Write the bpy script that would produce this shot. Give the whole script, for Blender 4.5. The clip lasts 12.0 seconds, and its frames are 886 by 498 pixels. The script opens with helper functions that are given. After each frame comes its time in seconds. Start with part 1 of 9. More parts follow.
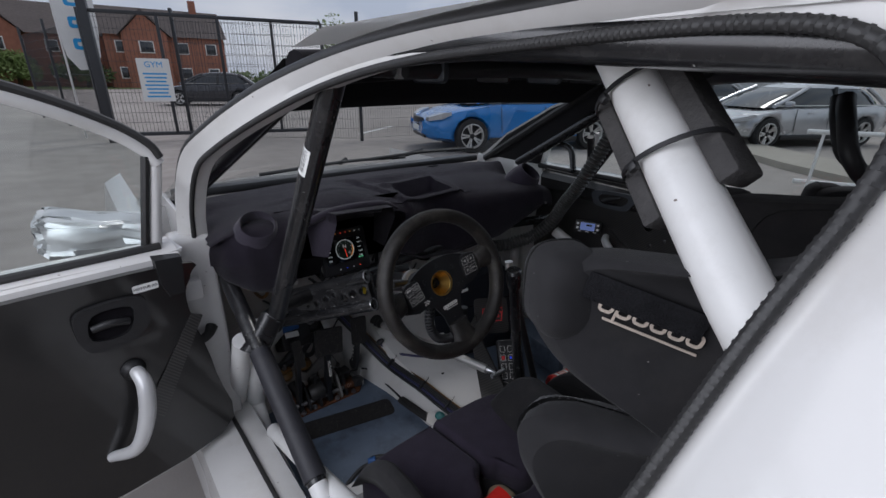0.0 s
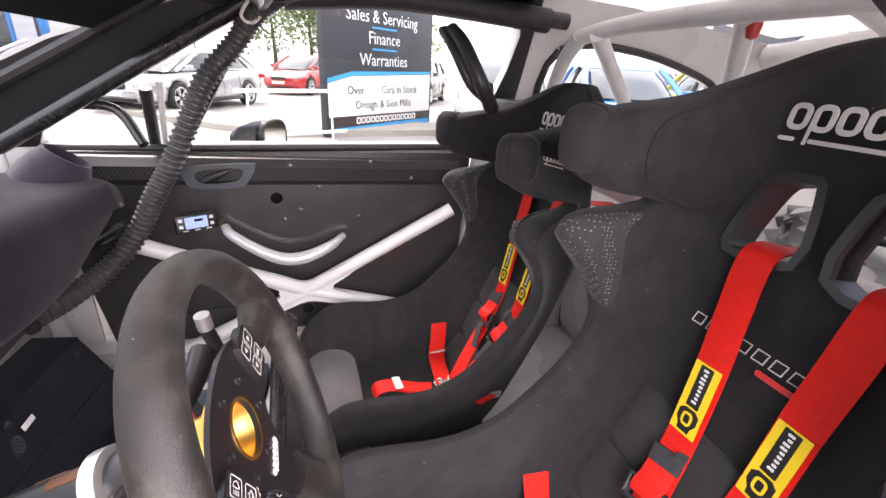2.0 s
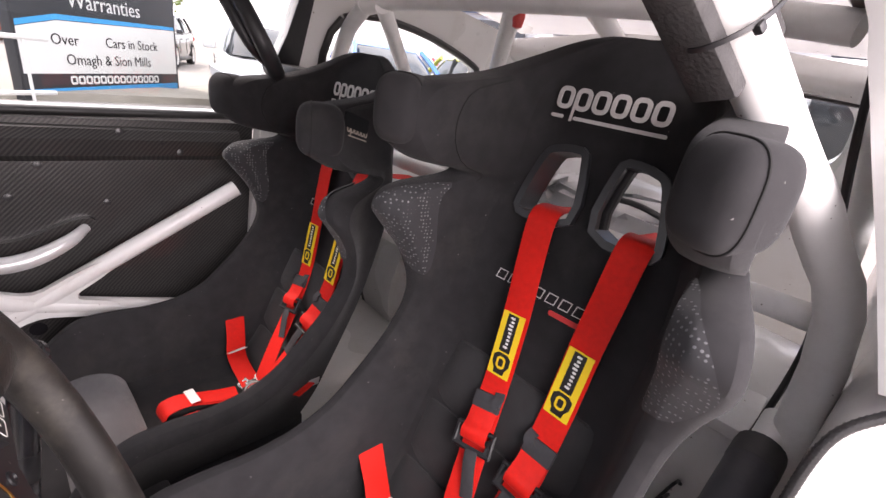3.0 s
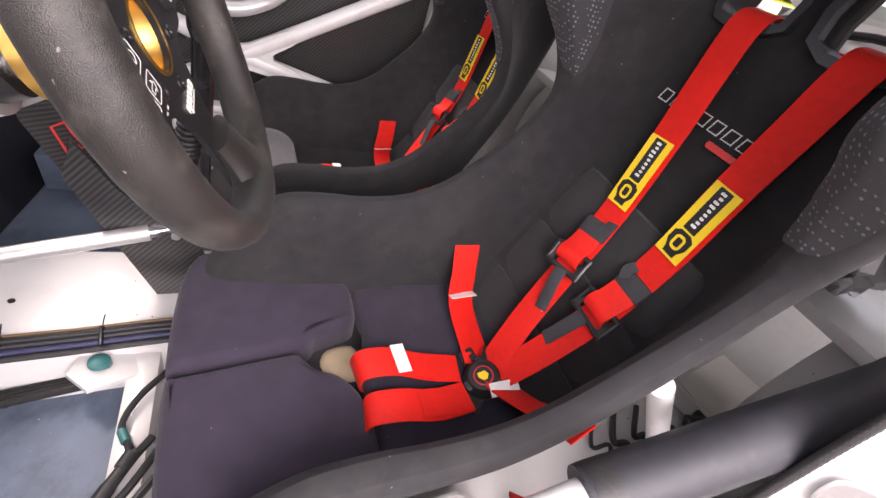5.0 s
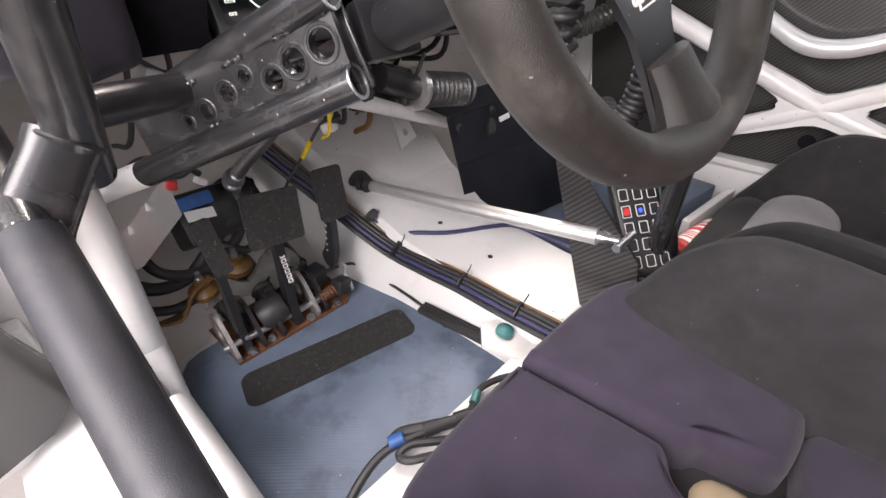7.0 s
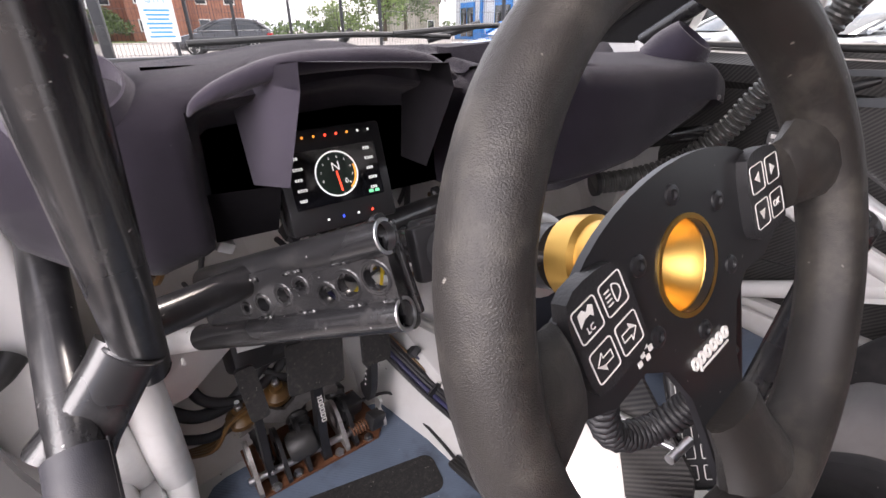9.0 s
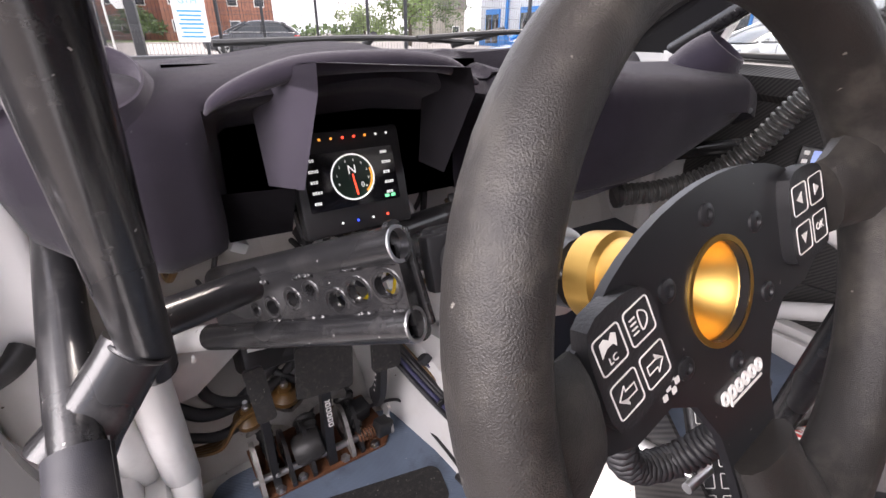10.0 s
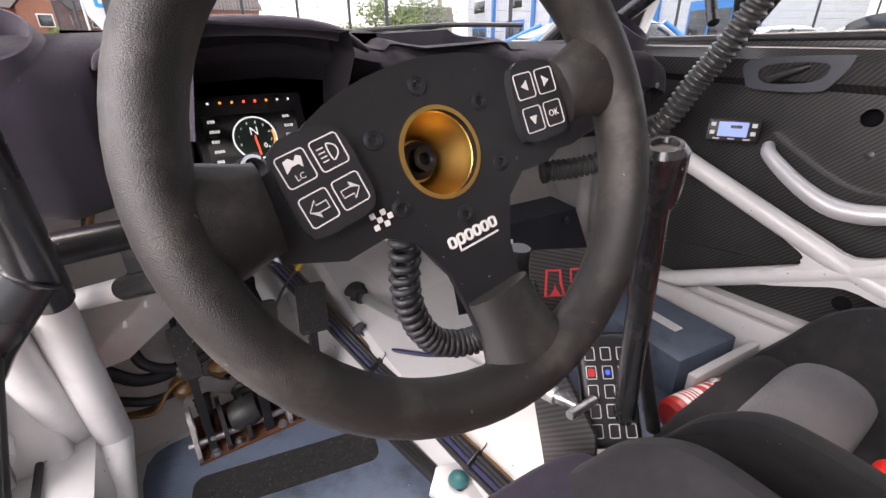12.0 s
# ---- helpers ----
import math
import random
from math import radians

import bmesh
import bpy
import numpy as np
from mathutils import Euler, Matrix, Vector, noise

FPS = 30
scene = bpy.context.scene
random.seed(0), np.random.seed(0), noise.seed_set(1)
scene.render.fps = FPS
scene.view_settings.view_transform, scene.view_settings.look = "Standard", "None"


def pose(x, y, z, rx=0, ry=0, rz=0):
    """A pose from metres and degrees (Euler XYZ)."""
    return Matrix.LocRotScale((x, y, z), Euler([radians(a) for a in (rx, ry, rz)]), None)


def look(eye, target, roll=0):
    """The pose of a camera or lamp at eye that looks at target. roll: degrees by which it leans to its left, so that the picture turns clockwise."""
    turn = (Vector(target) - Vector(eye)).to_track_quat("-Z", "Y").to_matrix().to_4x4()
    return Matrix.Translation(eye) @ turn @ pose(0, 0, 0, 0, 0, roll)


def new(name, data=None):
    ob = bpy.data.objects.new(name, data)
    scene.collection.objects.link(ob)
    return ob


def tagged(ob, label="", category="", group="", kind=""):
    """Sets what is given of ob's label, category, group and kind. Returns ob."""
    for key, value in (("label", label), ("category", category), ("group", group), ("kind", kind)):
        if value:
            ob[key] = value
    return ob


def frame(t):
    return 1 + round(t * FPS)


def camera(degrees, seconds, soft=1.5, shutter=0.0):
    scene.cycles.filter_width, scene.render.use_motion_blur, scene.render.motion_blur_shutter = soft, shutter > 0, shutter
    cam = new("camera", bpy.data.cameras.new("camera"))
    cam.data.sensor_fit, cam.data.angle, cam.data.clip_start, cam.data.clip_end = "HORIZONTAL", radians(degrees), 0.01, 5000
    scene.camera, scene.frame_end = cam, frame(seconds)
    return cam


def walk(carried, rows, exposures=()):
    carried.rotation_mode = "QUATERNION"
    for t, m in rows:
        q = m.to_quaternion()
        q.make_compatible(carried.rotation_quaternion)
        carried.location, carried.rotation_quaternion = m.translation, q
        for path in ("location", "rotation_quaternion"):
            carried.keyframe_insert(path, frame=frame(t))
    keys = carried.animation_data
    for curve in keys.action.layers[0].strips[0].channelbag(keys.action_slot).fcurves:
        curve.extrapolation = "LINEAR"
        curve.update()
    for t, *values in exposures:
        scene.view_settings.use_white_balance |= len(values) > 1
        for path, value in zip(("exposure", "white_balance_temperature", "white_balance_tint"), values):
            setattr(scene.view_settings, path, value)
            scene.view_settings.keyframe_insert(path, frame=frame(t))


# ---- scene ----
cam = camera(90.1, 12.0)
PATH = [
    (0, (-0.934, -0.7, 1.359), (0.255, 0.739, 0.642), 0.9),
    (0.5, (-0.969, -0.507, 1.341), (0.373, 0.787, 0.615), 0.4),
    (1, (-0.955, -0.343, 1.3), (0.616, 0.648, 0.559), -1.2),
    (1.5, (-0.81, -0.156, 1.272), (1.0, 0.204, 0.501), -0.8),
    (2, (-0.694, -0.047, 1.235), (1.069, -0.613, 0.478), 3.0),
    (2.5, (-0.644, -0.011, 1.221), (0.787, -1.215, 0.511), 5.9),
    (2.7, (-0.639, -0.01, 1.221), (0.692, -1.336, 0.534), 6.7),
    (4.3, (-0.692, -0.033, 1.109), (0.397, -1.283, -0.01), 15.9),
    (4.5, (-0.709, -0.03, 1.094), (0.425, -1.216, -0.05), 16.1),
    (5, (-0.742, -0.047, 1.054), (0.616, -0.818, -0.195), 17.5),
    (5.5, (-0.714, -0.105, 0.991), (0.796, -0.106, -0.32), 15.9),
    (6, (-0.683, -0.128, 0.951), (0.669, 0.579, -0.342), 4.0),
    (6.5, (-0.658, -0.133, 0.883), (0.51, 0.969, -0.309), -2.7),
    (7, (-0.651, -0.136, 0.895), (0.475, 1.058, -0.248), -3.0),
    (7.5, (-0.599, -0.158, 0.979), (0.538, 1.156, -0.011), -4.4),
    (7.7, (-0.582, -0.168, 1.006), (0.556, 1.184, 0.07), -3.8),
    (9.5, (-0.579, -0.05, 1.036), (0.45, 1.418, 0.149), 0.4),
    (10, (-0.57, -0.061, 1.033), (0.43, 1.433, 0.158), 0.7),
    (10.5, (-0.553, -0.146, 1.029), (0.442, 1.347, 0.146), 0.7),
    (11, (-0.562, -0.208, 1.034), (0.444, 1.28, 0.154), 0.6),
    (11.5, (-0.561, -0.224, 1.03), (0.458, 1.269, 0.173), 0.4),
    (12, (-0.499, -0.211, 0.974), (0.533, 1.292, 0.151), -0.7),
]
EXPOSURES = [(0.0, -0.9, 6150, 14), (0.5, -0.7, 6000, 14), (1.0, 0.15, 5850, 14), (1.5, 1.45, 6350, 22), (2.0, 1.85, 6950, 24), (2.5, 1.6, 7100, 26), (4.5, 1.4, 7050, 26), (5.5, 1.85, 7100, 26),
             (6.0, 1.75, 7100, 22), (7.0, 1.75, 7050, 20), (9.5, 1.4, 6900, 22), (11.0, 1.7, 6900, 22), (12.0, 1.5, 6950, 22)]
walk(cam, [(t, look(eye, target, roll)) for t, eye, target, roll in PATH], EXPOSURES)

# ---- build ----
# World: bright overcast afternoon; wide soft sun.
SUN_ELEV, SUN_AZ = 58.0, 65.0
world = bpy.data.worlds.new("overcast_sky")
scene.world = world
world.use_nodes = True
wn, wl = world.node_tree.nodes, world.node_tree.links
wn.clear()
w_out = wn.new("ShaderNodeOutputWorld")
w_bg = wn.new("ShaderNodeBackground")
w_sky = wn.new("ShaderNodeTexSky")
w_sky.sky_type = "NISHITA"
w_sky.sun_disc = False
w_sky.sun_elevation = radians(SUN_ELEV)
w_sky.sun_rotation = radians(SUN_AZ)
w_sky.air_density, w_sky.dust_density, w_sky.ozone_density = 1.0, 3.0, 1.0
# cloud cover: the blue sky is mixed towards an even grey-white with soft clouds
w_tc = wn.new("ShaderNodeTexCoord")
w_map = wn.new("ShaderNodeMapping")
w_map.inputs["Scale"].default_value = (1.0, 1.0, 3.2)
w_cl = wn.new("ShaderNodeTexNoise")
w_cl.inputs["Scale"].default_value = 2.6
w_cl.inputs["Detail"].default_value = 6.0
w_ramp = wn.new("ShaderNodeValToRGB")
w_ramp.color_ramp.elements[0].position, w_ramp.color_ramp.elements[0].color = 0.36, (5.0, 5.6, 6.6, 1)
w_ramp.color_ramp.elements[1].position, w_ramp.color_ramp.elements[1].color = 0.62, (8.6, 8.7, 8.9, 1)
w_mix = wn.new("ShaderNodeMixRGB")
w_mix.inputs["Fac"].default_value = 0.8
wl.new(w_tc.outputs["Generated"], w_map.inputs["Vector"])
wl.new(w_map.outputs["Vector"], w_cl.inputs["Vector"])
wl.new(w_cl.outputs["Fac"], w_ramp.inputs["Fac"])
wl.new(w_sky.outputs["Color"], w_mix.inputs["Color1"])
wl.new(w_ramp.outputs["Color"], w_mix.inputs["Color2"])
wl.new(w_mix.outputs["Color"], w_bg.inputs["Color"])
w_bg.inputs["Strength"].default_value = 0.15
wl.new(w_bg.outputs["Background"], w_out.inputs["Surface"])

sun_data = bpy.data.lights.new("sun", "SUN")
sun_data.energy, sun_data.angle, sun_data.color = 1.3, radians(14), (1.0, 0.96, 0.9)
sun = new("sun", sun_data)
_az, _el = radians(SUN_AZ), radians(SUN_ELEV)
_sv = Vector((math.sin(_az) * math.cos(_el), math.cos(_az) * math.cos(_el), math.sin(_el)))
sun.matrix_world = look(_sv * 50, (0, 0, 0))
# added fill lamp outside the open driver's door, brightens the cabin beyond the sky's light
door_fill_data = bpy.data.lights.new("sky_through_door", "AREA")
door_fill_data.shape, door_fill_data.size, door_fill_data.size_y, door_fill_data.energy, door_fill_data.color = "RECTANGLE", 1.4, 1.0, 22.0, (0.97, 0.98, 1.0)
door_fill_lamp = new("sky_through_door", door_fill_data)
door_fill_lamp.matrix_world = look((-1.58, -0.15, 1.50), (-0.1, -0.10, 0.65))


# ---------------------------------------------------------------- materials
def material(name, color, rough=0.5, metal=0.0, var=0.12, scale=40.0, bump=0.0, bump_scale=None, coat=0.0, sheen=0.0,
             spec=0.5, stain=None, stain_scale=6.0, stain_amt=0.5, random_amt=0.0):
    """A procedural surface: colour with grain at two scales, fine relief, optional stains."""
    m = bpy.data.materials.new(name)
    m.use_nodes = True
    n, l = m.node_tree.nodes, m.node_tree.links
    b = n["Principled BSDF"]
    b.inputs["Roughness"].default_value = rough
    b.inputs["Metallic"].default_value = metal
    b.inputs["Coat Weight"].default_value = coat
    b.inputs["Coat Roughness"].default_value = 0.08
    b.inputs["Sheen Weight"].default_value = sheen
    b.inputs["Specular IOR Level"].default_value = spec
    tc = n.new("ShaderNodeTexCoord")
    n1, n2 = n.new("ShaderNodeTexNoise"), n.new("ShaderNodeTexNoise")
    n1.inputs["Scale"].default_value, n1.inputs["Detail"].default_value = scale, 5.0
    n2.inputs["Scale"].default_value, n2.inputs["Detail"].default_value = scale / 9.0, 3.0
    l.new(tc.outputs["Object"], n1.inputs["Vector"])
    l.new(tc.outputs["Object"], n2.inputs["Vector"])
    add = n.new("ShaderNodeMath")
    add.operation = "ADD"
    l.new(n1.outputs["Fac"], add.inputs[0])
    l.new(n2.outputs["Fac"], add.inputs[1])
    mr = n.new("ShaderNodeMapRange")
    mr.inputs["From Min"].default_value, mr.inputs["From Max"].default_value = 0.6, 1.4
    mr.inputs["To Min"].default_value, mr.inputs["To Max"].default_value = 1.0 - var, 1.0 + var
    l.new(add.outputs[0], mr.inputs["Value"])
    mul = n.new("ShaderNodeVectorMath")
    mul.operation = "SCALE"
    mul.inputs[0].default_value = color[:3]
    l.new(mr.outputs["Result"], mul.inputs["Scale"])
    last = mul.outputs["Vector"]
    if random_amt:
        oi = n.new("ShaderNodeObjectInfo")
        mr3 = n.new("ShaderNodeMapRange")
        mr3.inputs["To Min"].default_value, mr3.inputs["To Max"].default_value = 1 - random_amt, 1 + random_amt
        l.new(oi.outputs["Random"], mr3.inputs["Value"])
        mul2 = n.new("ShaderNodeVectorMath")
        mul2.operation = "SCALE"
        l.new(last, mul2.inputs[0])
        l.new(mr3.outputs["Result"], mul2.inputs["Scale"])
        last = mul2.outputs["Vector"]
    if stain is not None:
        n3 = n.new("ShaderNodeTexNoise")
        n3.inputs["Scale"].default_value, n3.inputs["Detail"].default_value, n3.inputs["Roughness"].default_value = stain_scale, 8.0, 0.7
        l.new(tc.outputs["Object"], n3.inputs["Vector"])
        mr2 = n.new("ShaderNodeMapRange")
        mr2.inputs["From Min"].default_value, mr2.inputs["From Max"].default_value = 0.51, 0.70
        mr2.inputs["To Max"].default_value = stain_amt
        l.new(n3.outputs["Fac"], mr2.inputs["Value"])
        mx = n.new("ShaderNodeMixRGB")
        mx.inputs["Color2"].default_value = (*stain[:3], 1)
        l.new(mr2.outputs["Result"], mx.inputs["Fac"])
        l.new(last, mx.inputs["Color1"])
        last = mx.outputs["Color"]
    l.new(last, b.inputs["Base Color"])
    rr = n.new("ShaderNodeMapRange")
    rr.inputs["To Min"].default_value, rr.inputs["To Max"].default_value = max(0.02, rough - 0.08), min(1.0, rough + 0.08)
    l.new(n2.outputs["Fac"], rr.inputs["Value"])
    l.new(rr.outputs["Result"], b.inputs["Roughness"])
    if bump:
        bp = n.new("ShaderNodeBump")
        bp.inputs["Strength"].default_value = bump
        bp.inputs["Distance"].default_value = 0.002
        n4 = n.new("ShaderNodeTexNoise")
        n4.inputs["Scale"].default_value, n4.inputs["Detail"].default_value = bump_scale or scale * 4, 3.0
        l.new(tc.outputs["Object"], n4.inputs["Vector"])
        l.new(n4.outputs["Fac"], bp.inputs["Height"])
        l.new(bp.outputs["Normal"], b.inputs["Normal"])
    return m


def wave_relief(m, scale, axis="X", strength=0.4, dist=0.001, kind="BANDS"):
    """Regular ribs (webbing, ribbed rubber) as relief."""
    n, l = m.node_tree.nodes, m.node_tree.links
    b = n["Principled BSDF"]
    tc, wv, bp = n.new("ShaderNodeTexCoord"), n.new("ShaderNodeTexWave"), n.new("ShaderNodeBump")
    wv.wave_type, wv.bands_direction = kind, axis
    wv.inputs["Scale"].default_value = scale
    l.new(tc.outputs["Object"], wv.inputs["Vector"])
    bp.inputs["Strength"].default_value, bp.inputs["Distance"].default_value = strength, dist
    l.new(wv.outputs["Fac"], bp.inputs["Height"])
    l.new(bp.outputs["Normal"], b.inputs["Normal"])
    return m


def carbon_material():
    """Twill weave: two crossed tow directions with a shifting checker, under clear lacquer."""
    m = bpy.data.materials.new("carbon_fibre")
    m.use_nodes = True
    n, l = m.node_tree.nodes, m.node_tree.links
    b = n["Principled BSDF"]
    tc = n.new("ShaderNodeTexCoord")
    wv = n.new("ShaderNodeTexWave")
    wv.bands_direction = "DIAGONAL"
    wv.inputs["Scale"].default_value = 58.0
    wv.inputs["Distortion"].default_value = 0.6
    wv.inputs["Detail Scale"].default_value = 3.0
    l.new(tc.outputs["Object"], wv.inputs["Vector"])
    ns = n.new("ShaderNodeTexNoise")
    ns.inputs["Scale"].default_value = 14.0
    l.new(tc.outputs["Object"], ns.inputs["Vector"])
    mx = n.new("ShaderNodeMixRGB")
    mx.inputs["Color1"].default_value, mx.inputs["Color2"].default_value = (0.010, 0.010, 0.011, 1), (0.060, 0.057, 0.054, 1)
    l.new(wv.outputs["Fac"], mx.inputs["Fac"])
    mx2 = n.new("ShaderNodeMixRGB")
    mx2.blend_type = "MULTIPLY"
    mx2.inputs["Fac"].default_value = 0.5
    l.new(mx.outputs["Color"], mx2.inputs["Color1"])
    l.new(ns.outputs["Fac"], mx2.inputs["Color2"])
    l.new(mx2.outputs["Color"], b.inputs["Base Color"])
    b.inputs["Roughness"].default_value = 0.38
    b.inputs["Coat Weight"].default_value, b.inputs["Coat Roughness"].default_value = 0.5, 0.18
    bp = n.new("ShaderNodeBump")
    bp.inputs["Strength"].default_value, bp.inputs["Distance"].default_value = 0.25, 0.0006
    l.new(wv.outputs["Fac"], bp.inputs["Height"])
    l.new(bp.outputs["Normal"], b.inputs["Normal"])
    return m


def glass_material(name, tint=(0.93, 0.96, 0.95), rough=0.0, ior=1.35):
    """Thin pane: clear with Fresnel gloss."""
    m = bpy.data.materials.new(name)
    m.use_nodes = True
    n, l = m.node_tree.nodes, m.node_tree.links
    n.clear()
    out, mix, tr, gl, lw, pw, mr = (n.new("ShaderNode" + k) for k in ("OutputMaterial", "MixShader", "BsdfTransparent", "BsdfGlossy", "LayerWeight", "Math", "MapRange"))
    tr.inputs["Color"].default_value = (*tint, 1)
    gl.inputs["Roughness"].default_value = rough
    lw.inputs["Blend"].default_value = 0.5
    pw.operation = "POWER"
    pw.inputs[1].default_value = 5.0
    mr.inputs["To Min"].default_value, mr.inputs["To Max"].default_value = 0.025, 0.6
    l.new(lw.outputs["Facing"], pw.inputs[0])
    l.new(pw.outputs[0], mr.inputs["Value"])
    l.new(mr.outputs["Result"], mix.inputs["Fac"])
    l.new(tr.outputs[0], mix.inputs[1])
    l.new(gl.outputs[0], mix.inputs[2])
    l.new(mix.outputs[0], out.inputs["Surface"])
    return m


def glow_material(name, color, strength):
    m = bpy.data.materials.new(name)
    m.use_nodes = True
    b = m.node_tree.nodes["Principled BSDF"]
    b.inputs["Base Color"].default_value = (*color, 1)
    b.inputs["Emission Color"].default_value = (*color, 1)
    b.inputs["Emission Strength"].default_value = strength
    return m


def speckle_material():
    """Grip fabric with a dense field of small silicone dots."""
    m = material("dotted_grip_fabric", (0.019, 0.019, 0.021), 0.85, sheen=0.1, scale=60)
    n, l = m.node_tree.nodes, m.node_tree.links
    b = n["Principled BSDF"]
    tc, vo = n.new("ShaderNodeTexCoord"), n.new("ShaderNodeTexVoronoi")
    vo.inputs["Scale"].default_value = 150.0
    vo.inputs["Randomness"].default_value = 0.35
    l.new(tc.outputs["Object"], vo.inputs["Vector"])
    mr = n.new("ShaderNodeMapRange")
    mr.inputs["From Min"].default_value, mr.inputs["From Max"].default_value = 0.30, 0.20
    mr.clamp = True
    l.new(vo.outputs["Distance"], mr.inputs["Value"])
    mx = n.new("ShaderNodeMixRGB")
    src = b.inputs["Base Color"].links[0].from_socket
    l.new(src, mx.inputs["Color1"])
    mx.inputs["Color2"].default_value = (0.11, 0.11, 0.115, 1)
    l.new(mr.outputs["Result"], mx.inputs["Fac"])
    l.new(mx.outputs["Color"], b.inputs["Base Color"])
    rr = n.new("ShaderNodeMapRange")
    rr.inputs["To Min"].default_value, rr.inputs["To Max"].default_value = 0.85, 0.3
    l.new(mr.outputs["Result"], rr.inputs["Value"])
    l.new(rr.outputs["Result"], b.inputs["Roughness"])
    bp = n.new("ShaderNodeBump")
    bp.inputs["Strength"].default_value, bp.inputs["Distance"].default_value = 0.4, 0.001
    l.new(mr.outputs["Result"], bp.inputs["Height"])
    l.new(bp.outputs["Normal"], b.inputs["Normal"])
    return m


def specks(m, scale, size, color, rough=None):
    """Sparse lint, dust or paint chips: small pale marks scattered over the surface."""
    n, l = m.node_tree.nodes, m.node_tree.links
    b = n["Principled BSDF"]
    tc, vo, mr, mx, nz = (n.new("ShaderNode" + k) for k in ("TexCoord", "TexVoronoi", "MapRange", "MixRGB", "TexNoise"))
    nz.inputs["Scale"].default_value = scale * 6
    vo.inputs["Scale"].default_value = scale
    ad = n.new("ShaderNodeVectorMath")
    ad.operation = "MULTIPLY_ADD"
    ad.inputs[1].default_value = (0.004, 0.004, 0.004)
    l.new(tc.outputs["Object"], nz.inputs["Vector"])
    l.new(nz.outputs["Color"], ad.inputs[0])
    l.new(tc.outputs["Object"], ad.inputs[2])
    l.new(ad.outputs["Vector"], vo.inputs["Vector"])
    mr.inputs["From Min"].default_value, mr.inputs["From Max"].default_value = size * 1.15, size * 0.85
    l.new(vo.outputs["Distance"], mr.inputs["Value"])
    l.new(b.inputs["Base Color"].links[0].from_socket, mx.inputs["Color1"])
    mx.inputs["Color2"].default_value = (*color, 1)
    l.new(mr.outputs["Result"], mx.inputs["Fac"])
    l.new(mx.outputs["Color"], b.inputs["Base Color"])
    return m


M = {}
M["white"] = material("white_body_paint", (0.63, 0.62, 0.605), 0.26, var=0.04, scale=8, coat=0.4, stain=(0.45, 0.41, 0.36), stain_scale=9, stain_amt=0.25)
M["white_tube"] = material("white_tube_paint", (0.72, 0.715, 0.70), 0.32, var=0.04, scale=20, stain=(0.4, 0.37, 0.33), stain_scale=14, stain_amt=0.22)
M["black_tube"] = material("black_tube_paint", (0.0171, 0.0171, 0.0183), 0.27, var=0.3, scale=30, coat=0.25, stain=(0.10, 0.095, 0.09), stain_scale=30, stain_amt=0.25)
M["black_metal"] = material("black_coated_metal", (0.0146, 0.0146, 0.0159), 0.36, var=0.25, scale=60)
M["black_plastic"] = material("black_plastic", (0.0159, 0.0159, 0.0171), 0.42, var=0.2, scale=80, bump=0.15, bump_scale=600)
M["rubber"] = material("black_rubber", (0.0220, 0.0214, 0.0214), 0.5, var=0.3, scale=60, bump=0.2)
M["hose"] = material("grey_black_hose_rubber", (0.050, 0.050, 0.048), 0.36, var=0.35, scale=60, bump=0.15, stain=(0.16, 0.155, 0.14), stain_scale=40, stain_amt=0.4)
M["foam"] = material("black_padding_foam", (0.022, 0.022, 0.027), 0.55, var=0.25, scale=50, bump=0.18, bump_scale=900, stain=(0.06, 0.055, 0.055), stain_scale=10)
M["grey_foam"] = material("dark_grey_rubber_foam", (0.042, 0.040, 0.040), 0.8, var=0.3, scale=40, bump=0.8, bump_scale=220, stain=(0.09, 0.085, 0.08), stain_scale=16, stain_amt=0.5)
M["suede"] = material("black_suede_fabric", (0.0214, 0.0207, 0.0220), 0.95, var=0.3, scale=30, bump=0.22, bump_scale=1500, sheen=0.06, spec=0.2, stain=(0.040, 0.038, 0.036), stain_scale=7, stain_amt=0.55)
M["wheel_suede"] = material("worn_wheel_leather", (0.0125, 0.0108, 0.0095), 0.46, var=0.55, scale=18, bump=0.32, bump_scale=1500, sheen=0.03, spec=0.4, stain=(0.060, 0.054, 0.045), stain_scale=17, stain_amt=0.75)
M["cushion"] = material("plum_black_seat_fabric", (0.0354, 0.0287, 0.0439), 0.95, var=0.3, scale=24, bump=0.5, bump_scale=800, sheen=0.12, spec=0.2)
M["grey_cushion"] = material("dark_grey_seat_fabric", (0.0915, 0.0878, 0.0927), 0.95, var=0.2, scale=30, bump=0.4, bump_scale=1200, sheen=0.3, spec=0.2)
M["flock"] = material("flocked_dash_fabric", (0.0317, 0.0262, 0.0390), 0.95, var=0.28, scale=22, bump=0.4, bump_scale=1200, sheen=0.24, spec=0.15, stain=(0.05, 0.045, 0.055), stain_scale=4, stain_amt=0.3)
# black trim boards; also the shade inside the display hood, put into the colour
M["flock_dark"] = material("dark_flock_and_shade", (0.009, 0.008, 0.010), 0.95, var=0.3, scale=40, sheen=0.04, spec=0.12)
M["red_web"] = wave_relief(material("red_webbing", (0.76, 0.016, 0.008), 0.6, var=0.12, scale=120, sheen=0.03, spec=0.3), 320, "DIAGONAL", 0.5, 0.0006)
M["red_cloth"] = material("red_paint", (0.5, 0.03, 0.025), 0.4, scale=30)
M["yellow"] = material("yellow_label", (0.85, 0.60, 0.02), 0.5, var=0.05)
M["white_label"] = material("white_label", (0.78, 0.78, 0.76), 0.5, var=0.05)
M["ink"] = material("black_ink", (0.012, 0.012, 0.012), 0.5)
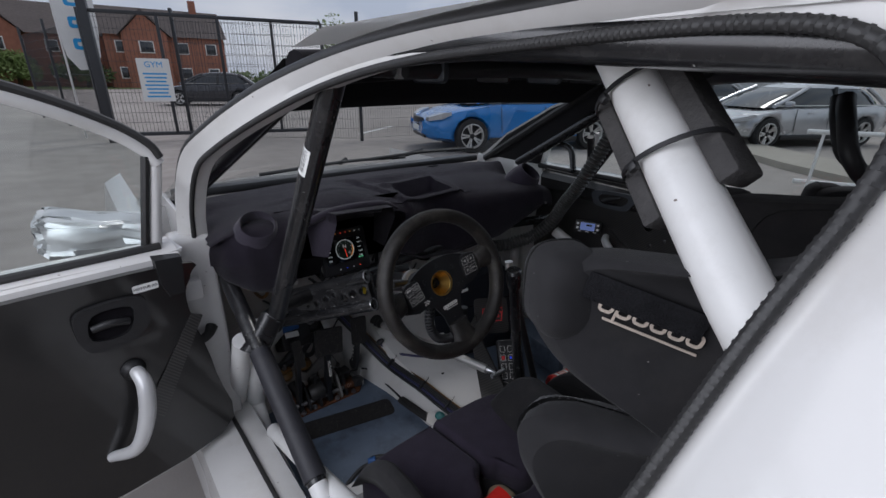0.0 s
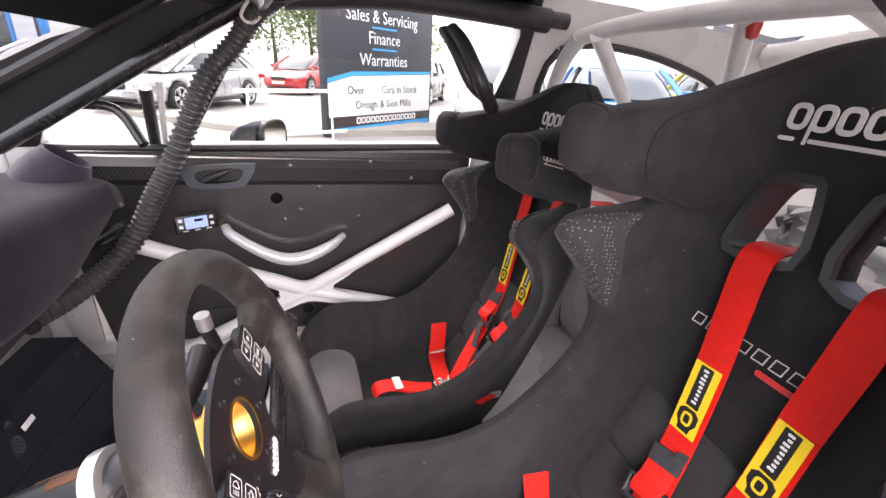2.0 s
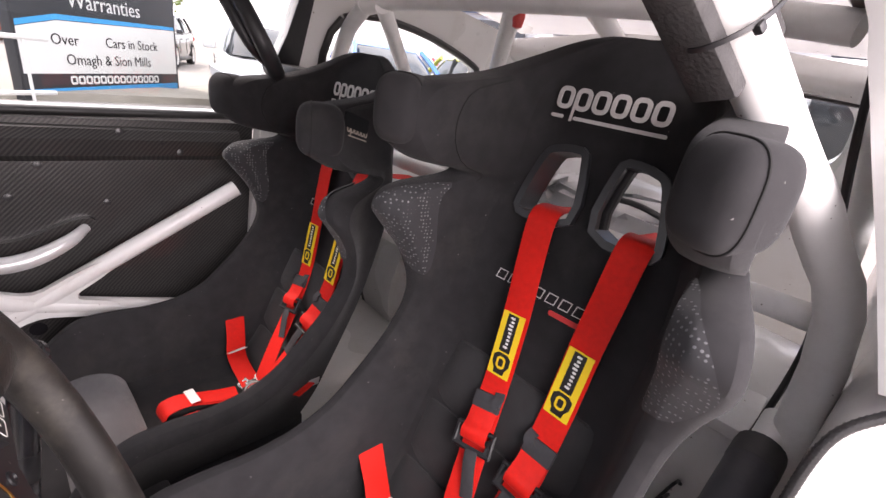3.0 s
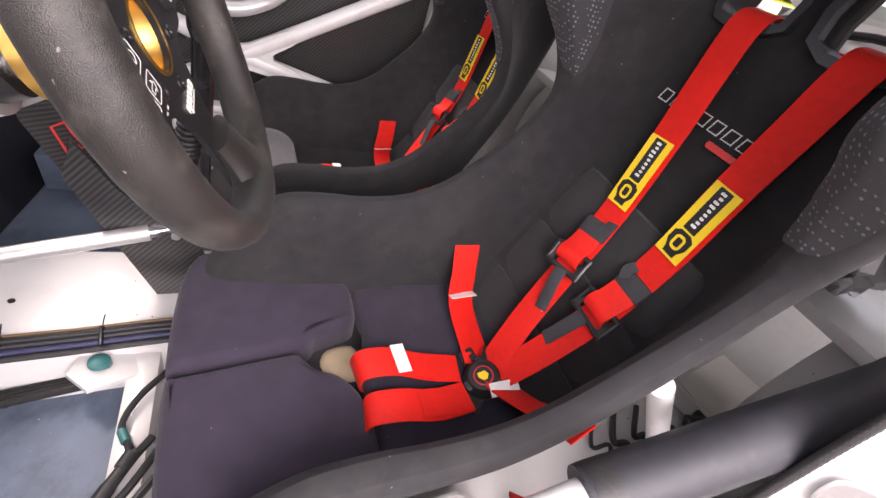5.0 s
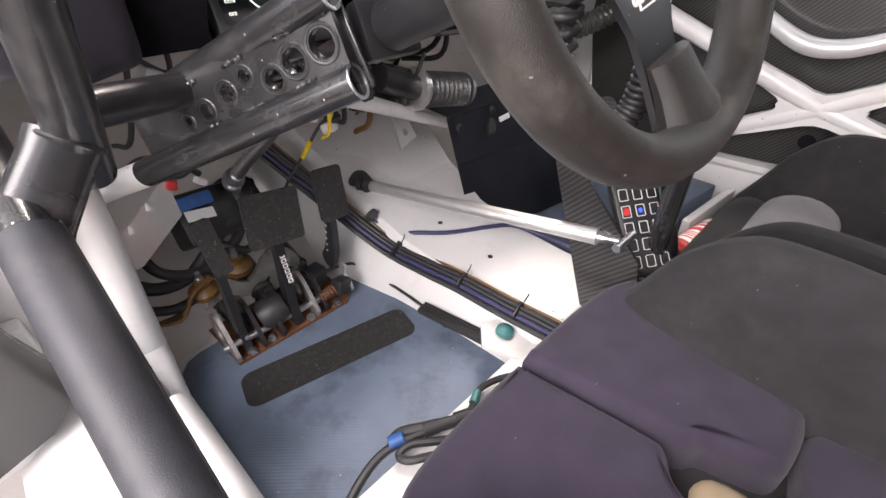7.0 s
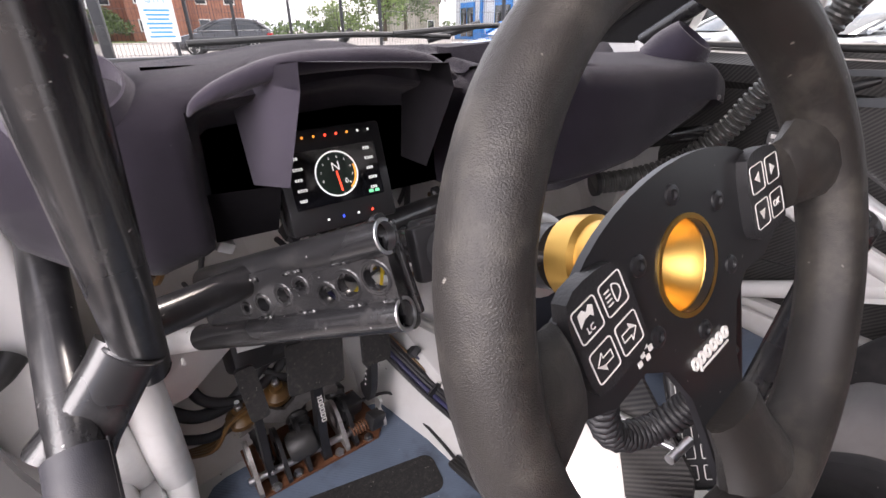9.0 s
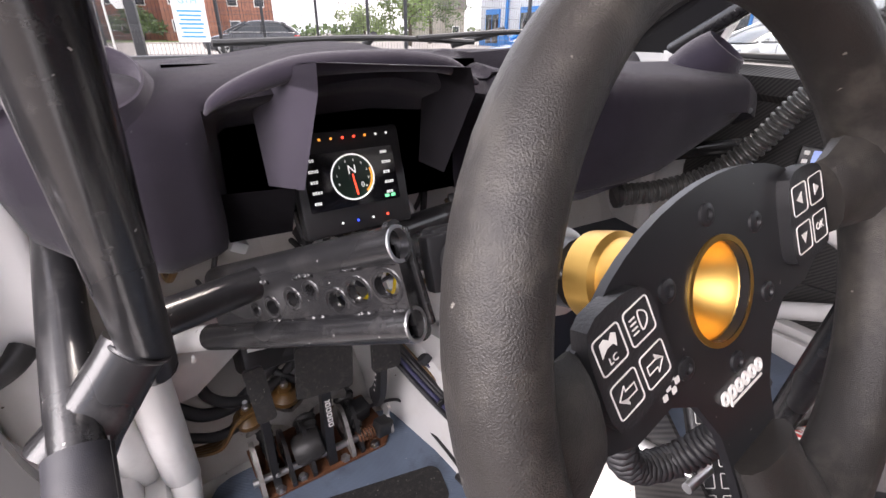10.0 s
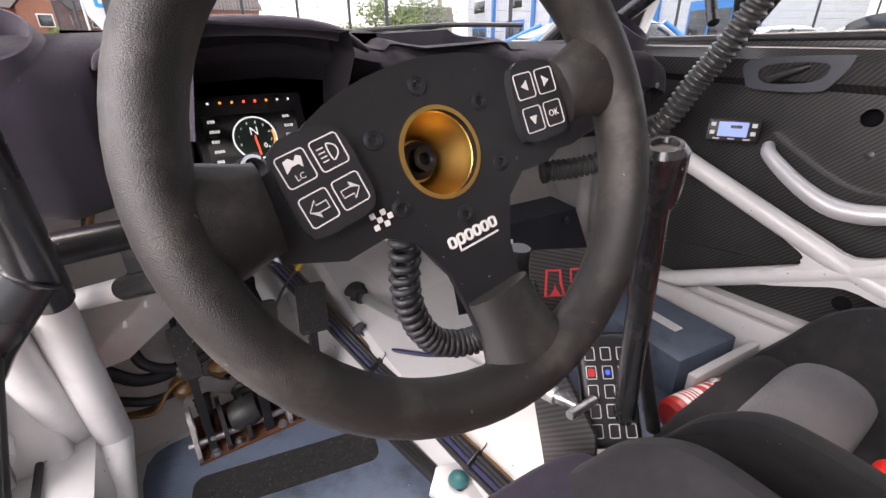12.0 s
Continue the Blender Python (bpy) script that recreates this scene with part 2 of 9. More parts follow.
M["print"] = material("pale_print", (0.70, 0.68, 0.64), 0.6, var=0.06)
M["embroidery"] = material("silver_embroidery", (0.62, 0.60, 0.58), 0.7, var=0.12, scale=150, bump=0.6)
M["red_print"] = material("red_print", (0.62, 0.04, 0.04), 0.5, var=0.05)
M["blue_print"] = material("blue_print", (0.03, 0.35, 0.72), 0.5, var=0.05)
M["mat"] = wave_relief(material("blue_grey_rubber_mat", (0.1056, 0.1380, 0.1896), 0.6, var=0.2, scale=14, stain=(0.02, 0.024, 0.03), stain_scale=9, stain_amt=0.55), 85, "DIAGONAL", 0.35, 0.001)
M["grip"] = material("black_grip_tape", (0.017, 0.016, 0.016), 0.9, var=0.5, scale=500, bump=1.0, bump_scale=900, stain=(0.08, 0.07, 0.06), stain_scale=120, stain_amt=0.5)
M["back_cloth"] = material("black_quilted_cloth", (0.0293, 0.0293, 0.0305), 0.9, var=0.2, scale=40, bump=0.3, bump_scale=1400, sheen=0.1, spec=0.25)
M["cream_thread"] = material("cream_thread", (0.52, 0.44, 0.37), 0.8, var=0.15, scale=150, bump=0.5)
M["hook_tape"] = material("black_hook_tape", (0.016, 0.016, 0.018), 0.95, var=0.5, scale=400, bump=1.0, bump_scale=700, spec=0.1)
M["seam"] = material("dark_stitched_seam", (0.008, 0.008, 0.008), 0.9, var=0.2, scale=80)
M["keeper"] = material("charcoal_webbing", (0.040, 0.041, 0.045), 0.8, var=0.2, scale=120, bump=0.5, bump_scale=900)
M["slot_plastic"] = material("satin_black_plastic", (0.030, 0.031, 0.034), 0.32, var=0.15, scale=60)
M["gold"] = material("gold_anodised_alloy", (0.70, 0.43, 0.12), 0.40, metal=1.0, var=0.06, scale=90)
M["steel"] = material("bare_steel", (0.55, 0.55, 0.56), 0.32, metal=1.0, var=0.1, scale=60)
M["alloy"] = material("satin_aluminium", (0.70, 0.69, 0.67), 0.42, metal=0.85, var=0.06, scale=40)
M["cast_alloy"] = material("oily_cast_alloy", (0.36, 0.345, 0.33), 0.5, metal=0.8, var=0.25, scale=40, bump=0.5, bump_scale=300, stain=(0.08, 0.06, 0.045), stain_scale=30, stain_amt=0.7)
M["silver_paint"] = material("silver_paint", (0.62, 0.62, 0.62), 0.35, metal=0.3, var=0.05, scale=30)
M["rust"] = material("rusty_copper", (0.15, 0.062, 0.03), 0.6, metal=0.3, var=0.3, scale=40, bump=0.4)
M["black_gloss"] = material("lacquered_black_carbon", (0.010, 0.0095, 0.0095), 0.30, var=0.35, scale=7, coat=0.6, stain=(0.022, 0.020, 0.019), stain_scale=5, stain_amt=0.5)
M["carbon"] = carbon_material()
M["blue_plug"] = material("blue_plug_plastic", (0.02, 0.085, 0.26), 0.45)
specks(M["wheel_suede"], 60, 0.05, (0.14, 0.13, 0.115))
specks(M["suede"], 42, 0.035, (0.16, 0.155, 0.15))
specks(M["cushion"], 50, 0.035, (0.18, 0.17, 0.18))
specks(M["flock"], 55, 0.030, (0.15, 0.145, 0.15))
specks(M["black_tube"], 48, 0.050, (0.36, 0.35, 0.34))
specks(M["black_metal"], 60, 0.040, (0.25, 0.24, 0.23))
specks(M["mat"], 40, 0.040, (0.30, 0.32, 0.34))
specks(M["grip"], 90, 0.080, (0.22, 0.20, 0.18))
specks(M["white"], 26, 0.045, (0.16, 0.13, 0.11))
specks(M["white_tube"], 30, 0.045, (0.18, 0.15, 0.13))
M["grey_plastic"] = material("blue_grey_plastic", (0.055, 0.062, 0.072), 0.4, var=0.15, scale=60, bump=0.1)
M["dots"] = speckle_material()
M["glass"] = glass_material("clear_glass")
M["glass_dark"] = glass_material("tinted_glass", (0.30, 0.33, 0.34))
M["mirror"] = material("mirror_glass", (0.85, 0.86, 0.87), 0.03, metal=1.0, var=0.01)
M["screen"] = material("display_glass", (0.006, 0.006, 0.008), 0.08, var=0.02, coat=0.5)
M["glow_white"] = glow_material("display_white", (0.75, 0.8, 0.78), 0.35)
M["glow_red"] = glow_material("display_red", (0.9, 0.06, 0.03), 1.2)
M["glow_orange"] = glow_material("display_orange", (0.9, 0.35, 0.05), 0.5)
M["glow_green"] = glow_material("display_green", (0.15, 0.75, 0.35), 0.35)
M["glow_blue"] = glow_material("led_blue", (0.03, 0.08, 1.0), 0.7)
M["glow_lcd"] = glow_material("lcd_blue_backlight", (0.30, 0.42, 0.85), 0.16)
M["navy_board"] = material("navy_black_board", (0.026, 0.030, 0.041), 0.48, var=0.25, scale=18, bump=0.1, bump_scale=300, stain=(0.035, 0.037, 0.042), stain_scale=9, stain_amt=0.4)
M["tan"] = material("tan_foam", (0.40, 0.31, 0.20), 0.9, var=0.15)
M["cable"] = material("black_cable", (0.02, 0.02, 0.022), 0.5, var=0.2, scale=60)
M["cable_blue"] = material("dark_blue_cable", (0.03, 0.03, 0.08), 0.5)
M["cable_brown"] = material("amber_hose", (0.12, 0.062, 0.018), 0.4, var=0.2)
M["green_knob"] = material("teal_cap", (0.03, 0.14, 0.14), 0.4)
M["silver_bag"] = material("silver_foil_bag", (0.62, 0.62, 0.63), 0.35, metal=0.6, var=0.3, scale=12, bump=1.0, bump_scale=30)


# ---------------------------------------------------------------- mesh helpers
def mesh_ob(name, bm, mat, parent=None, label="", smooth=True):
    me = bpy.data.meshes.new(name)
    bmesh.ops.recalc_face_normals(bm, faces=bm.faces[:])
    bm.to_mesh(me)
    bm.free()
    me.materials.append(mat)
    if smooth:
        for p in me.polygons:
            p.use_smooth = True
        me.set_sharp_from_angle(angle=radians(38))
    ob = new(name, me)
    if parent is not None:
        ob.parent = parent
    if label:
        ob["label"] = label
    return ob


def part(name, bm, mat, parent, label=""):
    return mesh_ob(name, bm, mat, parent, label)


def thing(name, label, category, group="", kind=""):
    return tagged(new(name), label, category, group, kind)


def solo(name, bm, mat, label, category, group="", kind=""):
    return tagged(mesh_ob(name, bm, mat), label, category, group, kind)


def curve_points(pts, n=6):
    """Catmull-Rom through the points, n steps a span."""
    p = [Vector(q) for q in pts]
    if len(p) < 3 or n < 2:
        return p
    p = [p[0] * 2 - p[1], *p, p[-1] * 2 - p[-2]]
    out = []
    for i in range(1, len(p) - 2):
        for k in range(n):
            t = k / n
            a, b, c, d = p[i - 1], p[i], p[i + 1], p[i + 2]
            out.append(0.5 * ((2 * b) + (c - a) * t + (2 * a - 5 * b + 4 * c - d) * t * t + (3 * b - a - 3 * c + d) * t ** 3))
    out.append(p[-2])
    return out


def tube(pts, r, segs=14, bm=None, smooth_n=0, cap=True, hollow=0.0):
    """A round tube along the points; r may be a number or one for each point."""
    bm = bm or bmesh.new()
    pts = curve_points(pts, smooth_n) if smooth_n else [Vector(q) for q in pts]
    rs = r if hasattr(r, "__len__") else [r] * len(pts)
    if len(rs) != len(pts):
        rs = list(np.interp(np.linspace(0, 1, len(pts)), np.linspace(0, 1, len(rs)), rs))
    rings = []
    up = Vector((0, 0, 1))
    tang0 = (pts[1] - pts[0]).normalized()
    if abs(tang0.dot(up)) > 0.9:
        up = Vector((1, 0, 0))
    side = tang0.cross(up).normalized()
    for i, q in enumerate(pts):
        tg = (pts[min(i + 1, len(pts) - 1)] - pts[max(i - 1, 0)]).normalized()
        side = (side - tg * side.dot(tg)).normalized()
        b2 = tg.cross(side)
        rings.append([bm.verts.new(q + float(rs[i]) * (math.cos(a) * side + math.sin(a) * b2)) for a in (2 * math.pi * k / segs for k in range(segs))])
    for a, b in zip(rings, rings[1:]):
        for k in range(segs):
            bm.faces.new((a[k], a[(k + 1) % segs], b[(k + 1) % segs], b[k]))
    if cap:
        if hollow:
            for ring, q, sgn in ((rings[0], pts[0], 1), (rings[-1], pts[-1], -1)):
                tg = ((pts[1] - pts[0]) if sgn == 1 else (pts[-1] - pts[-2])).normalized() * sgn
                inner = [bm.verts.new(q + (v.co - q) * hollow) for v in ring]
                deep = [bm.verts.new(q + (v.co - q) * hollow + tg * 0.05) for v in ring]
                for k in range(segs):
                    bm.faces.new((ring[k], ring[(k + 1) % segs], inner[(k + 1) % segs], inner[k]))
                    bm.faces.new((inner[k], inner[(k + 1) % segs], deep[(k + 1) % segs], deep[k]))
                bm.faces.new(deep)
        else:
            bm.faces.new(rings[0])
            bm.faces.new(rings[-1])
    return bm


def box(size, m=None, bevel=0.004, bm=None, segs=2):
    """A box with rounded edges, centred, at the pose m."""
    bm = bm or bmesh.new()
    r = bmesh.ops.create_cube(bm, size=1.0, matrix=Matrix.Diagonal((*size, 1)))
    vs = r["verts"]
    if bevel:
        es = list({e for v in vs for e in v.link_edges})
        r2 = bmesh.ops.bevel(bm, geom=es, offset=bevel, segments=segs, affect="EDGES", profile=0.5)
        vs = list({v for f in r2["faces"] for v in f.verts} | {v for v in vs if v.is_valid})
    if m is not None:
        bmesh.ops.transform(bm, matrix=m, verts=vs)
    return bm


def plate(outline, holes=(), thick=0.004, m=None, bm=None):
    """A flat plate from an outline in x, y with holes, thickened along z, at the pose m."""
    bm2 = bmesh.new()
    edges = []
    for loop in (outline, *holes):
        vs = [bm2.verts.new((x, y, 0)) for x, y in loop]
        edges += [bm2.edges.new((vs[i], vs[(i + 1) % len(vs)])) for i in range(len(vs))]
    bmesh.ops.triangle_fill(bm2, use_beauty=True, edges=edges)
    if thick:
        r = bmesh.ops.extrude_face_region(bm2, geom=bm2.faces[:])
        bmesh.ops.translate(bm2, vec=(0, 0, thick), verts=[g for g in r["geom"] if isinstance(g, bmesh.types.BMVert)])
    if m is not None:
        bmesh.ops.transform(bm2, matrix=m, verts=bm2.verts[:])
    if bm is None:
        return bm2
    me = bpy.data.meshes.new("tmp")
    bm2.to_mesh(me)
    bm2.free()
    bm.from_mesh(me)
    bpy.data.meshes.remove(me)
    return bm


def circle(cx, cy, r, n=20):
    return [(cx + r * math.cos(2 * math.pi * k / n), cy + r * math.sin(2 * math.pi * k / n)) for k in range(n)]


def rounded(w, h, r, n=5, cx=0.0, cy=0.0):
    """Outline of a rounded rectangle."""
    out = []
    for sx, sy, a0 in ((1, 1, 0), (-1, 1, 90), (-1, -1, 180), (1, -1, 270)):
        for k in range(n + 1):
            a = radians(a0 + 90 * k / n)
            out.append((cx + sx * (w / 2 - r) + r * math.cos(a), cy + sy * (h / 2 - r) + r * math.sin(a)))
    return out


def smooth_outline(pts, n=5):
    """A closed smooth outline through the points."""
    k = len(pts)
    p = [Vector((*q, 0)) for q in pts]
    out = []
    for i in range(k):
        a, b, c, d = p[i - 1], p[i], p[(i + 1) % k], p[(i + 2) % k]
        for s in range(n):
            t = s / n
            v = 0.5 * ((2 * b) + (c - a) * t + (2 * a - 5 * b + 4 * c - d) * t * t + (3 * b - a - 3 * c + d) * t ** 3)
            out.append((v.x, v.y))
    return out


def ring_plate(outline, width, thick, m=None, bm=None):
    """A thin outline frame: the outline and its inset."""
    c = Vector((sum(p[0] for p in outline) / len(outline), sum(p[1] for p in outline) / len(outline)))
    inner = []
    for i, p in enumerate(outline):
        a, b = Vector(outline[i - 1]), Vector(outline[(i + 1) % len(outline)])
        t = (b - a).normalized()
        nrm = Vector((-t.y, t.x))
        if nrm.dot(c - Vector(p)) < 0:
            nrm = -nrm
        inner.append(tuple(Vector(p) + nrm * width))
    return plate(outline, [inner], thick, m, bm)


def lathe(profile, m=None, segs=24, bm=None, caps=True):
    """A turned form: profile of (radius, height) about z, at the pose m."""
    bm = bm or bmesh.new()
    rings, made = [], []
    for r, z in profile:
        ring = [bm.verts.new((r * math.cos(2 * math.pi * k / segs), r * math.sin(2 * math.pi * k / segs), z)) for k in range(segs)]
        rings.append(ring)
        made += ring
    for a, b in zip(rings, rings[1:]):
        for k in range(segs):
            bm.faces.new((a[k], a[(k + 1) % segs], b[(k + 1) % segs], b[k]))
    for ring, (r, z) in ((rings[0], profile[0]), (rings[-1], profile[-1])):
        if r > 1e-5 and caps:
            bm.faces.new(ring)
    bmesh.ops.remove_doubles(bm, verts=made, dist=1e-6)
    if m is not None:
        bmesh.ops.transform(bm, matrix=m, verts=[v for v in made if v.is_valid])
    return bm


def loft(rings, closed=True, caps=True, bm=None):
    """A skin over rings of equal count."""
    bm = bm or bmesh.new()
    vs = [[bm.verts.new(p) for p in ring] for ring in rings]
    n = len(vs[0])
    for a, b in zip(vs, vs[1:]):
        for k in range(n if closed else n - 1):
            bm.faces.new((a[k], a[(k + 1) % n], b[(k + 1) % n], b[k]))
    if caps and closed:
        bm.faces.new(vs[0])
        bm.faces.new(vs[-1])
    return bm


def toward(p, axis, up=(0, 0, 1)):
    """A pose at p whose z points along axis, x level."""
    z = Vector(axis).normalized()
    u = Vector(up)
    x = u.cross(z)
    if x.length < 1e-4:
        x = Vector((1, 0, 0))
    x.normalize()
    y = z.cross(x)
    m = Matrix((x, y, z)).transposed().to_4x4()
    m.translation = Vector(p)
    return m


def ribbon(pts, width, across, thick=0.003, n=6, bm=None, widths=None):
    """A strap along the points, its width along across (one vector, or one for each point)."""
    path = curve_points(pts, n)
    k = len(path)
    acr = across if isinstance(across, list) else [across] * len(pts)
    acr = [Vector(a).normalized() for a in acr]
    ring = []
    for i, q in enumerate(path):
        f = i / (k - 1) * (len(pts) - 1)
        j = min(int(f), len(pts) - 2)
        a = acr[j].lerp(acr[j + 1], f - j)
        tg = (path[min(i + 1, k - 1)] - path[max(i - 1, 0)]).normalized()
        a = (a - tg * a.dot(tg)).normalized()
        nn = tg.cross(a)
        w = width / 2
        ring.append([q + a * w * s + nn * thick / 2 * d for s, d in ((-1, -0.6), (-0.9, -1), (0, -1), (0.9, -1), (1, -0.6), (1, 0.6), (0.9, 1), (0, 1), (-0.9, 1), (-1, 0.6))])
    return loft(ring, bm=bm)


def text_mesh(s, size, m, thick=0.0008, align="CENTER", bm=None):
    """Letters of the built-in font as a thin mesh at the pose m."""
    cu = bpy.data.curves.new("text", "FONT")
    cu.body, cu.size, cu.align_x, cu.align_y, cu.extrude, cu.resolution_u = s, size, align, "CENTER", thick, 2
    ob = bpy.data.objects.new("text", cu)
    me = bpy.data.meshes.new_from_object(ob)
    me.transform(m)
    bm = bm or bmesh.new()
    bm.from_mesh(me)
    bpy.data.meshes.remove(me)
    bpy.data.objects.remove(ob)
    bpy.data.curves.remove(cu)
    return bm


def applied(ob):
    """Bake an object's modifiers into its mesh."""
    me = bpy.data.meshes.new_from_object(ob.evaluated_get(bpy.context.evaluated_depsgraph_get()))
    ob.modifiers.clear()
    old = ob.data
    ob.data = me
    bpy.data.meshes.remove(old)
    return ob


def carve(ob, bms):
    """Cut the forms out of an object."""
    for bm in bms:
        me = bpy.data.meshes.new("cutter")
        bmesh.ops.recalc_face_normals(bm, faces=bm.faces[:])
        bm.to_mesh(me)
        bm.free()
        c = new("cutter", me)
        md = ob.modifiers.new("cut", "BOOLEAN")
        md.object, md.operation, md.solver = c, "DIFFERENCE", "EXACT"
        applied(ob)
        bpy.data.objects.remove(c)
        bpy.data.meshes.remove(me)
    return ob


def soften(ob, levels=1):
    md = ob.modifiers.new("smooth", "SUBSURF")
    md.levels = md.render_levels = levels
    return ob


def mark_pieces(n, w, h, m):
    """A wordmark as a row of plain open rounded shapes, one mesh each."""
    st = w / n
    for i in range(n):
        cx = -w / 2 + st * (i + 0.5)
        bm = ring_plate(rounded(st * 0.90, h * 0.62, min(st, h * 0.62) * 0.36, 5, cx, h * 0.16), h * 0.125, 0.0014, m)
        if i == 1:
            plate([(cx - st * 0.45, h * 0.1), (cx - st * 0.31, h * 0.1), (cx - st * 0.31, -h * 0.46), (cx - st * 0.45, -h * 0.46)], (), 0.0013, m, bm)
        yield bm


# ---------------------------------------------------------------- the rally car's body shell
shell = thing("rally_car", "white rally car body shell with stripped painted interior", "car")
SILL_Z, ROOF_Z = 0.985, 1.375


def lean_x(side, z, base=0.75, slope=0.44):
    """The side of the glasshouse leans inwards above the beltline."""
    return side * (base - max(0.0, z - SILL_Z) * slope)


def side_panel(side, outline, holes, thick):
    """A panel of the glasshouse side, drawn in y, z and leaned inwards."""
    bm = plate(outline, holes, thick)
    for v in bm.verts:
        y, z, d = v.co.x, v.co.y, v.co.z
        v.co = Vector((lean_x(side, z) + side * d, y, z))
    return bm


glass_hole = smooth_outline([(0.62, 1.00), (0.10, 1.315), (-0.20, 1.372), (-0.56, 1.376), (-0.66, 1.33), (-0.585, 1.015), (-0.56, 1.0)], 3)
door_open = [(0.78, 0.985), (0.62, 1.150), (0.40, 1.238), (0.16, 1.322), (-0.02, 1.362), (-0.20, 1.385), (-0.46, 1.397), (-0.60, 1.390), (-0.655, 1.365), (-0.661, 1.304), (-0.639, 1.216), (-0.612, 1.097), (-0.585, 0.985)]
quarter = smooth_outline([(-0.80, 1.30), (-1.08, 1.31), (-1.42, 1.235), (-1.44, 1.19), (-1.30, 1.11), (-0.86, 1.05), (-0.78, 1.10)], 4)
rim_out = [(1.02, 0.985), (0.80, 1.12), (0.50, 1.262), (0.18, 1.372), (-0.10, 1.425), (-0.5, 1.445), (-1.0, 1.425), (-1.6, 1.36), (-1.75, 1.27), (-1.8, 0.985)]
quarter_near = smooth_outline([(-1.04, 1.30), (-1.14, 1.305), (-1.42, 1.235), (-1.44, 1.19), (-1.30, 1.11), (-1.06, 1.06), (-1.01, 1.12)], 4)
part("side_frame", side_panel(1, rim_out, [[(y, z) for y, z in glass_hole], quarter], 0.045), M["white"], shell)
trim_ring = [(0.98, 0.985), (0.80, 1.11), (0.50, 1.252), (0.18, 1.362), (-0.10, 1.415), (-0.5, 1.435), (-0.70, 1.43), (-0.70, 0.992), (0.60, 0.992)]
part("pillar_trim", side_panel(1, trim_ring, [glass_hole], 0.003), M["black_plastic"], shell, "black inner pillar trim").location.x = -0.006
# driver's side: the frame round the door opening, then the rear quarter behind it
door_in = curve_points([(-0.735, 0.60, 0.40), (-0.735, 0.59, 0.55), (-0.738, 0.575, 0.787), (-0.733, 0.563, 0.95), (-0.73, 0.52, 1.06), (-0.722, 0.42, 1.165), (-0.70, 0.30, 1.225), (-0.655, 0.15, 1.29),
    (-0.612, 0.03, 1.337), (-0.585, -0.10, 1.368), (-0.577, -0.25, 1.385), (-0.572, -0.40, 1.393), (-0.57, -0.50, 1.397), (-0.570, -0.565, 1.398), (-0.572, -0.62, 1.393), (-0.577, -0.652, 1.378), (-0.589, -0.667, 1.35),
    (-0.602, -0.668, 1.327), (-0.613, -0.662, 1.296), (-0.632, -0.65, 1.254), (-0.653, -0.638, 1.205), (-0.678, -0.626, 1.149), (-0.702, -0.614, 1.094), (-0.745, -0.587, 0.99)], 4)
door_out = curve_points([(-0.80, 0.72, 0.40), (-0.80, 0.72, 0.55), (-0.80, 0.70, 0.787), (-0.775, 0.67, 0.95), (-0.765, 0.62, 1.09), (-0.75, 0.49, 1.205), (-0.715, 0.36, 1.275), (-0.665, 0.21, 1.345),
    (-0.62, 0.08, 1.385), (-0.59, -0.07, 1.412), (-0.578, -0.23, 1.425), (-0.573, -0.40, 1.432), (-0.57, -0.52, 1.436), (-0.568, -0.62, 1.437), (-0.57, -0.72, 1.434), (-0.575, -0.80, 1.428), (-0.585, -0.88, 1.415),
    (-0.60, -0.95, 1.39), (-0.63, -0.98, 1.33), (-0.665, -0.98, 1.26), (-0.70, -0.98, 1.18), (-0.73, -0.98, 1.11), (-0.755, -0.98, 1.06), (-0.79, -0.98, 0.99)], 4)
door_out = [a.lerp(b, 0.52) if a.y > -0.55 and a.z > 0.9 else b for a, b in zip(door_in, door_out)]
frame_rings = []
for a, b in zip(door_in, door_out):
    d = b - a
    u = d.normalized()
    nrm = Vector((-1.0, 0.0, 0.42 if a.z > 0.99 else 0.0)).normalized()
    w1, w2 = min(0.020, d.length * 0.4), min(0.034, d.length * 0.65)
    frame_rings.append([a, a + nrm * 0.003, a + u * w1 + nrm * 0.004, a + u * w2 + nrm * 0.016, a + d * 0.82 + nrm * 0.022, b + nrm * 0.006, b - nrm * 0.03, a - nrm * 0.03 + u * 0.012])
part("side_frame", loft(frame_rings), M["white"], shell, "glossy white frame round the door opening")
gut = [b + Vector((-0.004, 0.004, 0.010)) for b in door_out if b.z > 1.08 and b.y > -0.94]
part("roof_gutter", tube(gut, 0.011, 10), M["black_plastic"], shell, "black roof gutter strip")
part("side_frame", side_panel(-1, [(-0.95, 1.42), (-1.6, 1.36), (-1.75, 1.27), (-1.8, 0.985), (-0.95, 0.985)], [quarter_near], 0.06), M["white"], shell)

# roof: white skin outside and in, black lining over the front seats
def roof_rings(z_up, inset, y0, y1, n=14):
    rings = []
    for i in range(n + 1):
        y = y0 + (y1 - y0) * i / n
        arch = 0.028 * (1 - ((y + 0.55) / 1.1) ** 2)
        drop = -0.28 * max(0.0, y - 0.02) - 0.10 * max(0.0, -y - 1.25)
        ring = []
        for k in range(13):
            u = -1 + 2 * k / 12
            ring.append(Vector((u * (0.578 - inset), y, 1.428 + arch * (1 - u * u) + 0.012 * (1 - u ** 4) + drop + z_up)))
        rings.append(ring)
    return rings


def slab(rings, dz):
    bm = loft(rings, closed=False)
    bmesh.ops.solidify(bm, geom=bm.faces[:], thickness=dz)
    return bm


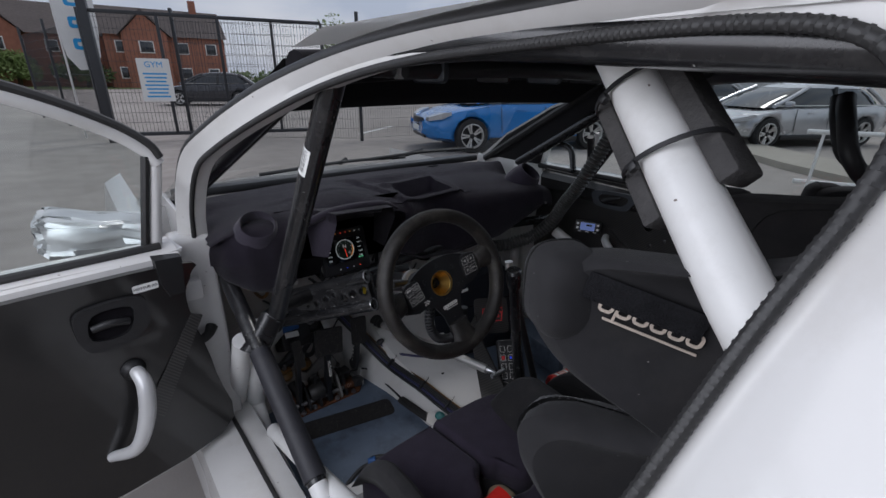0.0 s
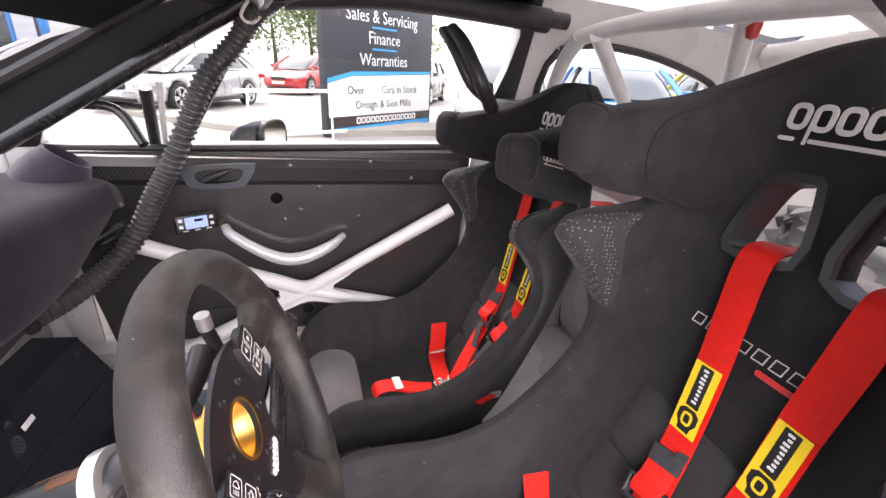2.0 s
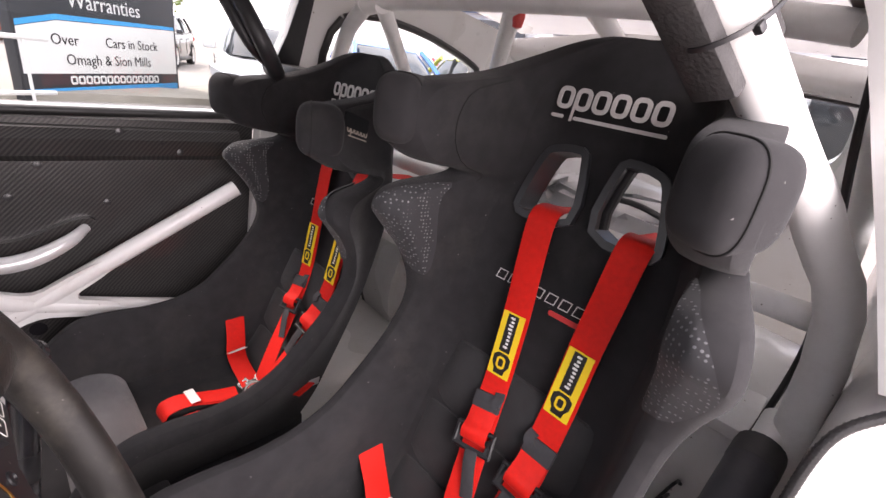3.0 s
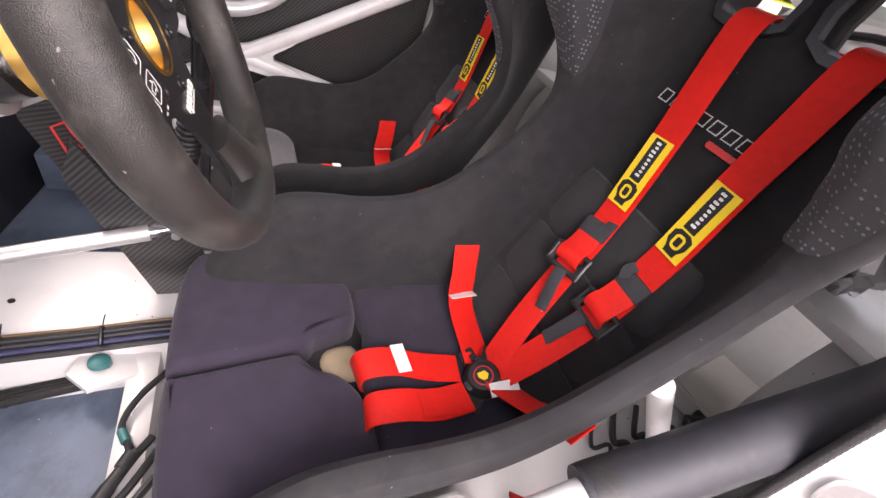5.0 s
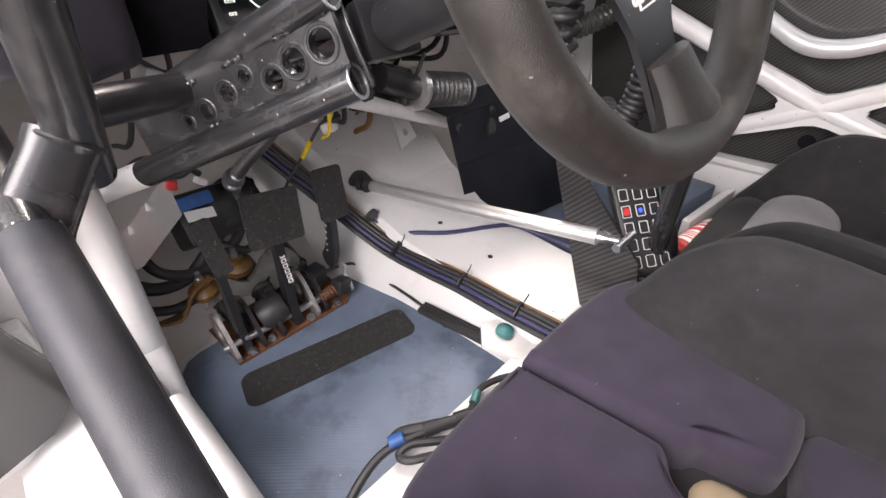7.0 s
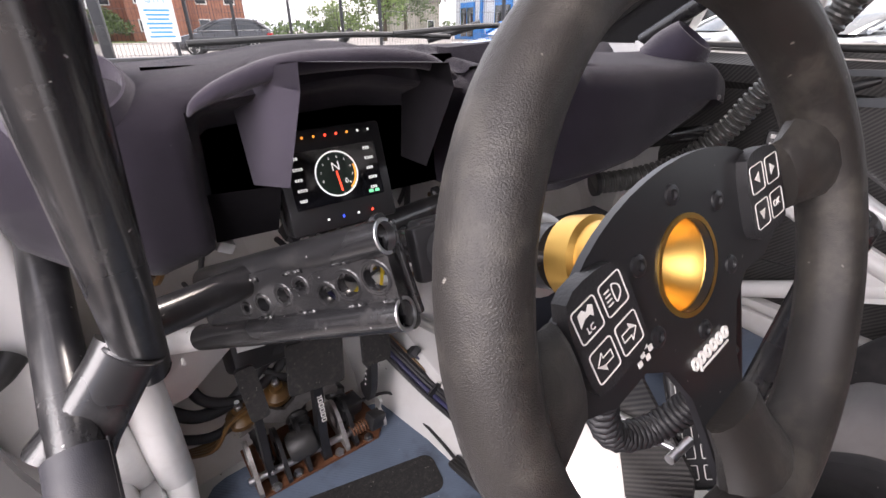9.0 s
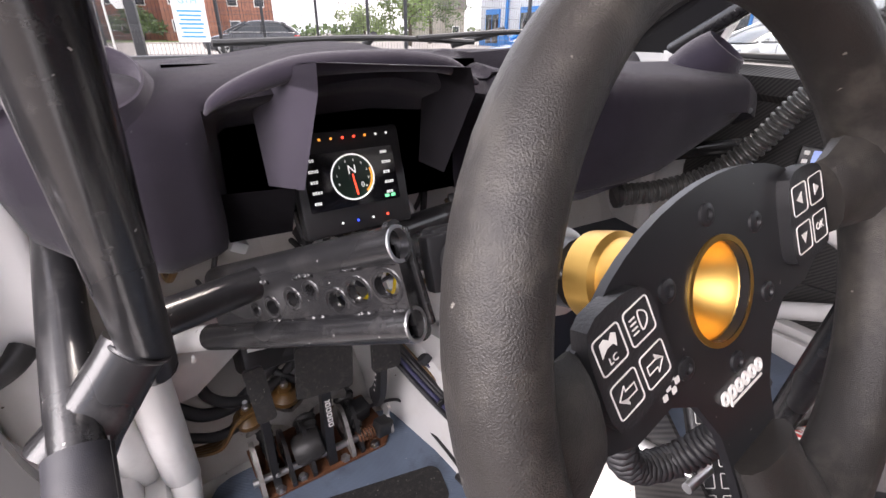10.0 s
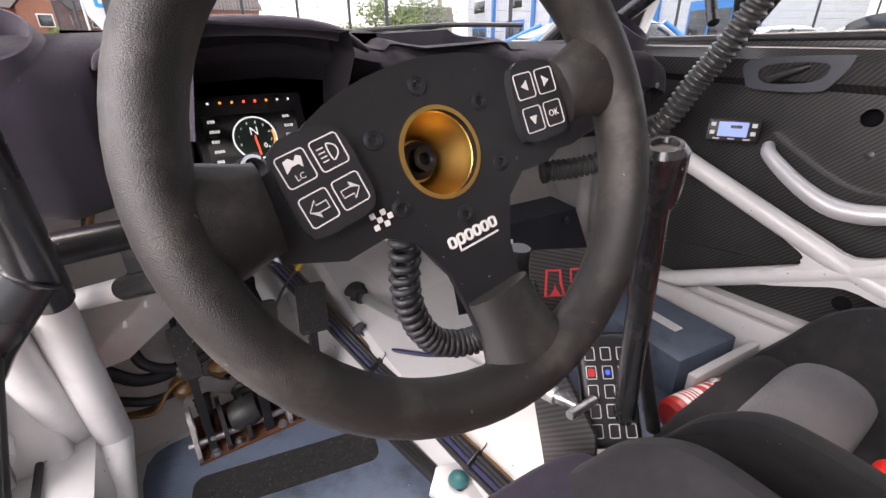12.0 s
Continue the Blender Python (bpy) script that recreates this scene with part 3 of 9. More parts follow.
part("roof_skin", slab(roof_rings(0.0, -0.035, 0.10, -1.66), 0.012), M["white"], shell, "glossy white roof panel")
part("roof_lining", slab(roof_rings(-0.024, 0.0, 0.14, -0.66, 8), 0.012), M["black_plastic"], shell, "black lining over the front seats")
part("windscreen_header", tube([(-0.60, 0.12, 1.372), (-0.3, 0.19, 1.388), (0.0, 0.21, 1.392), (0.3, 0.19, 1.388), (0.60, 0.12, 1.372)], 0.032, 12, smooth_n=5), M["flock_dark"], shell, "black windscreen header")

# sun strip board hanging over the windscreen, and the screen itself
def screen_point(u, v):
    """u across -1..1, v from the base 0 to the header 1."""
    y = 1.08 - 0.90 * v - 0.10 * u * u * (1 - v)
    z = 0.985 + 0.42 * v - 0.01 * u * u
    x = u * (0.76 - 0.16 * v)
    return Vector((x, y, z))


wind = loft([[screen_point(-1 + 2 * k / 16, v / 10) for k in range(17)] for v in range(11)], closed=False)
w_ob = part("windscreen", wind, M["glass"], shell, "clear laminated windscreen")
w_ob.visible_shadow = False
sun_strip = loft([[screen_point(-1 + 2 * k / 16, 0.73 + 0.27 * v / 4) + Vector((0, -0.004, -0.004)) for k in range(17)] for v in range(5)], closed=False)
bmesh.ops.solidify(sun_strip, geom=sun_strip.faces[:], thickness=0.003)
part("sun_strip", sun_strip, M["flock_dark"], shell, "black sun strip along the top of the windscreen")
for s in (-1, 1):
    a_pillar = [screen_point(s, v / 10) + (Vector((0.005, -0.02, 0.0)) if s > 0 else Vector((0.035, -0.01, -0.028))) for v in range(11)]
    part("a_pillar", tube(a_pillar, 0.026, 14), M["black_tube"] if s < 0 else M["black_plastic"], shell)
    part("pillar_trim", tube([p + Vector((-s * 0.035, 0.015, 0.0)) for p in a_pillar], 0.016, 8), M["rubber"], shell, "black windscreen edge trim")

# far side glass, cut for the front window and the quarter
for nm, o, side in (("side_window", glass_hole, 1), ("quarter_window", quarter, 1), ("quarter_window", quarter_near, -1)):
    g = part(nm, side_panel(side, o, [], 0.004), M["glass"], shell)
    g.location.x = side * 0.02
    g.visible_shadow = False
part("quarter_seal", tube([(lean_x(1, z) - 0.004, y, z) for y, z in quarter + quarter[:1]], 0.012, 8, cap=False), M["rubber"], shell, "black quarter window seal")
part("window_divider", tube([(lean_x(1, 1.0) + 0.02, 0.36, 0.99), (lean_x(1, 1.16) + 0.02, 0.34, 1.15)], 0.016, 10), M["black_plastic"], shell, "black window divider bar")
part("window_divider", tube([(lean_x(1, 1.0), 0.33, 0.99), (lean_x(1, 1.16), 0.30, 1.17)], 0.008, 10), M["white"], shell)

# floor, sills, tunnel, bulkheads
part("floor_pan", box((1.5, 2.75, 0.02), pose(0, -0.62, 0.225), 0.004), M["white"], shell)
sill_profile = [(0.66, 0.215), (0.66, 0.33), (0.675, 0.375), (0.72, 0.385), (0.80, 0.375), (0.84, 0.35), (0.86, 0.22)]
for s in (-1, 1):
    part("sill", loft([[Vector((s * x, y, z)) for x, z in sill_profile] for y in (0.95, 0.4, -0.2, -0.9)]), M["white"], shell, "white painted door sill")
tun = []
for y, w0, w1, z0 in ((-1.9, 0.13, 0.09, 0.36), (-0.3, 0.15, 0.10, 0.335), (0.20, 0.155, 0.105, 0.338), (0.34, 0.16, 0.11, 0.345), (0.49, 0.175, 0.12, 0.372), (0.62, 0.20, 0.14, 0.44), (0.78, 0.24, 0.17, 0.56), (0.98, 0.30, 0.22, 0.72)):
    cx = -0.045
    tun.append([Vector((cx + a, y, b)) for a, b in ((-w0, 0.2), (-w0, 0.24), (-w1 - 0.015, z0 - 0.03), (-w1, z0), (w1, z0), (w1 + 0.015, z0 - 0.03), (w0, 0.24), (w0, 0.2))])
part("transmission_tunnel", loft(tun), M["white"], shell, "white painted transmission tunnel")
fire = [[Vector((x, y + 0.04 * math.cos(x * 3), z)) for x in np.linspace(-0.78, 0.78, 15)] for y, z in ((0.68, 0.22), (0.70, 0.27), (0.82, 0.42), (0.90, 0.56), (0.92, 0.78), (0.98, 0.96))]
fb = loft(fire, closed=False)
bmesh.ops.solidify(fb, geom=fb.faces[:], thickness=0.01)
part("bulkhead", fb, M["white"], shell, "white painted front bulkhead")
for s in (-1, 1):
    part("footwell_side", box((0.012, 0.44, 0.78), pose(s * 0.742, 0.82, 0.6), 0.003), M["white"], shell)
    part("rear_side", box((0.02, 1.05, 0.78), pose(s * 0.735, -1.26, 0.6), 0.004), M["white"], shell)
    part("wheel_arch", lathe([(0.0, 0.0), (0.28, 0.0), (0.33, 0.03), (0.34, 0.20), (0.34, 0.22)], pose(s * 0.73, -1.35, 0.36) @ pose(0, 0, 0, 0, -s * 90, 0), 28), M["white"], shell, "white rear wheel arch")
jamb_in = [(-0.750, -0.585, 0.99), (-0.705, -0.575, 0.93), (-0.698, -0.555, 0.80), (-0.700, -0.535, 0.66), (-0.705, -0.505, 0.52), (-0.710, -0.45, 0.42), (-0.72, -0.36, 0.385)]
jamb_rings = []
for (x, y, z) in curve_points(jamb_in, 4):
    jamb_rings.append([Vector((x, y, z)), Vector((x - 0.012, y - 0.02, z)), Vector((x - 0.05, y - 0.05, z - 0.004)), Vector((x - 0.085, y - 0.10, z - 0.008)), Vector((x - 0.105, y - 0.16, z - 0.01)), Vector((x - 0.145, y - 0.19, z - 0.012)), Vector((x - 0.15, y - 0.30, z - 0.012)), Vector((x - 0.02, y - 0.30, z))])
part("door_jamb", loft([[Vector(p) for p in r] for r in jamb_rings]), M["white"], shell, "glossy white door jamb")
part("b_pillar_base", plate([(-0.60, 0.985), (-0.52, 0.36), (-0.86, 0.36), (-0.98, 0.985)], (), 0.05, Matrix(((0, 0, 1, 0.70), (1, 0, 0, 0), (0, 1, 0, 0), (0, 0, 0, 1)))), M["white"], shell)
part("tailgate", loft([[Vector((x, y, z)) for x in (-0.68, -0.5, -0.2, 0.2, 0.5, 0.68)] for y, z in ((-2.0, 0.24), (-2.02, 0.6), (-2.0, 0.98))], closed=False), M["white"], shell)
hatch = plate(rounded(1.32, 0.46, 0.08, 6), [smooth_outline(rounded(1.06, 0.26, 0.09, 4), 2)], 0.03, pose(0, -1.86, 1.19, 58, 0, 0))
part("hatch_frame", hatch, M["white"], shell, "white tailgate window frame")
hg = part("hatch_glass", plate(rounded(1.08, 0.28, 0.09, 4), (), 0.004, pose(0, -1.865, 1.16, 58, 0, 0)), M["glass"], shell)
hg.visible_shadow = False
part("hatch_seal", tube([(x, -1.70 - 0.02 * abs(x), 1.30 - 0.10 * abs(x) ** 3) for x in np.linspace(-0.62, 0.62, 15)], 0.009, 8), M["rubber"], shell, "black tailgate seal")
part("rear_header", tube([(-0.58, -1.60, 1.32), (0, -1.62, 1.37), (0.58, -1.60, 1.32)], 0.045, 10, smooth_n=6), M["white"], shell)
# outer body seen over the dash and through the glass
bon = [[Vector((x, y, z - 0.05 * (abs(x) / 0.8) ** 2)) for x in np.linspace(-0.80, 0.80, 9)] for y, z in ((1.10, 0.965), (1.3, 0.955), (1.6, 0.90), (1.9, 0.80), (2.05, 0.68))]
part("bonnet", slab(bon, 0.01), M["white"], shell, "white bonnet")
for s in (-1, 1):
    part("front_wing", loft([[Vector((s * x, y, z)) for x, z in ((0.79, 0.90), (0.86, 0.86), (0.89, 0.7), (0.88, 0.3), (0.80, 0.3))] for y in (0.90, 1.3, 1.7, 2.0)]), M["white"], shell)
    part("rear_quarter", loft([[Vector((s * x, y, z)) for x, z in ((0.76, 0.985), (0.84, 0.95), (0.90, 0.7), (0.88, 0.3), (0.78, 0.3))] for y in (-0.99, -1.4, -1.8, -2.02)]), M["white"], shell)
# road wheels, arches and bumpers of the rally car
def road_wheel(x, y, s):
    m = pose(x, y, 0.315, 0, s * 90, 0)
    w = part("wheel", lathe([(0.20, -0.10), (0.29, -0.10), (0.312, -0.085), (0.315, -0.05), (0.315, 0.05), (0.312, 0.085), (0.29, 0.10), (0.20, 0.095)], m, 36, caps=False), M["rubber"], shell, "black tyre on a white rim")
    part("rim", lathe([(0.205, 0.095), (0.198, 0.06), (0.17, 0.03), (0.06, 0.045), (0.05, 0.06), (0.0, 0.06)], m, 36), M["white"], w)
    for k in range(8):
        a = radians(45 * k)
        part("spoke", box((0.13, 0.026, 0.02), m @ pose(0.125 * math.cos(a), 0.125 * math.sin(a), 0.048, 0, 0, 45 * k), 0.005), M["white"], w)


for s in (-1, 1):
    for y in (1.42, -1.35):
        road_wheel(s * 0.78, y, s)
for o in [o for o in shell.children if o.name.startswith(("front_wing", "rear_quarter"))]:
    y = 1.42 if o.name.startswith("front") else -1.35
    carve(o, [lathe([(0.36, -1.3), (0.36, 1.3)], pose(0, y, 0.315, 0, 90, 0), 32)])
for y0, y1, lab in ((2.03, 2.16, "white front bumper"), (-2.03, -2.13, "white rear bumper")):
    part("bumper", loft([[Vector((x, y0 + (y1 - y0) * (1 - (x / 0.9) ** 4 * 0.6) * k, z)) for x in np.linspace(-0.87, 0.87, 13)] for z, k in ((0.24, 0.2), (0.26, 0.9), (0.42, 1.0), (0.58, 0.9), (0.66, 0.1))], closed=False), M["white"], shell, lab)
part("cowl", box((1.40, 0.16, 0.03), pose(0, 1.08, 0.965, -8, 0, 0), 0.008), M["black_plastic"], shell, "black scuttle panel")

# ribbed rubber seal round the driver's door opening
seal_path = [p + Vector((-0.010, 0, -0.002)) for p in reversed(door_in)]
seal_path = curve_points([(-0.712, -0.44, 0.41), (-0.705, -0.503, 0.52), (-0.700, -0.533, 0.66), (-0.698, -0.553, 0.80), (-0.703, -0.570, 0.92), (-0.738, -0.590, 0.975)], 10) + seal_path
seal_path = seal_path + curve_points([(-0.741, 0.60, 0.40), (-0.74, 0.5, 0.392), (-0.735, 0.1, 0.392), (-0.725, -0.30, 0.395), (-0.712, -0.44, 0.41)], 10)[1:]
part("door_seal", tube(seal_path, 0.0056, 10), M["rubber"], shell, "black ribbed rubber door seal")
ribs = bmesh.new()
for a, b in zip(seal_path, seal_path[1:]):
    n_r = max(1, int((b - a).length / 0.005))
    d = (b - a).normalized()
    for k in range(n_r):
        c = a.lerp(b, k / n_r)
        tube([c - d * 0.0012, c + d * 0.0012], 0.0060, 8, ribs, cap=True)
part("seal_ribs", ribs, M["rubber"], shell)
# hinges on the front post
for z in (0.52, 0.80):
    hg_ = part("door_hinge", box((0.045, 0.05, 0.06), pose(-0.785, 0.585, z), 0.008), M["white"], shell, "white door hinge")
    part("hinge_pin", tube([(-0.80, 0.575, z - 0.045), (-0.80, 0.575, z + 0.045)], 0.008, 10), M["steel"], hg_)
part("check_strap", box((0.10, 0.02, 0.03), pose(-0.82, 0.60, 0.66), 0.006), M["black_metal"], shell, "black door check strap")
part("door_loom", tube([(-0.76, 0.62, 0.70), (-0.80, 0.58, 0.69), (-0.86, 0.54, 0.70)], 0.014, 12, smooth_n=5), M["rubber"], shell, "black rubber wiring gaiter")
# striker plate on the jamb
striker = part("striker", plate(smooth_outline([(-0.03, -0.022), (0.0, -0.03), (0.03, -0.022), (0.036, 0.0), (0.03, 0.022), (0.0, 0.03), (-0.03, 0.022), (-0.036, 0)], 3), (), 0.006, toward((-0.745, -0.576, 0.692), (-0.62, 0.78, 0.1))), M["steel"], shell, "steel door striker")
for dz in (-0.012, 0.012):
    part("bolt", lathe([(0.007, 0), (0.007, 0.004), (0.004, 0.006)], toward((-0.7487, -0.5713, 0.6925 + dz), (-0.62, 0.78, 0.1)), 10), M["steel"], striker)

# ---------------------------------------------------------------- roll cage
cage = thing("roll_cage", "welded roll cage of white and black painted steel tubes", "roll cage")


def bar(pts, r=0.021, mat="white_tube", n=0, label="", hollow=0.0):
    return part("tube", tube(pts, r, 18, smooth_n=n, hollow=hollow), M[mat], cage, label)


post_top, post_low = Vector((-0.575, 0.005, 1.392)), Vector((-0.619, 0.400, 0.722))
bar([post_top, post_low], 0.0225, "black_tube", label="black windscreen pillar tube with scratches")
bar([(-0.682, 0.60, 0.845), (-0.682, 0.45, 0.772), (-0.683, 0.02, 0.530)], 0.0215, "black_tube")
bar([(-0.683, 0.02, 0.530), (-0.685, -0.25, 0.385)], 0.0212, "white_tube")
# gusset between pillar and door bar, with weld beads
ga_, gb_ = Vector((-0.694, 0.352, 0.688)), Vector((-0.624, 0.384, 0.762))
gx_ = (gb_ - ga_).normalized()
gz_ = gx_.cross(Vector((0.2, 1, 0))).normalized()
gy_ = gz_.cross(gx_)
sec_ = rounded(0.050, 0.060, 0.018, 4)
gus = loft([[p + gy_ * a * k + gz_ * b * k for a, b in sec_] for p, k in ((ga_, 1.15), (ga_.lerp(gb_, 0.25), 1.0), (ga_.lerp(gb_, 0.8), 0.95), (gb_, 1.0))])
part("gusset", gus, M["black_tube"], cage, "black box gusset joining two tubes")
for cpt, ax, rr in ((Vector((-0.622, 0.375, 0.762)), Vector((0.6, 0.1, 0.75)), 0.026), (Vector((-0.676, 0.385, 0.725)), Vector((0.5, 0.0, 0.6)), 0.030)):
    mm = toward(cpt, ax)
    ringp = [mm @ Vector((rr * math.cos(a), rr * math.sin(a), 0.0)) for a in np.linspace(0, 2 * math.pi, 25)]
    part("weld_bead", tube(ringp, 0.0028, 6, cap=False), M["black_tube"], cage)
# front leg down to the floor
bar([(-0.640, 0.47, 0.70), (-0.652, 0.60, 0.355)], 0.027, label="white front cage leg")
bar([(-0.652, 0.60, 0.355), (-0.668, 0.46, 0.27)], 0.026)
bar([(-0.668, 0.50, 0.30), (-0.676, 0.10, 0.265), (-0.682, -0.4, 0.27)], 0.025)
bar([(-0.692, 0.45, 0.68), (-0.704, 0.66, 0.30)], 0.027)
# cross bar behind the dash
bar([(-0.61, 0.375, 0.785), (-0.45, 0.449, 0.766), (-0.2, 0.50, 0.765)], 0.019, "black_tube")
bar([(-0.2, 0.50, 0.765), (0.35, 0.52, 0.79), (0.66, 0.42, 0.80)], 0.019, "black_tube")
# column bracket tubes
bar([(-0.625, 0.575, 0.637), (-0.559, 0.50, 0.670)], 0.0165, "white_tube")
bar([(-0.559, 0.50, 0.670), (-0.400, 0.236, 0.788)], 0.0175, "black_tube", hollow=0.82)
bar([(-0.535, 0.53, 0.735), (-0.404, 0.258, 0.864)], 0.0175, "black_tube", hollow=0.82)
bx = (Vector((-0.400, 0.236, 0.788)) - Vector((-0.559, 0.50, 0.670))).normalized()
low_a, low_b = Vector((-0.545, 0.478, 0.680)), Vector((-0.410, 0.255, 0.781))
up_b = Vector((-0.414, 0.276, 0.855))
zx = bx.cross((up_b - low_b)).normalized()
yx = zx.cross(bx).normalized()
mp = Matrix((bx, yx, zx)).transposed().to_4x4()
mp.translation = low_a
quad = [(0.0, 0.0), (0.302, 0.0), (0.307, 0.079), (0.008, 0.066)]
holes = [circle(0.085, 0.031, 0.0045), circle(0.116, 0.033, 0.0088), circle(0.153, 0.040, 0.0090), circle(0.184, 0.047, 0.0068), circle(0.216, 0.032, 0.0108), circle(0.247, 0.039, 0.0130), circle(0.284, 0.042, 0.0140)]
part("bracket_plate", plate(quad, holes, 0.004, mp), M["black_tube"], cage, "black steel plate with lightening holes")
for hx in holes:
    c0 = (sum(p[0] for p in hx) / len(hx), sum(p[1] for p in hx) / len(hx))
    rr = math.hypot(hx[0][0] - c0[0], hx[0][1] - c0[1])
    part("flared_rim", lathe([(rr + 0.006, 0.0035), (rr + 0.004, 0.0050), (rr + 0.002, 0.0048), (rr - 0.0005, 0.001), (rr - 0.001, -0.007), (rr, -0.007)], mp @ pose(c0[0], c0[1], 0), 28, caps=False), M["black_tube"], cage)
endm = Matrix((yx, zx, bx)).transposed().to_4x4()
endm.translation = low_b.lerp(up_b, 0.5) + bx * 0.012
part("end_plate", plate(rounded(0.120, 0.022, 0.008, 4, 0.0, -0.010), (), 0.006, endm), M["black_tube"], cage, "black steel end plate")
part("end_plate", box((0.10, 0.008, 0.022), endm @ pose(0, -0.022, 0.0), 0.002), M["black_tube"], cage)
for off in (0.004, 0.0735):
    # weld runs along both tubes
    for a_, b_ in ((0.10, 0.125), (0.165, 0.195), (0.235, 0.262), (0.285, 0.300)):
        run_w = [mp @ Vector((x_, off + (0.012 if off < 0.02 else -0.010) + 0.0008 * math.sin(x_ * 900), 0.0045)) for x_ in np.linspace(a_, b_, 14)]
        part("weld_bead", tube(run_w, [0.0020 + 0.0009 * (k_ % 2) for k_ in range(14)], 6), M["black_tube"], cage)
for p in ((-0.400, 0.236, 0.788), (-0.404, 0.258, 0.864)):
    em_ = toward(p, bx)
    part("tube_end", lathe([(0.0142, -0.012), (0.0142, 0.0005), (0.0174, 0.0006), (0.0176, -0.001)], em_, 24, caps=False), M["steel"], cage, "bare cut tube end")
# main hoop, roof bars, rear stays
bar([(-0.428, -0.381, 1.415), (-0.463, -0.449, 1.35), (-0.551, -0.608, 1.20), (-0.616, -0.728, 1.09), (-0.685, -0.80, 0.90), (-0.70, -0.80, 0.25)], 0.0278, n=4, label="thick white main hoop leg")
bar([(0.50, -0.80, 1.335), (0.62, -0.82, 1.25), (0.675, -0.82, 1.05), (0.69, -0.80, 0.25)], 0.0225, n=4)
bar([(-0.56, -0.78, 1.33), (-0.3, -0.82, 1.355), (0.3, -0.82, 1.355), (0.52, -0.80, 1.33)], 0.0215, n=4)
bar([(0.42, -0.80, 1.335), (0.66, -1.14, 1.11), (0.68, -1.5, 0.8)], 0.0215)
bar([(0.02, -0.84, 1.36), (0.36, -1.22, 1.16), (0.5, -1.6, 0.9)], 0.0215)
bar([(-0.16, -0.84, 1.36), (-0.05, -1.30, 1.295), (0.06, -1.6, 1.2)], 0.0215)
bar([(-0.42, -0.84, 1.345), (-0.20, -1.28, 1.275), (-0.05, -1.6, 1.2)], 0.0215)
bar([(-0.62, -0.80, 1.25), (-0.68, -1.5, 0.8)], 0.0215)
bar([(-0.66, -0.84, 0.95), (0.66, -0.84, 0.95)], 0.0215)
bar([(-0.57, -0.49, 0.66), (-0.585, -0.76, 0.25)], 0.016)
# roof side bars and header
for s in (-1, 1):
    bar([(s * 0.572, 0.03, 1.378), (s * 0.560, -0.3, 1.400), (s * 0.552, -0.78, 1.372)], 0.0215, "black_tube", n=4)
bar([(-0.572, 0.03, 1.378), (0, 0.08, 1.385), (0.572, 0.03, 1.378)], 0.02, "black_tube", n=5)
# co-driver side windscreen pillar
bar([(0.572, 0.03, 1.378), (0.655, 0.68, 1.00)], 0.0205, "black_tube")
bar([(0.655, 0.68, 1.00), (0.665, 0.66, 0.3)], 0.0205, "white_tube")
bar([(0.598, 0.045, 1.368), (0.592, 0.20, 1.11), (0.578, 0.40, 0.79)], 0.0165, "black_tube")
bar([(0.60, 0.34, 1.02), (0.645, 0.40, 1.10), (0.655, 0.50, 1.11)], 0.012, "black_tube", n=5)
# co-driver door cross
xc = Vector((0.655, -0.022, 0.545))
for a in ((0.615, 0.405, 0.745), (0.652, -0.50, 0.800), (0.655, 0.585, 0.257), (0.66, -0.50, 0.40)):
    bar([xc, a], 0.0225)
arms = [Vector((0.427, 0.200)), Vector((-0.478, 0.255)), Vector((-0.478, -0.145)), Vector((0.607, -0.288))]
web = []
for k in range(4):
    d0, d1 = arms[k].normalized(), arms[(k + 1) % 4].normalized()
    side = Vector((-d0.y, d0.x))
    web += [tuple(d0 * 0.165 - side * 0.016), tuple(d0 * 0.165 + side * 0.016)]
    mid = (d0 + d1).normalized()
    gap = d0.angle(d1)
    web += [tuple(d0 * 0.085 + side * 0.024), tuple(mid * (0.085 if gap < 1.2 else 0.034)), tuple(d1 * 0.085 - Vector((-d1.y, d1.x)) * 0.024)]
web = smooth_outline([(-0.022 + y, 0.545 + z) for y, z in web], 3)
part("cross_gusset", plate(web, (), 0.016, Matrix(((0, 0, 1, 0.637), (1, 0, 0, 0), (0, 1, 0, 0), (0, 0, 0, 1)))), M["white_tube"], cage, "white pressed gusset at the door cross")

# padding on the bars: foam sleeves with zip ties
pad = thing("bar_padding", "black foam sleeve round the door bar", "padding")
part("sleeve", tube([(-0.6823, 0.33, 0.7045), (-0.683, 0.03, 0.5356)], 0.0255, 20), M["foam"], pad)
part("seam", tube([(-0.6585, 0.33, 0.713), (-0.6592, 0.03, 0.544)], 0.0012, 6), M["rubber"], pad)
pad2 = thing("bar_padding", "black foam sleeve round the rear door bar", "padding")
part("sleeve", tube([(-0.652, -0.34, 0.622), (-0.667, -0.76, 0.755)], 0.034, 18), M["foam"], pad2)
part("end_wrap", tube([(-0.6525, -0.345, 0.6236), (-0.6535, -0.372, 0.632)], 0.0348, 18), M["rubber"], pad2, "black tape at the sleeve end")
part("end_wrap", tube([(-0.6655, -0.72, 0.742), (-0.667, -0.755, 0.7535)], 0.0348, 18), M["rubber"], pad2, "black tape at the sleeve end")
bar([(-0.66, 0.40, 0.385), (-0.652, -0.34, 0.622), (-0.670, -0.83, 0.777)], 0.0215)
hp = thing("hoop_padding", "two dark grey foam strips zip-tied to the white main hoop", "padding")
hd = (Vector((-0.551, -0.608, 1.20)) - Vector((-0.463, -0.449, 1.35))).normalized()
hm = toward(Vector((-0.489, -0.4957, 1.306)), hd, (-1, 0.3, 0.2))
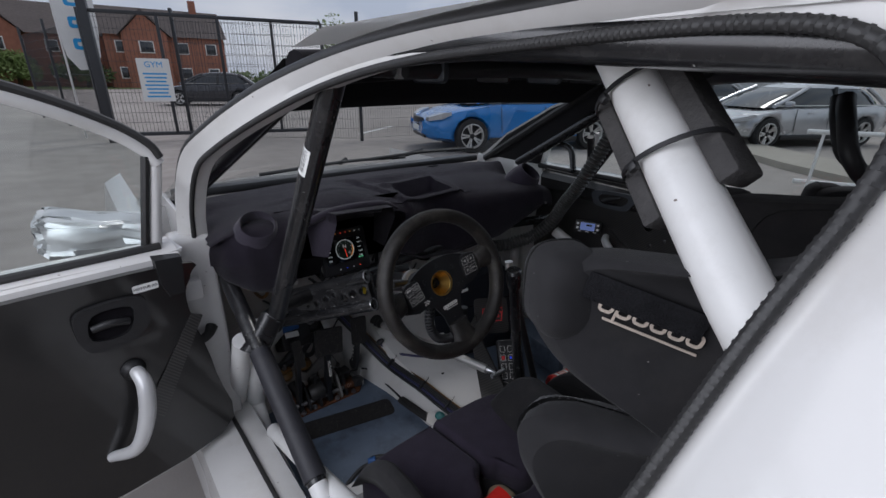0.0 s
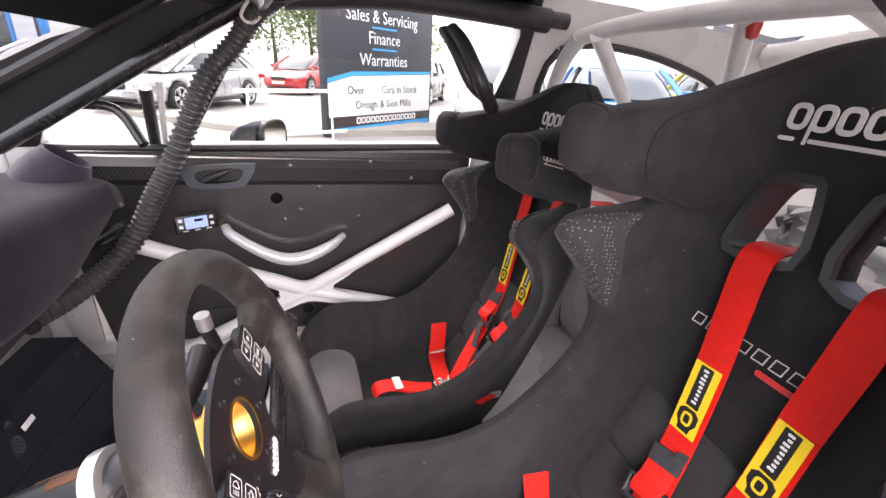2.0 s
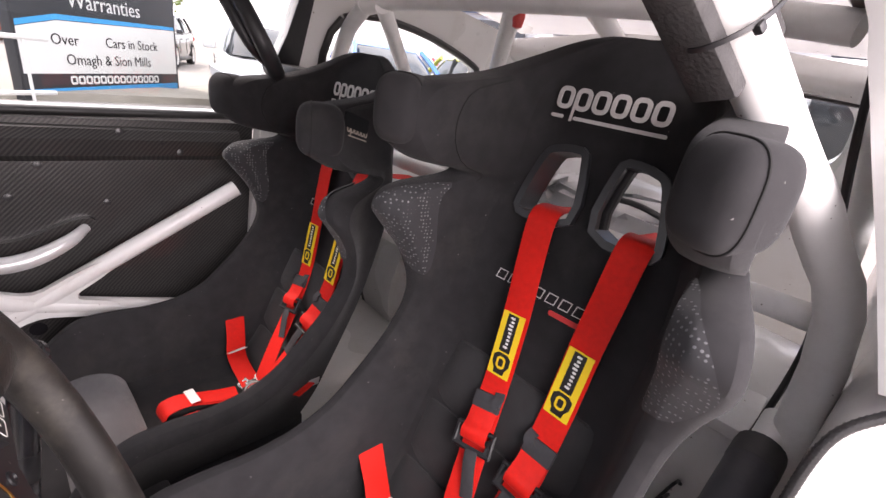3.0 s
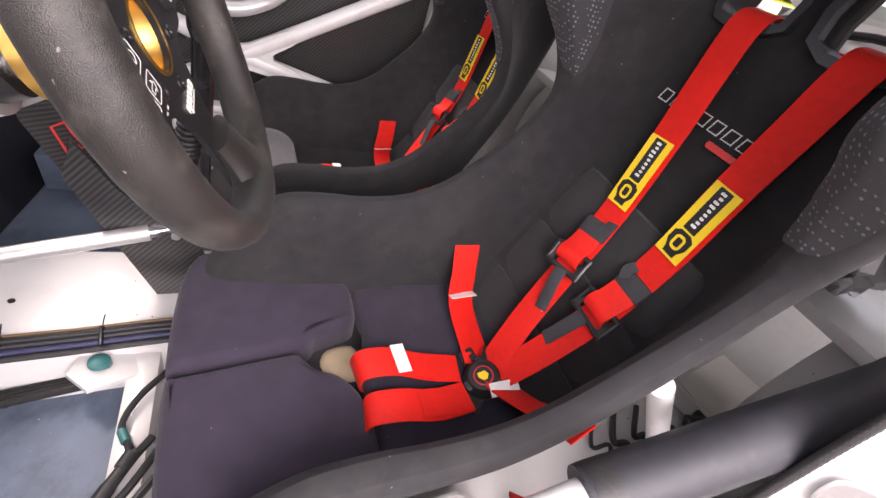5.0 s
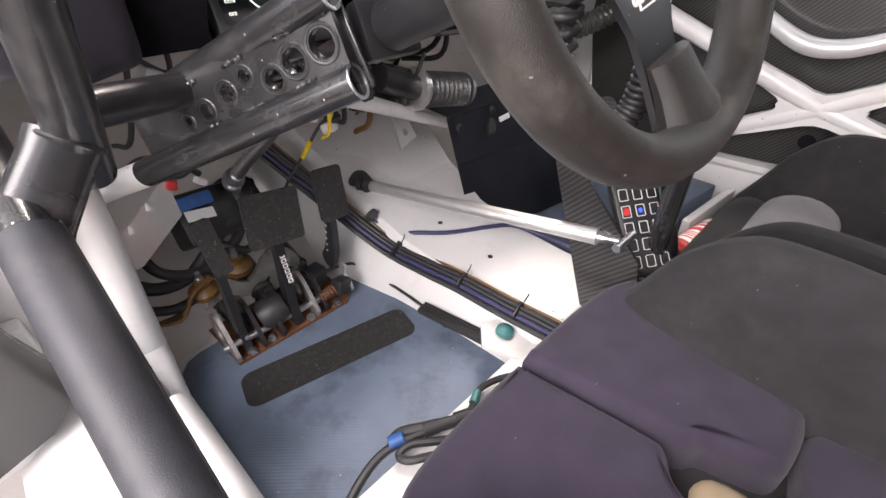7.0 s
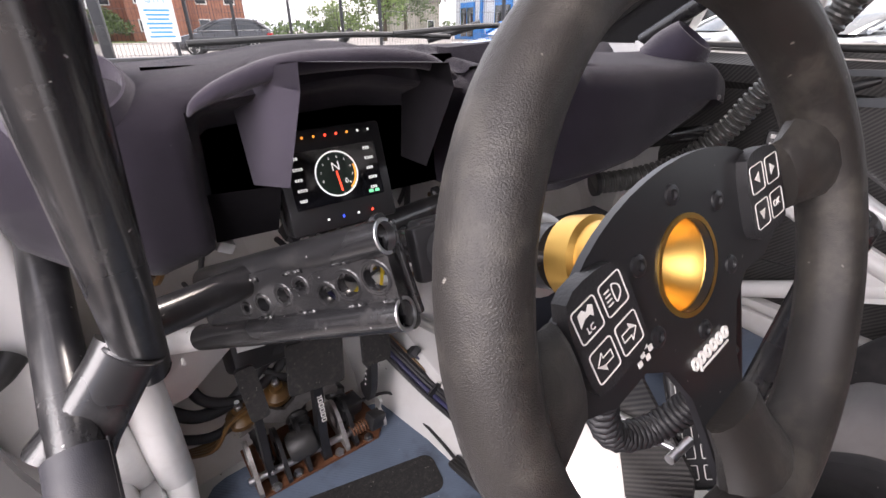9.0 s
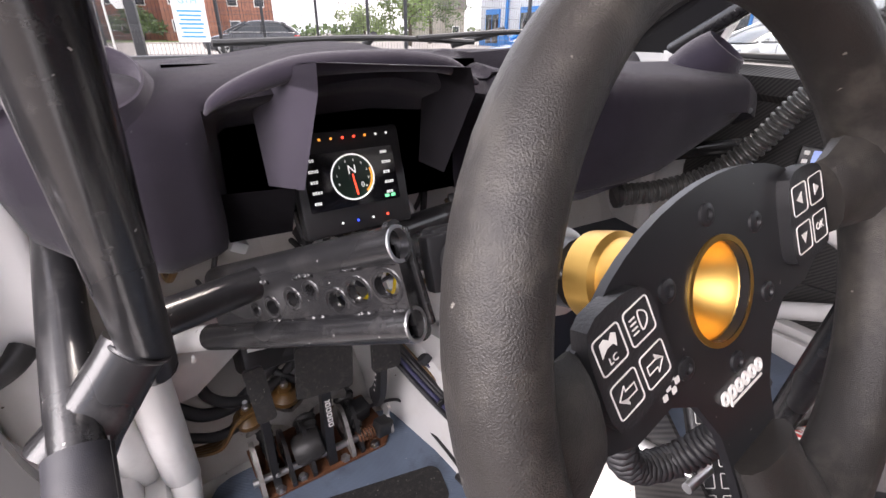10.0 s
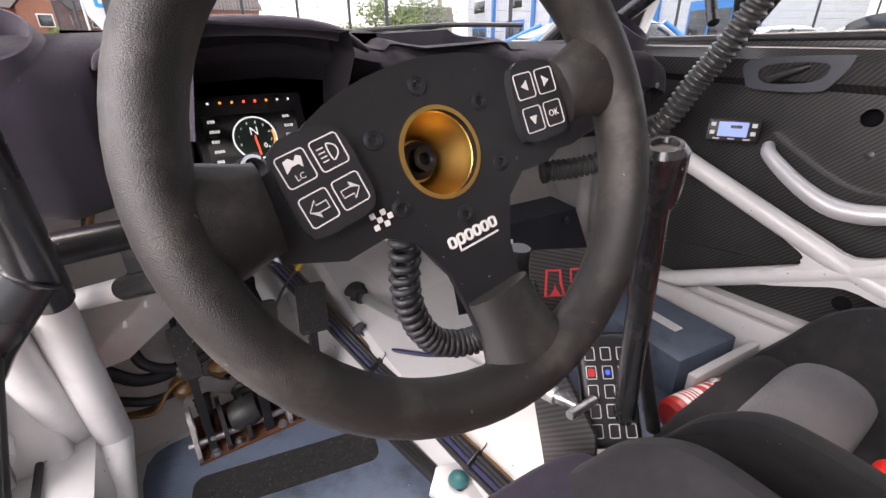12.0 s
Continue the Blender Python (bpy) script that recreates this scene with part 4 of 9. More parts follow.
part("strip", box((0.022, 0.036, 0.165), hm @ pose(0.039, -0.010, -0.006), 0.005), M["grey_foam"], hp)
part("strip", box((0.022, 0.046, 0.165), hm @ pose(-0.039, -0.012, -0.010), 0.005), M["grey_foam"], hp)
for dz in (-0.070, 0.022):
    rr = [hm @ Vector((0.052 * math.cos(a), -0.002 + 0.0345 * math.sin(a), dz + 0.012 * math.cos(a))) for a in np.linspace(0, 2 * math.pi, 33)]
    part("zip_tie", ribbon(rr, 0.005, hd, 0.0018, 1), M["black_plastic"], hp, "black zip tie")
    part("zip_tie", box((0.010, 0.008, 0.010), hm @ pose(-0.02, 0.030, dz), 0.002), M["black_plastic"], hp)
far_pad = thing("roof_bar_padding", "black foam sleeve along the roof side bar", "padding")
part("sleeve", tube([(0.568, -0.02, 1.376), (0.558, -0.3, 1.395), (0.552, -0.72, 1.37)], 0.032, 14, smooth_n=4), M["foam"], far_pad)
# barcode sticker on the pillar tube
pd = (post_low - post_top).normalized()
c = post_top.lerp(post_low, 0.27)
st_m = toward(c, pd, (0.0, 1.0, 0.0))
view = Vector((-1.0, 0.05, 0.0))
view = (view - pd * view.dot(pd)).normalized()
sx = pd.cross(view)
rows_s = [[c + 0.0232 * (math.cos(a) * view + math.sin(a) * sx) + pd * d for a in np.linspace(-0.7, 0.7, 9)] for d in (-0.030, 0.030)]
sticker = solo("barcode_sticker", loft(rows_s, closed=False), M["white_label"], "white paper sticker with dark bars on the pillar tube", "sticker")
rng = random.Random(4)
d = -0.026
while d < 0.022:
    wbar = rng.choice((0.001, 0.0016, 0.0026))
    part("bar_mark", loft([[c + 0.0235 * (math.cos(a) * view + math.sin(a) * sx) + pd * q for a in np.linspace(-0.45, 0.4, 7)] for q in (d, d + wbar)], closed=False), M["ink"], sticker)
    d += wbar + rng.choice((0.0012, 0.002, 0.003))

# ---------------------------------------------------------------- dashboard
dash = thing("dashboard", "plum-black flocked dashboard moulding with vents and instrument cowl", "dashboard")


def bell(x, c, w):
    return math.exp(-((x - c) / w) ** 2)


def step(v, lo, hi):
    t = max(0.0, min(1.0, (v - lo) / (hi - lo)))
    return t * t * (3 - 2 * t)


def window(v, a, b, soft):
    """1 between a and b, falling to 0 over soft."""
    return step(v, a - soft, a) * (1 - step(v, b, b + soft))


def dash_profile(x):
    """Rear edge, top height and lower lip of the moulding at x, as a run of points."""
    xs = (-0.72, -0.69, -0.64, -0.58, -0.52, -0.42, -0.30, -0.16, -0.05, 0.10, 0.30, 0.48, 0.56, 0.63)
    y_r = np.interp(x, xs, (0.54, 0.47, 0.432, 0.42, 0.425, 0.43, 0.43, 0.43, 0.43, 0.42, 0.40, 0.37, 0.385, 0.46))
    top = np.interp(x, xs, (0.955, 0.968, 0.985, 0.99, 0.992, 0.995, 1.0, 0.985, 0.975, 0.985, 0.985, 0.975, 0.955, 0.92))
    low = np.interp(x, xs, (0.86, 0.83, 0.80, 0.785, 0.795, 0.84, 0.85, 0.80, 0.755, 0.745, 0.775, 0.86, 0.88, 0.89))
    fr = 1.0 - 0.10 * (x / 0.7) ** 2
    pts = [(fr, 0.972), (fr - 0.1, 0.985), (0.76, 0.992), (0.70, top), (0.65, top), (0.60, top), (0.56, top - 0.001), (0.52, top - 0.004), (0.48, top - 0.010), (y_r + 0.025, top - 0.022), (y_r + 0.006, top - 0.045), (y_r, top - 0.08),
           (y_r + 0.004, (top + low) / 2 - 0.02), (y_r + 0.012, low + 0.03), (y_r + 0.025, low + 0.008), (y_r + 0.05, low), (y_r + 0.10, low + 0.01), (y_r + 0.2, low + 0.04)]
    run_ = curve_points([(x, y, z) for y, z in pts], 4)
    k = step(x, -0.525, -0.495) * (1 - step(x, -0.165, -0.135))
    out = []
    for i, p in enumerate(run_):
        y, z = p.y, p.z
        if i < 42:
            # instrument hump with a crisp brow, side vent pods
            z += 0.024 * bell(x, -0.335, 0.150) * bell(y, 0.53, 0.15) + 0.006 * bell(x, -0.345, 0.19) * step(y, 0.60, 0.62) * (1 - step(y, 0.74, 0.78))
            z += 0.016 * bell(x, 0.47, 0.085) * bell(y, 0.47, 0.10) + 0.010 * bell(x, -0.605, 0.10) * bell(y, 0.48, 0.10)
            # raised centre panel, widening towards the glass
            half = 0.125 + 0.16 * (y - 0.5)
            z += 0.013 * window(x, 0.005 - half, 0.005 + half, 0.018) * (1 - step(y, 0.78, 0.86))
            # open tray scooped out of it
            z -= 0.048 * window(x, -0.085 + 0.10 * (y - 0.5), 0.085 + 0.02 * (y - 0.5), 0.012) * window(y, 0.500, 0.605, 0.012) * (0.5 + 0.5 * step(y, 0.49, 0.57))
            z += 0.016 * window(x, -0.10, 0.10, 0.03) * bell(y, 0.635, 0.03)
        if i >= 38:
            # instrument recess under the hump
            y += k * 0.10 * step(i, 38, 43)
        if 34 <= i <= 56:
            y += 0.045 * bell(x, 0.02, 0.12)
        out.append(Vector((x, y, z)))
    return out


xs_d = sorted(set([round(float(v), 3) for v in np.linspace(-0.72, 0.63, 136)]))
d_bm = loft([dash_profile(x) for x in xs_d], closed=False)
bmesh.ops.solidify(d_bm, geom=d_bm.faces[:], thickness=0.006)
dash_body = part("moulding", d_bm, M["flock"], dash)
# round vents: a raised cup with a dark hollow
def round_vent(cx, cy, cz, ax, r):
    m = toward((cx, cy, cz), ax)
    cup = part("vent", lathe([(r * 1.52, -0.075), (r * 1.44, -0.040), (r * 1.30, -0.018), (r * 1.19, -0.006), (r * 1.10, 0.002), (r * 1.04, 0.008), (r * 0.99, 0.009), (r * 0.95, 0.004), (r * 0.92, -0.012), (r * 0.88, -0.034), (0.0, -0.038)], m, 40), M["flock"], dash, "round flock-covered air vent cup")
    part("vent_disc", lathe([(r * 0.86, -0.033), (r * 0.5, -0.029), (0.0, -0.027)], m, 28), M["flock_dark"], cup)


round_vent(-0.604, 0.461, 0.988, (-0.05, -0.60, 0.80), 0.044)
round_vent(0.470, 0.445, 1.010, (0.16, -0.58, 0.80), 0.045)
for sx in (-0.66, 0.30):
    part("speaker_slot", box((0.05, 0.014, 0.004), pose(sx, 0.86, 0.992), 0.002), M["flock_dark"], dash)
part("screw", lathe([(0.006, 0), (0.006, 0.003), (0.003, 0.005)], toward((0.50, 0.374, 0.895), (0, -1, 0)), 10), M["steel"], dash)

brow_run = [(-0.516, 0.436, 0.958), (-0.508, 0.429, 0.969), (-0.488, 0.425, 0.980), (-0.460, 0.423, 0.990), (-0.430, 0.423, 0.998), (-0.39, 0.424, 1.003), (-0.30, 0.424, 1.004), (-0.23, 0.426, 0.996), (-0.18, 0.432, 0.974)]
part("brow", tube(brow_run, [0.002, 0.006, 0.009, 0.011, 0.012, 0.012, 0.012, 0.010, 0.004], 14, smooth_n=5), M["flock"], dash, "arched brow over the instruments")
dash.location.y = 0.012
# folded display hood
hood = thing("display_hood", "dark folded sheet hood shading the driver display", "display hood")
def sheet(corners, t=0.0025):
    bm = bmesh.new()
    bm.faces.new([bm.verts.new(c) for c in corners])
    bmesh.ops.solidify(bm, geom=bm.faces[:], thickness=t)
    return bm
tl, tr = Vector((-0.418, 0.388, 1.007)), Vector((-0.233, 0.388, 0.998))
tlb, trb = Vector((-0.448, 0.52, 1.0)), Vector((-0.225, 0.52, 0.995))
ml, mr_ = Vector((-0.421, 0.383, 0.980)), Vector((-0.229, 0.383, 0.970))
bl, br_ = Vector((-0.436, 0.420, 0.873)), Vector((-0.248, 0.420, 0.866))
part("top_sheet", sheet([tl, tr, trb, tlb]), M["flock"], hood)
part("side_sheet", sheet([tl, ml, bl, Vector((-0.462, 0.475, 0.868)), Vector((-0.462, 0.51, 0.99))]), M["flock"], hood)
# right side and back are coloured darker for the shade inside the hood
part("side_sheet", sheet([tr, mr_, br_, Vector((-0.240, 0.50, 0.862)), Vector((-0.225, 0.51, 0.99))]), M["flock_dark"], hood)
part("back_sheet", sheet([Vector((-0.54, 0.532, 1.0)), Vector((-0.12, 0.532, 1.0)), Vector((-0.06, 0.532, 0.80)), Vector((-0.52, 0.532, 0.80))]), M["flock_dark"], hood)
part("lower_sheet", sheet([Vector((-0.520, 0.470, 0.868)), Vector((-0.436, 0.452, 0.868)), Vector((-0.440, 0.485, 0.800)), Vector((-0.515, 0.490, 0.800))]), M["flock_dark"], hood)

# colour display
disp = thing("dash_display", "black digital dash display showing a round rev counter", "display")
dm = pose(-0.351, 0.486, 0.857, 90 - 17, 0, 0) @ Matrix.Scale(0.86, 4)
part("housing", box((0.182, 0.160, 0.03), dm @ pose(0.003, -0.004, -0.018), 0.006), M["black_plastic"], disp)
part("glass", plate(rounded(0.150, 0.086, 0.003), (), 0.001, dm), M["screen"], disp)
part("dial_ring", plate(circle(0, 0.002, 0.036, 48), [circle(0, 0.002, 0.0335, 48)], 0.0004, dm @ pose(0, 0, 0.0015)), M["glow_white"], disp)
part("dial_redline", plate([(0.0328 * math.cos(a), 0.002 + 0.0328 * math.sin(a)) for a in np.linspace(-0.9, 0.35, 12)] + [(0.030 * math.cos(a), 0.002 + 0.030 * math.sin(a)) for a in np.linspace(0.35, -0.9, 12)], (), 0.0004, dm @ pose(0, 0, 0.0015)), M["glow_orange"], disp)
part("dial_face", plate(circle(0, 0.002, 0.0332, 40), (), 0.0003, dm @ pose(0, 0, 0.0010)), M["glow_green"], disp).data.materials[0] = material("dial_face_dark", (0.01, 0.03, 0.02), 0.3)
part("needle", plate([(-0.001, 0.006), (0.001, 0.006), (0.0045, -0.026), (0.002, -0.026)], (), 0.0004, dm @ pose(0, 0, 0.0018)), M["glow_red"], disp)
part("letter", text_mesh("N", 0.019, dm @ pose(0, 0.013, 0.0018), 0.0002), M["glow_white"], disp)
part("letter", text_mesh("0", 0.012, dm @ pose(0.014, -0.012, 0.0018), 0.0002), M["glow_white"], disp)
tick = bmesh.new()
for k in range(9):
    a = radians(200 - k * 30)
    text_mesh(str(k), 0.0055, dm @ pose(0.026 * math.cos(a), 0.002 + 0.026 * math.sin(a), 0.0018), 0.0002, bm=tick)
part("figures", tick, M["glow_white"], disp)
for sx in (-1, 1):
    for k in range(5):
        for j in range(3 + k % 2):
            part("readout_mark", plate(rounded(0.0028, 0.0044, 0.0008, 2, sx * 0.060 + (j - 1.5) * 0.0040, 0.034 - k * 0.016), [rounded(0.0012, 0.0022, 0.0004, 2, sx * 0.060 + (j - 1.5) * 0.0040, 0.034 - k * 0.016)], 0.0003, dm @ pose(0, 0, 0.0015)), M["glow_white"], disp)
for k in range(2):
    part("readout_mark", plate(rounded(0.008, 0.005, 0.001, 2, 0.052 + 0.011 * k, -0.036), (), 0.0003, dm @ pose(0, 0, 0.0015)), M["glow_green"], disp)
for k, colr in enumerate(("glow_white", "glow_orange", "glow_orange", "glow_red", "glow_red", "glow_orange", "glow_white", "glow_white")):
    part("shift_light", lathe([(0.0022, 0), (0.0018, 0.001), (0, 0.0014)], dm @ pose(-0.060 + k * 0.0185, 0.063, 0.0), 8), M[colr], disp)
for k, colr in ((0, "glow_white"), (1, "glow_blue"), (2, "glow_white"), (3, "glow_red")):
    part("warning_light", lathe([(0.0022, 0), (0.0018, 0.001), (0, 0.0014)], dm @ pose(-0.030 + k * 0.026, -0.066, 0.0), 8), M[colr], disp)

# ---------------------------------------------------------------- steering wheel
TILT_W, ROLL_W = 20.1, 12.0
wheel = thing("steering_wheel", "worn suede three-spoke racing steering wheel with button pads", "steering wheel")
wc = Vector((-0.3390, 0.0090, 0.919))
n_w = Vector((-0.0366 * 0.94, -math.cos(radians(TILT_W)), math.sin(radians(TILT_W)))).normalized()
wm = toward(wc, n_w) @ pose(0, 0, 0, 0, 0, ROLL_W)
R_W, r_W = 0.157, 0.0185
tor = bmesh.new()
rings = []
for i in range(72):
    a = 2 * math.pi * i / 72
    lump = 1.0 + 0.03 * math.sin(3 * a + 1.0)
    ring = []
    for k in range(16):
        b = 2 * math.pi * k / 16
        rr = R_W + 0.0165 * lump * math.cos(b)
        ring.append(wm @ Vector((rr * math.cos(a), rr * math.sin(a), 0.0205 * lump * math.sin(b))))
    rings.append(ring)
rings.append(rings[0])
loft(rings, caps=False, bm=tor)
bmesh.ops.remove_doubles(tor, verts=tor.verts[:], dist=1e-6)
rim = part("rim", tor, M["wheel_suede"], wheel, "worn black suede rim")
# spoke plate, arched top, three arms
arc = [(0.105 * math.cos(a) * 1.02, 0.002 + 0.057 * math.sin(a)) for a in np.linspace(radians(28), radians(152), 15)]
outl = arc + [(-0.118, 0.020), (-0.118, -0.022), (-0.085, -0.036), (-0.058, -0.034), (-0.040, -0.046), (-0.027, -0.075), (-0.024, -0.105), (-0.022, -0.150),
              (0.022, -0.150), (0.024, -0.105), (0.027, -0.075), (0.040, -0.046), (0.058, -0.034), (0.085, -0.036), (0.118, -0.022), (0.118, 0.020)]
part("spoke_plate", plate(outl, [circle(0, 0, 0.0275, 32)], 0.005, wm @ pose(0, 0, -0.020)), M["black_metal"], wheel, "black anodised spoke plate")
# suede gaiters where the spokes meet the rim
for ang, w0, w1 in ((-90, 0.026, 0.040), (4, 0.024, 0.034), (176, 0.024, 0.034)):
    gm2 = wm @ pose(0, 0, 0, 0, 0, ang)
    sec = []
    for t_, rad, w, h in ((0, 0.098 if ang == -90 else 0.112, w0, 0.010), (0.35, 0.118, w0 * 1.02, 0.013), (0.7, 0.138, w0 * 1.25, 0.017), (1, 0.160, w1 * 1.25, 0.018)):
        sec.append([gm2 @ Vector((rad, w * math.cos(b), -0.010 + 0.008 * t_ + h * math.sin(b))) for b in np.linspace(0, 2 * math.pi, 14, endpoint=False)])
    part("spoke_wrap", loft(sec), M["wheel_suede"], wheel)
# gold boss, dished, with collar behind
part("hub_boss", lathe([(0.029, 0.0), (0.0285, -0.008), (0.026, -0.014), (0.024, -0.020), (0.018, -0.030), (0.015, -0.036), (0.0, -0.037)], wm @ pose(0, 0, -0.0145), 36, caps=False), M["gold"], wheel, "gold anodised dished hub boss")
part("hub_ring", lathe([(0.0270, -0.006), (0.0300, -0.002), (0.0300, 0.0005), (0.0270, 0.0005)], wm @ pose(0, 0, -0.0145), 36, caps=False), M["gold"], wheel)
part("hub_washer", lathe([(0.0135, 0.0), (0.0135, 0.005), (0.009, 0.006), (0.009, 0.0)], wm @ pose(0, 0, -0.0512), 24), M["black_metal"], wheel)
part("hub_bolt", lathe([(0.0085, 0.0), (0.0085, 0.014), (0.006, 0.014), (0.0045, 0.013), (0.004, 0.006), (0.0, 0.006)], wm @ pose(0, 0, -0.0512), 20), M["black_metal"], wheel)
part("quick_release", lathe([(0.032, -0.028), (0.038, -0.030), (0.038, -0.036), (0.033, -0.038), (0.027, -0.042), (0.027, -0.075), (0.031, -0.078), (0.031, -0.098), (0.024, -0.102), (0.0, -0.102)], wm, 32, caps=False), M["gold"], wheel, "gold quick-release collar")
for k in range(6):
    a = radians(30 + 60 * k)
    part("screw", lathe([(0.0062, 0), (0.0060, 0.0012), (0.0042, 0.0020), (0.0030, 0.0020), (0.0026, 0.0004), (0, 0.0004)], wm @ pose(0.048 * math.cos(a), 0.048 * math.sin(a) * 0.9, -0.015), 14), M["black_metal"], wheel)
# button pads
def button_pad(cx, cy, rot, marks):
    pm = wm @ pose(cx, cy, -0.0135, 0, 0, rot)
    padp = part("button_pad", plate(smooth_outline([(-0.021, -0.024), (0.0, -0.027), (0.020, -0.024), (0.023, 0.0), (0.021, 0.022), (0.004, 0.029), (-0.018, 0.026), (-0.023, 0.0)], 3), (), 0.009, pm @ pose(0, 0, -0.004)), M["black_plastic"], wheel)
    for (ix, iy), kind_ in zip(((-0.0102, 0.0125), (0.0102, 0.0125), (-0.0102, -0.0110), (0.0102, -0.0110)), marks):
        cm = pm @ pose(ix, iy, 0.0052) @ Matrix.Scale(0.8, 4)
        part("button_outline", ring_plate(rounded(0.022, 0.0225, 0.003, 3), 0.0009, 0.0004, cm), M["print"], padp)
        bm = bmesh.new()
        if kind_ in ("OK", "LC"):
            text_mesh(kind_, 0.0085 if kind_ == "OK" else 0.006, cm @ pose(0, 0 if kind_ == "OK" else -0.006, 0), 0.0002, bm=bm)
            if kind_ == "LC":
                plate([(-0.007, -0.001), (-0.006, 0.007), (-0.002, 0.008), (0.001, 0.005), (0.004, 0.008), (0.007, 0.006), (0.005, -0.001), (0.003, 0.002), (-0.002, 0.002)], (), 0.0004, cm, bm)
        elif kind_ == "lamp":
            ring_plate(smooth_outline([(0.0, 0.006), (0.006, 0.003), (0.006, -0.003), (0.0, -0.006)], 4), 0.0009, 0.0004, cm, bm)
            for k in range(4):
                plate(rounded(0.005, 0.0009, 0.0003, 2, -0.005, 0.0045 - k * 0.003), (), 0.0004, cm, bm)
        else:
            rot2 = {"left": 180, "right": 0, "down": -90, "arrow_left": 180, "arrow_right": 0}[kind_]
            am = cm @ pose(0, 0, 0, 0, 0, rot2)
            if kind_.startswith("arrow"):
                ring_plate([(-0.007, 0.003), (0.001, 0.003), (0.001, 0.0065), (0.0075, 0.0), (0.001, -0.0065), (0.001, -0.003), (-0.007, -0.003)], 0.0008, 0.0004, am, bm)
            else:
                plate([(-0.003, 0.0045), (0.0045, 0.0), (-0.003, -0.0045)], (), 0.0004, am, bm)
        part("button_mark", bm, M["print"], padp)
    return padp


button_pad(-0.0800, 0.010, 6, ("LC", "lamp", "arrow_left", "arrow_right"))
button_pad(0.0885, 0.007, -3, ("left", "right", "down", "OK"))
for piece in mark_pieces(6, 0.042, 0.0125, wm @ pose(0.0, -0.058, -0.0148)):
    part("wordmark_shape", piece, M["print"], wheel)
part("wordmark_bar", plate(rounded(0.032, 0.0013, 0.0005, 2, 0.004, -0.0055), (), 0.0006, wm @ pose(0.0, -0.058, -0.0148)), M["print"], wheel)
chk = bmesh.new()
for i in range(4):
    for j in range(3):
        if (i + j) % 2 == 0:
            plate(rounded(0.0035, 0.0035, 0.0004, 1, -0.061 + i * 0.0036, -0.026 + j * 0.0036), (), 0.0004, wm @ pose(0, 0, -0.0145), chk)
part("chequer_mark", chk, M["print"], wheel)

# steering column, stalks, coiled lead
column = thing("steering_column", "black steering column with drilled shroud and slotted tube", "steering column")
cd = -n_w
cpos = lambda d_: wc + cd * d_
part("shaft", tube([cpos(0.095), cpos(0.20)], 0.014, 16), M["steel"], column)
part("sleeve", tube([cpos(0.11), cpos(0.27)], 0.026, 20), M["black_metal"], column)
part("collar", lathe([(0.026, 0), (0.034, 0.002), (0.034, 0.016), (0.026, 0.018)], toward(cpos(0.13), cd), 24), M["alloy"], column, "bare alloy collar")
part("lower_tube", tube([cpos(0.27), cpos(0.47)], 0.020, 16), M["black_tube"], column)
part("joint", lathe([(0.0, -0.02), (0.020, -0.018), (0.024, -0.004), (0.022, 0.008), (0.014, 0.022), (0.0, 0.024)], toward((-0.345, 0.478, 0.715), (-0.2, 0.6, -0.7)), 16), M["black_metal"], column)
part("lower_shaft", tube([(-0.345, 0.478, 0.715), (-0.405, 0.665, 0.560)], 0.0115, 14), M["steel"], column, "bare steel lower shaft")
part("joint", lathe([(0.0, -0.022), (0.016, -0.020), (0.019, -0.006), (0.015, 0.0), (0.019, 0.006), (0.016, 0.020), (0.0, 0.022)], toward((-0.408, 0.678, 0.548), (-0.1, 0.7, -0.7)), 14), M["steel"], column, "steel universal joint")
part("lower_shaft", tube([(-0.408, 0.682, 0.545), (-0.386, 0.77, 0.455)], 0.010, 12), M["steel"], column)
for k in range(3):
    a = 0.9 + k * 0.9
    part("slot", box((0.012, 0.006, 0.034), toward(cpos(0.165 + 0.03 * (k % 2)), cd) @ pose(0, 0, 0, 0, 0, 60 * k) @ pose(0, 0.0255, 0), 0.003), M["rust"], column)
part("clamp", box((0.07, 0.06, 0.022), toward(cpos(0.285), cd), 0.005), M["black_metal"], column)
part("clamp", box((0.10, 0.03, 0.03), toward(cpos(0.30), cd) @ pose(-0.03, 0.02, 0), 0.005), M["black_metal"], column)
stalk = part("stalk", tube([cpos(0.12), cpos(0.085) + Vector((0.06, 0, 0.015)), cpos(0.075) + Vector((0.12, 0, 0.03))], [0.007, 0.010, 0.014], 12, smooth_n=4), M["black_plastic"], column, "black switch stalk")
part("stalk", tube([cpos(0.12), cpos(0.115) + Vector((-0.05, 0, 0.012)), cpos(0.11) + Vector((-0.085, 0, 0.018))], [0.006, 0.009, 0.011], 12, smooth_n=4), M["black_plastic"], column, "black switch stalk")
lead = solo("coiled_lead", bmesh.new(), M["cable"], "black coiled lead hanging from the steering wheel", "cable")
coil_axis = curve_points([(-0.358, 0.040, 0.868), (-0.355, 0.048, 0.80), (-0.335, 0.045, 0.755), (-0.300, 0.035, 0.745), (-0.278, 0.020, 0.770), (-0.276, 0.012, 0.810)], 60)
hel = []
up_v = Vector((0, 1, 0))
for i, q in enumerate(coil_axis):
    tg = (coil_axis[min(i + 1, len(coil_axis) - 1)] - coil_axis[max(i - 1, 0)]).normalized()
    s1 = (up_v - tg * up_v.dot(tg)).normalized()
    s2 = tg.cross(s1)
    a = i * 0.72
    hel.append(q + 0.0095 * (math.cos(a) * s1 + math.sin(a) * s2))
